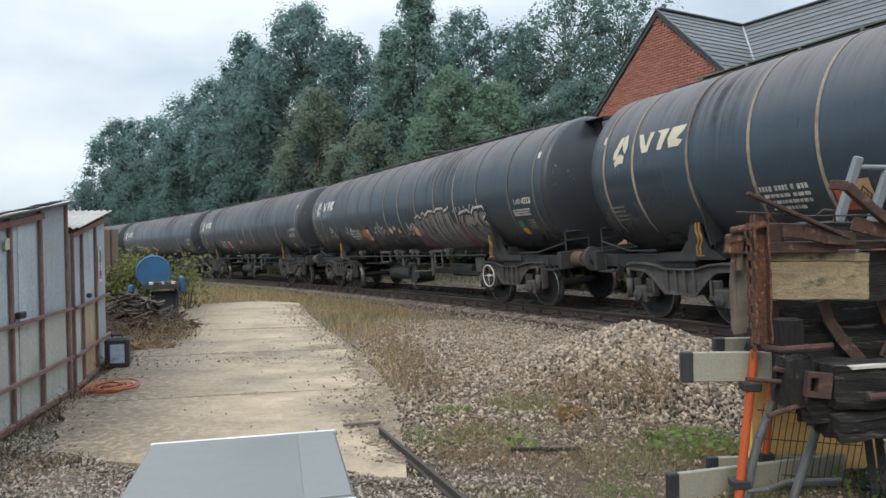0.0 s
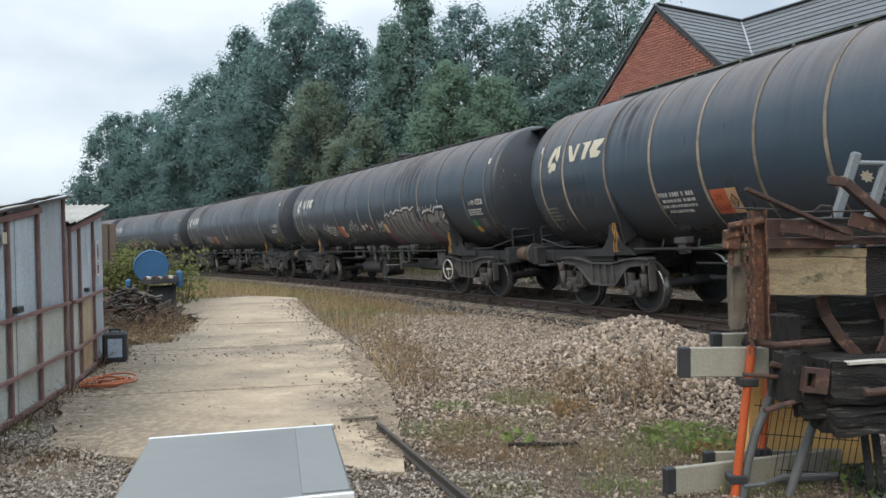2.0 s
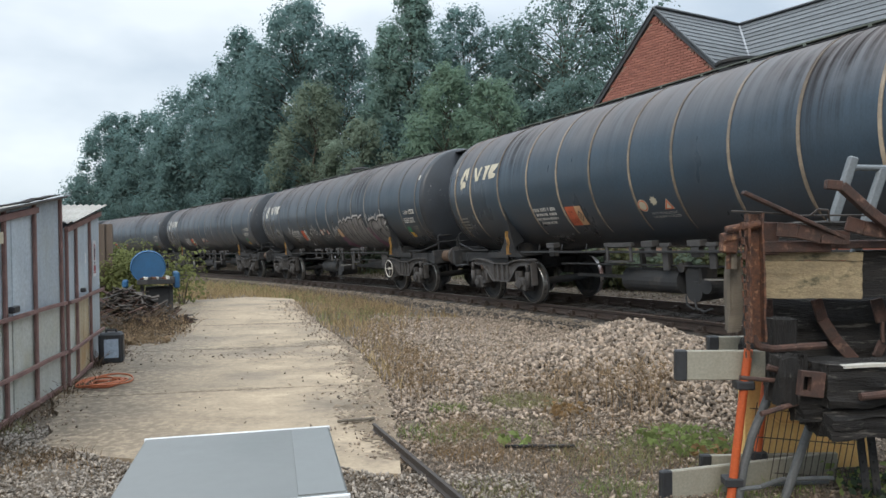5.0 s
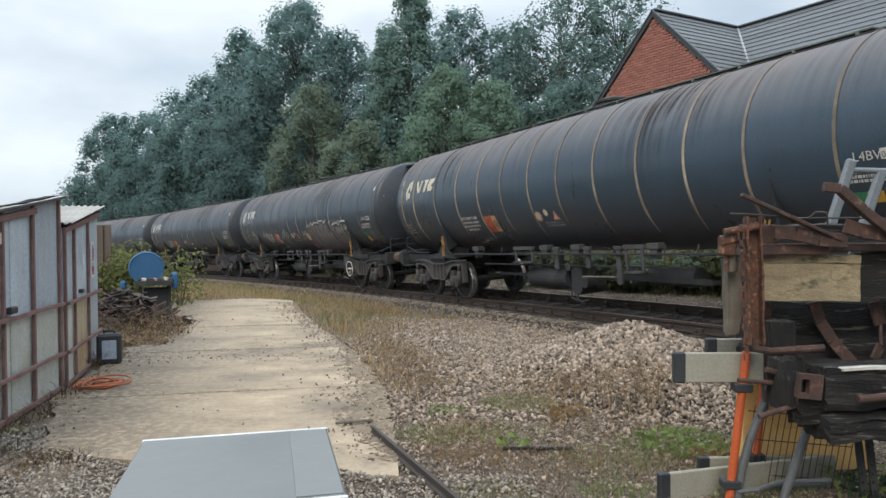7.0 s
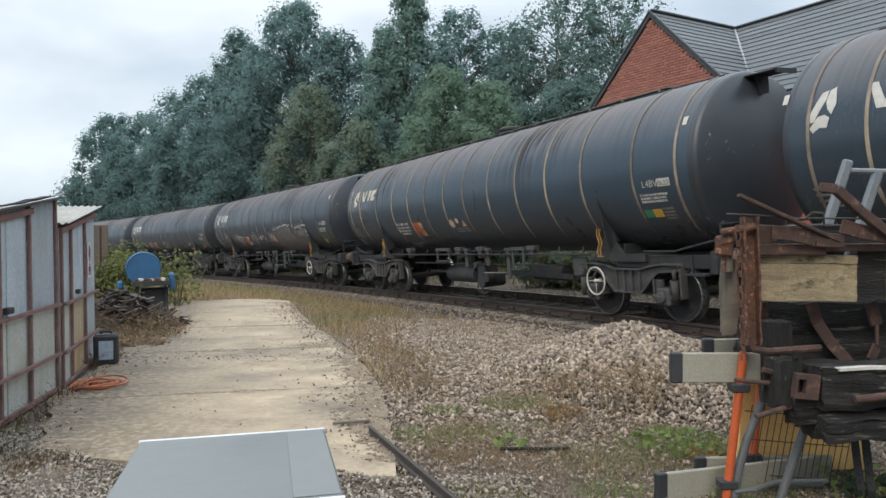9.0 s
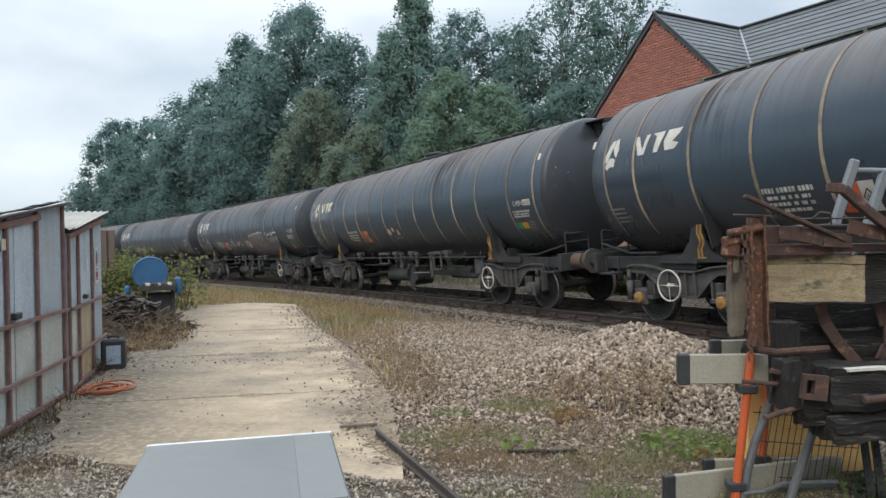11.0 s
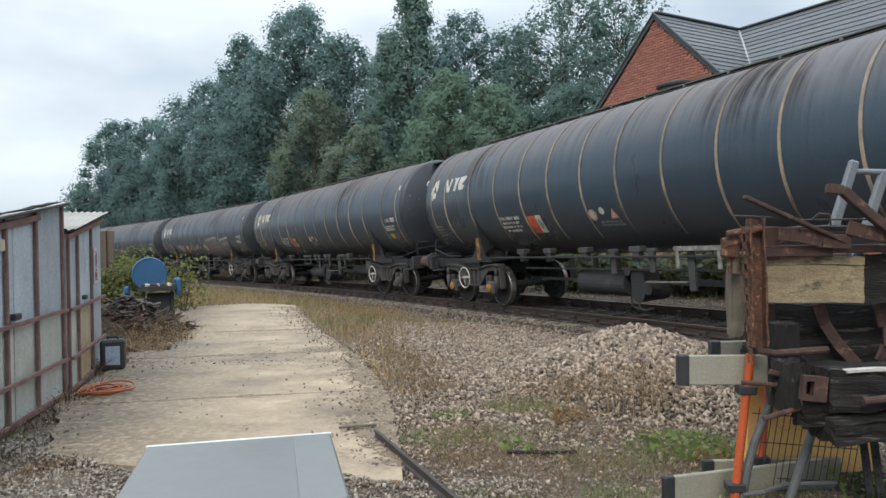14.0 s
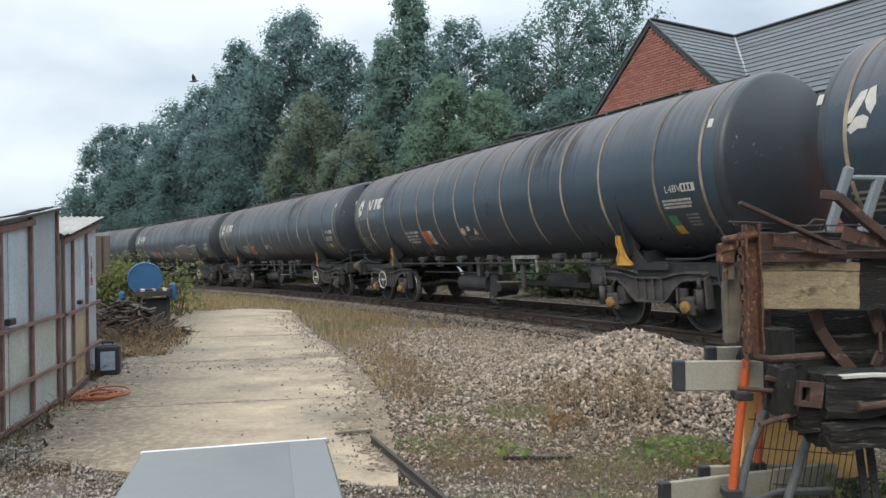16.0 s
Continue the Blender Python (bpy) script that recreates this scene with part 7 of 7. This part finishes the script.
def gravel():
    # loose crushed stone over the yard
    x, y = inside_yard(112000, -1.5, 7.5, 3.6, 16.5)
    lat, lev = nearest_track(x, y)
    off = right_of_road(x, y)
    patch = np.array([noise.noise((a * 0.55, b * 0.55, 2)) for a, b in zip(x, y)])
    grassy = np.clip((y - 9) / 6, 0, 1) * np.clip((1.9 - off) / 1.0, 0, 1)
    near = np.clip((y - 4.3) / 1.6, 0.42, 1)
    keep = (off > -0.05) & (lat > 1.5) & (rng.random(len(x)) < np.clip(0.95 + 0.7 * patch, 0.25, 1) * (1 - 0.8 * grassy) * near)
    x, y, lat, lev = x[keep], y[keep], lat[keep], lev[keep]
    size = (0.011 + 0.024 * rng.random(len(x)) ** 1.8) * np.clip(0.62 + 0.38 * (y - 5.0) / 2.5, 0.6, 1.0)
    z = np.maximum(ground_z(x, y) - 0.012, lev - 0.19 - lat * CANT - np.clip(lat - 1.42, 0, 1) * 0.56) + size * 0.25
    me = stones_mesh("gravel", np.stack([x, y, z], 1), size, M["limestone"])
    tagged(new("gravel", me), "loose pale crushed limestone spread over the yard", "gravel", kind="stuff")
    # the strip beside the track: smaller and browner
    s = rng.uniform(-10, 34, 16000)
    lat = 1.1 + 0.75 * rng.random(len(s)) ** 1.4
    h = np.interp(s, _s, _h)
    x, y = np.interp(s, _s, _x) - np.cos(h) * lat, np.interp(s, _s, _y) - np.sin(h) * lat
    size = 0.014 + 0.018 * rng.random(len(s))
    z = rail_level(s) - 0.19 - lat * CANT - np.clip(lat - 1.42, 0, 1) * 0.56 + size * 0.3
    z = np.maximum(z, ground_z(x, y) - 0.01)
    me = stones_mesh("track_ballast", np.stack([x, y, z], 1), size, M["ballast"])
    tagged(new("track_ballast", me), "brown oily ballast along the track", "ballast", kind="stuff")
    s = rng.uniform(-6, 26, 13000)
    lat = -1.1 - 3.0 * rng.random(len(s))
    mid = rng.random(len(s)) < 0.35
    lat = np.where(mid, rng.uniform(-0.66, 0.66, len(s)), lat)
    h = np.interp(s, _s, _h)
    x, y = np.interp(s, _s, _x) - np.cos(h) * lat, np.interp(s, _s, _y) - np.sin(h) * lat
    size = 0.014 + 0.018 * rng.random(len(s))
    z = rail_level(s) - 0.185 - lat * CANT - np.clip(-lat - 1.55, 0, 1) * 0.30 + size * 0.3
    z = np.where(lat < -1.6, np.maximum(z, ground_z(x, y) - 0.02), z)
    p = np.stack([x, y, z], 1)
    tagged(new("track_ballast", stones_mesh("far_ballast", p[~mid], size[~mid], M["limestone"])), "grey ballast beyond the rails", "ballast", kind="stuff")
    # stones between the rails hold the train's shade in their colour
    tagged(new("track_ballast", stones_mesh("train_shade_ballast", p[mid], size[mid], M["darkened"])), "ballast between the rails, coloured dark for the train's shade", "ballast", kind="stuff")
    # the heap
    x, y = inside_yard(112000, 0.5, 5.6, 5.4, 12.2)
    h = pile_height(x, y)
    lat, lev = nearest_track(x, y)
    keep = (h > 0.004) & (lat > 1.7)
    x, y, h = x[keep], y[keep], h[keep]
    keep = rng.random(len(x)) < 0.25 + 0.17 * np.clip(h / 0.3, 0, 1)
    x, y, h = x[keep], y[keep], h[keep]
    size = (0.015 + 0.025 * rng.random(len(x)) ** 1.8) * (0.66 + 0.38 * np.clip(h / 0.25, 0, 1))
    z = ground_z(x, y) + h + size * (0.1 + 0.9 * rng.random(len(x))) - 0.035
    me = stones_mesh("stone_heap", np.stack([x, y, z], 1), size, M["limestone"], LUMPS)
    heap = new("stone_heap", me)
    tagged(heap, "heap of pale broken limestone beside the track", "stone heap", kind="stuff")
    # a core below the stones, coloured dark as shade in the gaps
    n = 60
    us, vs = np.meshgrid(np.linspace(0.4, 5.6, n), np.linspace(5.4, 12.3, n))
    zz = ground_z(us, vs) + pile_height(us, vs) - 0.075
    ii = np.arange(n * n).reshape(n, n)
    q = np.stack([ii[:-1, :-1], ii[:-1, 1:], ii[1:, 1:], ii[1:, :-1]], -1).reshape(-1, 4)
    core = new("heap_core", raw_mesh("heap_core", np.stack([us, vs, zz], -1).reshape(-1, 3), q, M["heap_gap_shade"]))
    core.parent = heap
    # small chips between the larger stones
    x, y = inside_yard(42000, -0.6, 3.6, 3.7, 8.2)
    keep = (right_of_road(x, y) > -0.03) & (pile_height(x, y) < 0.08) & (rng.random(len(x)) < np.clip((8.6 - y) / 3.0, 0.2, 1))
    x, y = x[keep], y[keep]
    size = 0.004 + 0.007 * rng.random(len(x)) ** 1.5
    me = stones_mesh("stone_chips", np.stack([x, y, ground_z(x, y) - 0.022 + size * 0.4 + 0.012 * rng.random(len(x))], 1), size, M["limestone"], CHIPS)
    tagged(new("gravel", me), "small stone chips and grit between the stones", "gravel", kind="stuff")
    # grit on the road and stones by the near edge
    x, y = inside_yard(44000, -4.5, 0.3, 5.1, 18)
    l = np.interp(y, [5.2, 5.6, 7.1, 9.6, 13.9, 18.4], [-2.9, -3.3, -3.95, -4.45, -5.6, -6.85])
    off = right_of_road(x, y)
    band = np.exp(-((y + 0.19 * -1 * (x + 2.3) - 7.0) / 0.35) ** 2) * 0.5 * np.clip((x + 1.6) / 1.2, 0, 1) + np.exp(-(off / 0.35) ** 2) * 0.9 + np.exp(-((x - l) / 0.25) ** 2) * 0.35 + np.exp(-((y - 9.6) / 0.25) ** 2) * 0.25 + 0.012
    keep = (off < 0.1) & (x > l - 0.1) & (rng.random(len(x)) < band)
    x, y = x[keep], y[keep]
    size = 0.004 + 0.017 * rng.random(len(x)) ** 2.4
    me = stones_mesh("road_grit", np.stack([x, y, ground_z(x, y) + 0.014 + size * 0.4], 1), size, M["limestone"])
    tagged(new("road_grit", me), "scattered stone chips on the concrete", "grit", kind="stuff")
    x, y = inside_yard(30000, -4.2, 0.6, 3.2, 6.2)
    edge = road_front(x) - 0.03 + np.array([0.12 * noise.noise((a * 2, 3, 1)) for a in x])
    keep = (y < edge) | (x < np.interp(y, [3, 5.2, 5.6, 7.1], [-2.9, -2.95, -3.35, -3.95]) + 0.15)
    keep &= x > np.interp(y, [3, 4.3, 7.66], [-3.3, -3.45, -4.05])
    x, y = x[keep], y[keep]
    size = 0.006 + 0.014 * rng.random(len(x)) ** 1.8
    me = stones_mesh("near_gravel", np.stack([x, y, ground_z(x, y) - 0.012 + size * 0.3 + 0.03 * np.exp(-((y - edge[keep]) / 0.15) ** 2)], 1), size, M["grey_gravel"])
    tagged(new("gravel", me), "grey crushed stone before the concrete", "gravel", kind="stuff")


# dark tone that paints the shade between the heap's stones
M["heap_gap_shade"] = mat("gap_shade", (0.10, 0.085, 0.072), 0.95, scale=4, fine=60, bump=0.8, dist=0.02)


def spilled_dirt():
    """Brown grit and soil washed over the road's edges, a thin crust with a ragged outline."""
    step = 0.03
    dith = random.Random(8)
    vs, fs = [], []
    for a in np.arange(-4.6, 0.2, step):
        for b in np.arange(5.1, 11.5, step):
            off = float(right_of_road(a, b))
            left = a - float(np.interp(b, [5.2, 5.6, 7.1, 9.6, 13.9, 18.4], [-2.9, -3.3, -3.95, -4.45, -5.6, -6.85]))
            n = noise.noise((a * 1.6, b * 1.1, 4)) + 0.6 * noise.noise((a * 6, b * 5, 8))
            edge = 0.95 - abs(off) / float(np.interp(b, [5.0, 7.0, 9.0, 11.0], [0.35, 0.52, 0.45, 0.10]))
            if off < -0.02 and left > -0.05 and edge + 0.7 * n + 0.55 * (dith.random() - 0.5) > 0.45:
                k = len(vs)
                z = 0.0195
                for da, db in ((0, 0), (step, 0), (step, step), (0, step)):
                    vs.append((a + da, b + db, z))
                fs.append((k, k + 1, k + 2, k + 3))
    vs = np.array(vs)
    vs[:, 2] += ground_z(vs[:, 0], vs[:, 1])
    me = raw_mesh("spilled_dirt", vs, np.array(fs), M["dirt"])
    tagged(new("spilled_dirt", me), "brown soil washed over the edges of the concrete", "dirt", kind="stuff")


M["dirt"] = mat("spilled_soil", (0.235, 0.182, 0.125), 0.95, dark=(0.145, 0.110, 0.075), scale=3, amount=0.9, fine=90, bump=0.6, dist=0.008)


def grass():
    # dry grass beside and beyond the road
    x, y = inside_yard(90000, -16, 1.2, 7.5, 34)
    off = right_of_road(x, y)
    lat, lev = nearest_track(x, y)
    patch = np.array([noise.noise((a * 0.7, b * 0.7, 6)) for a, b in zip(x, y)])
    wide = np.interp(y, [7.5, 9, 12, 15, 20], [0.25, 0.55, 1.3, 2.4, 9])
    on_road = (off < 0) & (y < 20.3 + 0.6 * (x + 2.3)) & (x > np.interp(y, [9.6, 13.9, 18.4, 19.6], [-4.45, -5.6, -6.85, -7.1]))
    soft = np.where(off > 0, np.clip((wide - off) / (0.5 * wide), 0, 1), 1.0)
    left = (off < 0) & ~on_road & (y < 17) & (x < -7.5)
    keep = ~on_road & (lat > 1.9) & (rng.random(len(x)) < soft * np.clip(0.58 + patch, 0.04, 1)) & ((off > 0) | (y > 17) | left)
    keep &= (x > -7.2) | (y > 15)
    x, y = x[keep], y[keep]
    green = np.array([noise.noise((a * 0.4, b * 0.4, 12)) for a, b in zip(x, y)]) + 0.25 * (rng.random(len(x)) - 0.5)
    for name, sel, m, lab in (("dry_grass", green < 0.10, M["dry_grass"], "dry straw-coloured grass beside the road"), ("grass", green >= 0.10, M["green_grass"], "thin green grass among the dry stems")):
        hh = (0.05 + 0.20 * rng.random(sel.sum()) ** 2.2) * (0.8 + 0.02 * y[sel])
        z = ground_z(x[sel], y[sel]) - 0.03
        me = blades_mesh(name, np.stack([x[sel], y[sel], z], 1), hh, 0.004 + 0.0003 * y[sel].mean(), 0.9, m)
        tagged(new(name, me), lab, "grass", kind="stuff")
    s = rng.uniform(-14, 36, 13000)
    lat = -3.2 - 3.5 * rng.random(len(s)) ** 0.8
    h = np.interp(s, _s, _h)
    x, y = np.interp(s, _s, _x) - np.cos(h) * lat, np.interp(s, _s, _y) - np.sin(h) * lat
    me = blades_mesh("bank_grass", np.stack([x, y, ground_z(x, y) - 0.03], 1), 0.10 + 0.25 * rng.random(len(s)), 0.010, 0.8, M["bank_green"])
    tagged(new("bank_grass", me), "rough green grass on the bank behind the line", "grass", kind="stuff")
    # brown seeding stems
    x, y, h = [], [], []
    for cx, cy, rad, n, top in ((-0.35, 7.9, 0.3, 240, 0.42), (-0.55, 9.0, 0.35, 260, 0.38), (-0.2, 7.1, 0.3, 130, 0.3), (1.75, 6.6, 0.35, 240, 0.62), (1.25, 6.9, 0.35, 150, 0.45), (2.1, 6.9, 0.3, 160, 0.55), (0.9, 7.6, 0.5, 120, 0.3),
                               (-0.9, 10.6, 0.5, 260, 0.4), (0.2, 12.2, 0.8, 200, 0.35), (-1.3, 13.0, 0.9, 500, 0.45), (-2.3, 16.0, 1.2, 600, 0.5), (1.0, 5.9, 0.25, 90, 0.35), (-4.6, 11.3, 0.5, 300, 0.3), (-5.0, 12.3, 0.5, 300, 0.35)):
        n = int(n * 0.26)
        a, r = rng.random(n) * 2 * math.pi, rad * np.sqrt(rng.random(n))
        x.append(cx + np.cos(a) * r)
        y.append(cy + np.sin(a) * r)
        h.append(top * (0.4 + 0.6 * rng.random(n)))
    x, y, h = np.concatenate(x), np.concatenate(y), np.concatenate(h)
    me = blades_mesh("dead_stems", np.stack([x, y, ground_z(x, y) - 0.03], 1), h, 0.0032, 0.45, M["weed_brown"])
    tagged(new("dead_stems", me), "brown dead weed stems among the stones", "weeds", kind="stuff")
    top = np.repeat(np.stack([x, y, ground_z(x, y) - 0.03 + h * 0.8], 1), 5, 0)
    me = leaf_mesh("seed_heads", top, np.full(len(top), 0.045), len(top), 0.022, M["weed_brown"])
    tagged(new("seed_heads", me), "brown seed heads on the dead stems", "weeds", kind="stuff")


def dead_brush():
    """Brown twigs and dead stems heaped by the scrap and along the shed's foot."""
    rows = ((-5.8, 12.4, 1.0, 0.4, 160, 0.34), (-5.0, 11.9, 0.75, 0.45, 220, 0.30), (-5.9, 12.5, 0.9, 0.5, 200, 0.45), (-5.2, 12.9, 0.6, 0.4, 120, 0.45), (-4.75, 11.1, 0.4, 0.35, 100, 0.2), (-3.95, 7.6, 0.12, 0.5, 110, 0.2), (-3.75, 6.4, 0.10, 0.6, 120, 0.16), (-3.45, 5.2, 0.2, 0.4, 70, 0.16), (-4.4, 9.3, 0.15, 0.5, 160, 0.22), (-2.9, 5.25, 0.35, 0.15, 120, 0.10))
    x, y, h = [], [], []
    for cx, cy, rx, ry, n, top in rows:
        a, r = rng.random(n) * 2 * math.pi, np.sqrt(rng.random(n))
        x.append(cx + np.cos(a) * r * rx)
        y.append(cy + np.sin(a) * r * ry)
        h.append(top * (0.3 + 0.7 * rng.random(n)))
    x, y, h = np.concatenate(x), np.concatenate(y), np.concatenate(h)
    me = blades_mesh("dead_brush", np.stack([x, y, ground_z(x, y) - 0.02], 1), h, 0.004, 1.2, M["twig"])
    tagged(new("dead_brush", me), "tangled dead brown twigs and stems by the sheds", "dead brush", kind="stuff")
    n = 1300
    k = rng.integers(0, 640, n)
    p = np.stack([x[k] + rng.normal(size=n) * 0.06, y[k] + rng.normal(size=n) * 0.06, ground_z(x[k], y[k]) + 0.03 + 0.5 * h[k] * rng.random(n)], 1)
    me = leaf_mesh("dead_leaves", p, np.full(n, 0.03), n, 0.035, M["twig"])
    tagged(new("dead_leaves", me), "withered brown leaves caught in the twigs", "dead leaves", kind="stuff")


M["twig"] = leafy("dead_twig", (0.16, 0.115, 0.078), 0.55)


def weed_patches():
    # dark leaves near x 2.9 stand in for shade under the timber frame
    rows = [(-0.03, 5.85, 0.30, "weed_green", "g", 280), (0.1, 6.15, 0.25, "weed_brown", "g", 160), (0.74, 6.9, 0.30, "green_grass", "g", 700), (1.1, 6.45, 0.16, "weed_red", "l", 70), (2.85, 4.35, 0.34, "hedge", "l", 150), (3.05, 4.1, 0.3, "hedge", "l", 160), (2.72, 4.62, 0.2, "weed_green", "l", 60), (1.95, 5.5, 0.34, "weed_green", "l", 230), (1.9, 5.6, 0.42, "weed_green", "g", 420),
            (1.1, 4.55, 0.20, "weed_green", "g", 160), (0.18, 5.25, 0.2, "weed_red", "g", 90), (0.02, 6.65, 0.14, "weed_green", "g", 160), (1.45, 5.0, 0.35, "weed_brown", "g", 160),
            (0.55, 5.6, 0.16, "weed_green", "l", 40), (0.3, 4.5, 0.22, "green_grass", "g", 160), (0.1, 5.5, 0.3, "weed_brown", "g", 320), (0.75, 5.15, 0.35, "weed_brown", "g", 320), (2.05, 5.05, 0.22, "weed_red", "l", 60), (1.7, 5.2, 0.35, "green_grass", "g", 220), (2.7, 4.2, 0.28, "weed_green", "l", 60), (2.55, 4.2, 0.3, "weed_brown", "g", 90),
            (2.55, 3.95, 0.22, "leaf_olive_hazed", "l", 55), (0.2, 5.95, 0.25, "weed_brown", "g", 240), (-3.25, 5.15, 0.3, "weed_brown", "g", 260), (-2.75, 5.05, 0.28, "weed_red", "g", 60), (-3.95, 7.2, 0.2, "weed_brown", "g", 90),
            (-3.75, 6.0, 0.18, "green_grass", "g", 120), (-5.0, 12.0, 0.6, "weed_brown", "g", 700), (-4.7, 10.9, 0.4, "weed_brown", "l", 500), (-5.2, 12.9, 0.5, "green_grass", "g", 300), (-6.4, 12.4, 0.6, "leaf_olive_hazed", "l", 700), (-5.1, 13.6, 0.4, "weed_brown", "g", 400),
            (0.8, 4.3, 0.4, "weed_brown", "g", 120), (0.95, 7.3, 0.45, "weed_brown", "g", 320), (0.25, 9.3, 0.4, "weed_brown", "g", 260), (0.9, 10.6, 0.6, "weed_red", "g", 260), (0.1, 8.1, 0.35, "weed_red", "g", 160), (1.55, 7.4, 0.35, "weed_brown", "g", 300), (0.6, 6.0, 0.25, "green_grass", "g", 130), (1.2, 5.2, 0.35, "green_grass", "g", 300), (2.0, 4.6, 0.3, "weed_green", "g", 260), (1.6, 5.95, 0.3, "weed_red", "g", 90)]
    for cx, cy, rad, m, kind, n in rows:
        n = int(n * 1.7) if kind == "g" else n
        a, r = rng.random(n) * 2 * math.pi, rad * np.sqrt(rng.random(n))
        x, y = cx + np.cos(a) * r * 1.3, cy + np.sin(a) * r
        z = ground_z(x, y) - 0.02 + (pile_height(x, y) if cy > 5.4 and cx > 0.5 else 0)
        if kind == "g":
            me = blades_mesh("weed", np.stack([x, y, z], 1), 0.02 + 0.075 * rng.random(n) ** 1.5, 0.0026, 1.3, M[m])
        else:
            me = leaf_mesh("weed", np.stack([x, y, z + 0.06], 1), np.full(n, 0.06), n, 0.05, M[m])
        tagged(new("weed", me), "low weeds growing through the stones" if m != "weed_red" else "reddening low weeds among the stones", "weeds", "weed patches", "stuff")


# ---- bird ----
BIRD = []


def crow():
    b = thing("bird", pose(-40, 60, 14), "dark crow flapping across the sky", "bird")
    bm = bmesh.new()
    lathe(bm, [(-0.34, 0.01), (-0.2, 0.05), (-0.16, 0.05), (0.0, 0.085), (0.12, 0.075), (0.18, 0.05), (0.22, 0.048), (0.27, 0.03), (0.33, 0.005)], 10, "X", True)
    part("body", bm, M["fascia"], b)
    for s in (1, -1):
        bm = bmesh.new()
        out = [(0.12, 0.0), (0.14, 0.2), (0.06, 0.46), (-0.02, 0.48), (-0.10, 0.3), (-0.12, 0.0)]
        vs = [bm.verts.new((x, s * y, 0.01)) for x, y in out]
        f = bm.faces.new(vs)
        g = bmesh.ops.extrude_face_region(bm, geom=[f])
        bmesh.ops.translate(bm, verts=[v for v in g["geom"] if isinstance(v, bmesh.types.BMVert)], vec=(0, 0, 0.012))
        BIRD.append((part("wing", bm, M["fascia"], b), s))
    BIRD.append((b, 0))


house()
sheds()
black_can()
hose_coil()
scrap_heap()
blue_drum()
steel_cabinet()
old_rail()
derelict_frame()
galvanised_rail()
barriers()
woods()
gravel()
spilled_dirt()
grass()
weed_patches()
dead_brush()
crow()


# ---- what moves ----
def run(t):
    """Metres that the train has gone at t seconds."""
    return 0.016 + 0.929505 * t + 0.0086465 * t ** 2 + 0.00615182 * t ** 3 - 0.000218146 * t ** 4


def motions():
    times = [k * 0.5 for k in range(33)]
    for w, middle in WAGONS:
        walk(w, [(t, track_frame(middle + run(t), PIVOTS / 2)) for t in times])
    inverse = {w: {t: track_frame(mid + run(t), PIVOTS / 2).inverted() for t in times} for w, mid in WAGONS}
    mids = dict(WAGONS)
    for bg, x in BOGIES:
        w = bg.parent
        walk(bg, [(t, inverse[w][t] @ track_frame(mids[w] + x + run(t), 0.9)) for t in times[::4]])
    fine = [k * 0.2 for k in range(81)]
    for ws, x in WHEELSETS:
        rows = []
        for t in fine:
            rows.append((t, Matrix.Translation((x, 0, WHEEL_R)) @ Matrix.Rotation(run(t) / WHEEL_R, 4, "Y")))
        walk(ws, rows)
    # the crow comes in from the left late on
    line = [(0, (-150, 60, 11)), (14.0, (-47.5, 60, 13.0)), (14.6, (-39.8, 60, 14.0)), (15.0, (-34.9, 60, 14.14)), (15.4, (-29.6, 60, 14.0)), (15.6, (-26.6, 60, 14.1)), (15.8, (-23.6, 60, 14.7)), (16.0, (-20.7, 60, 15.57))]
    line = [(t, EYE + (Vector(p) - EYE) * 0.82) for t, p in line]
    for ob, side in BIRD:
        if side == 0:
            walk(ob, [(t, pose(*p, 0, -8, 8)) for t, p in line])
        else:
            beats = [k * 0.1 for k in range(161)]
            walk(ob, [(t, pose(0.02, 0, 0.02, side * (16 + 40 * math.cos(2 * math.pi * 2.0 * t)))) for t in beats])


motions()
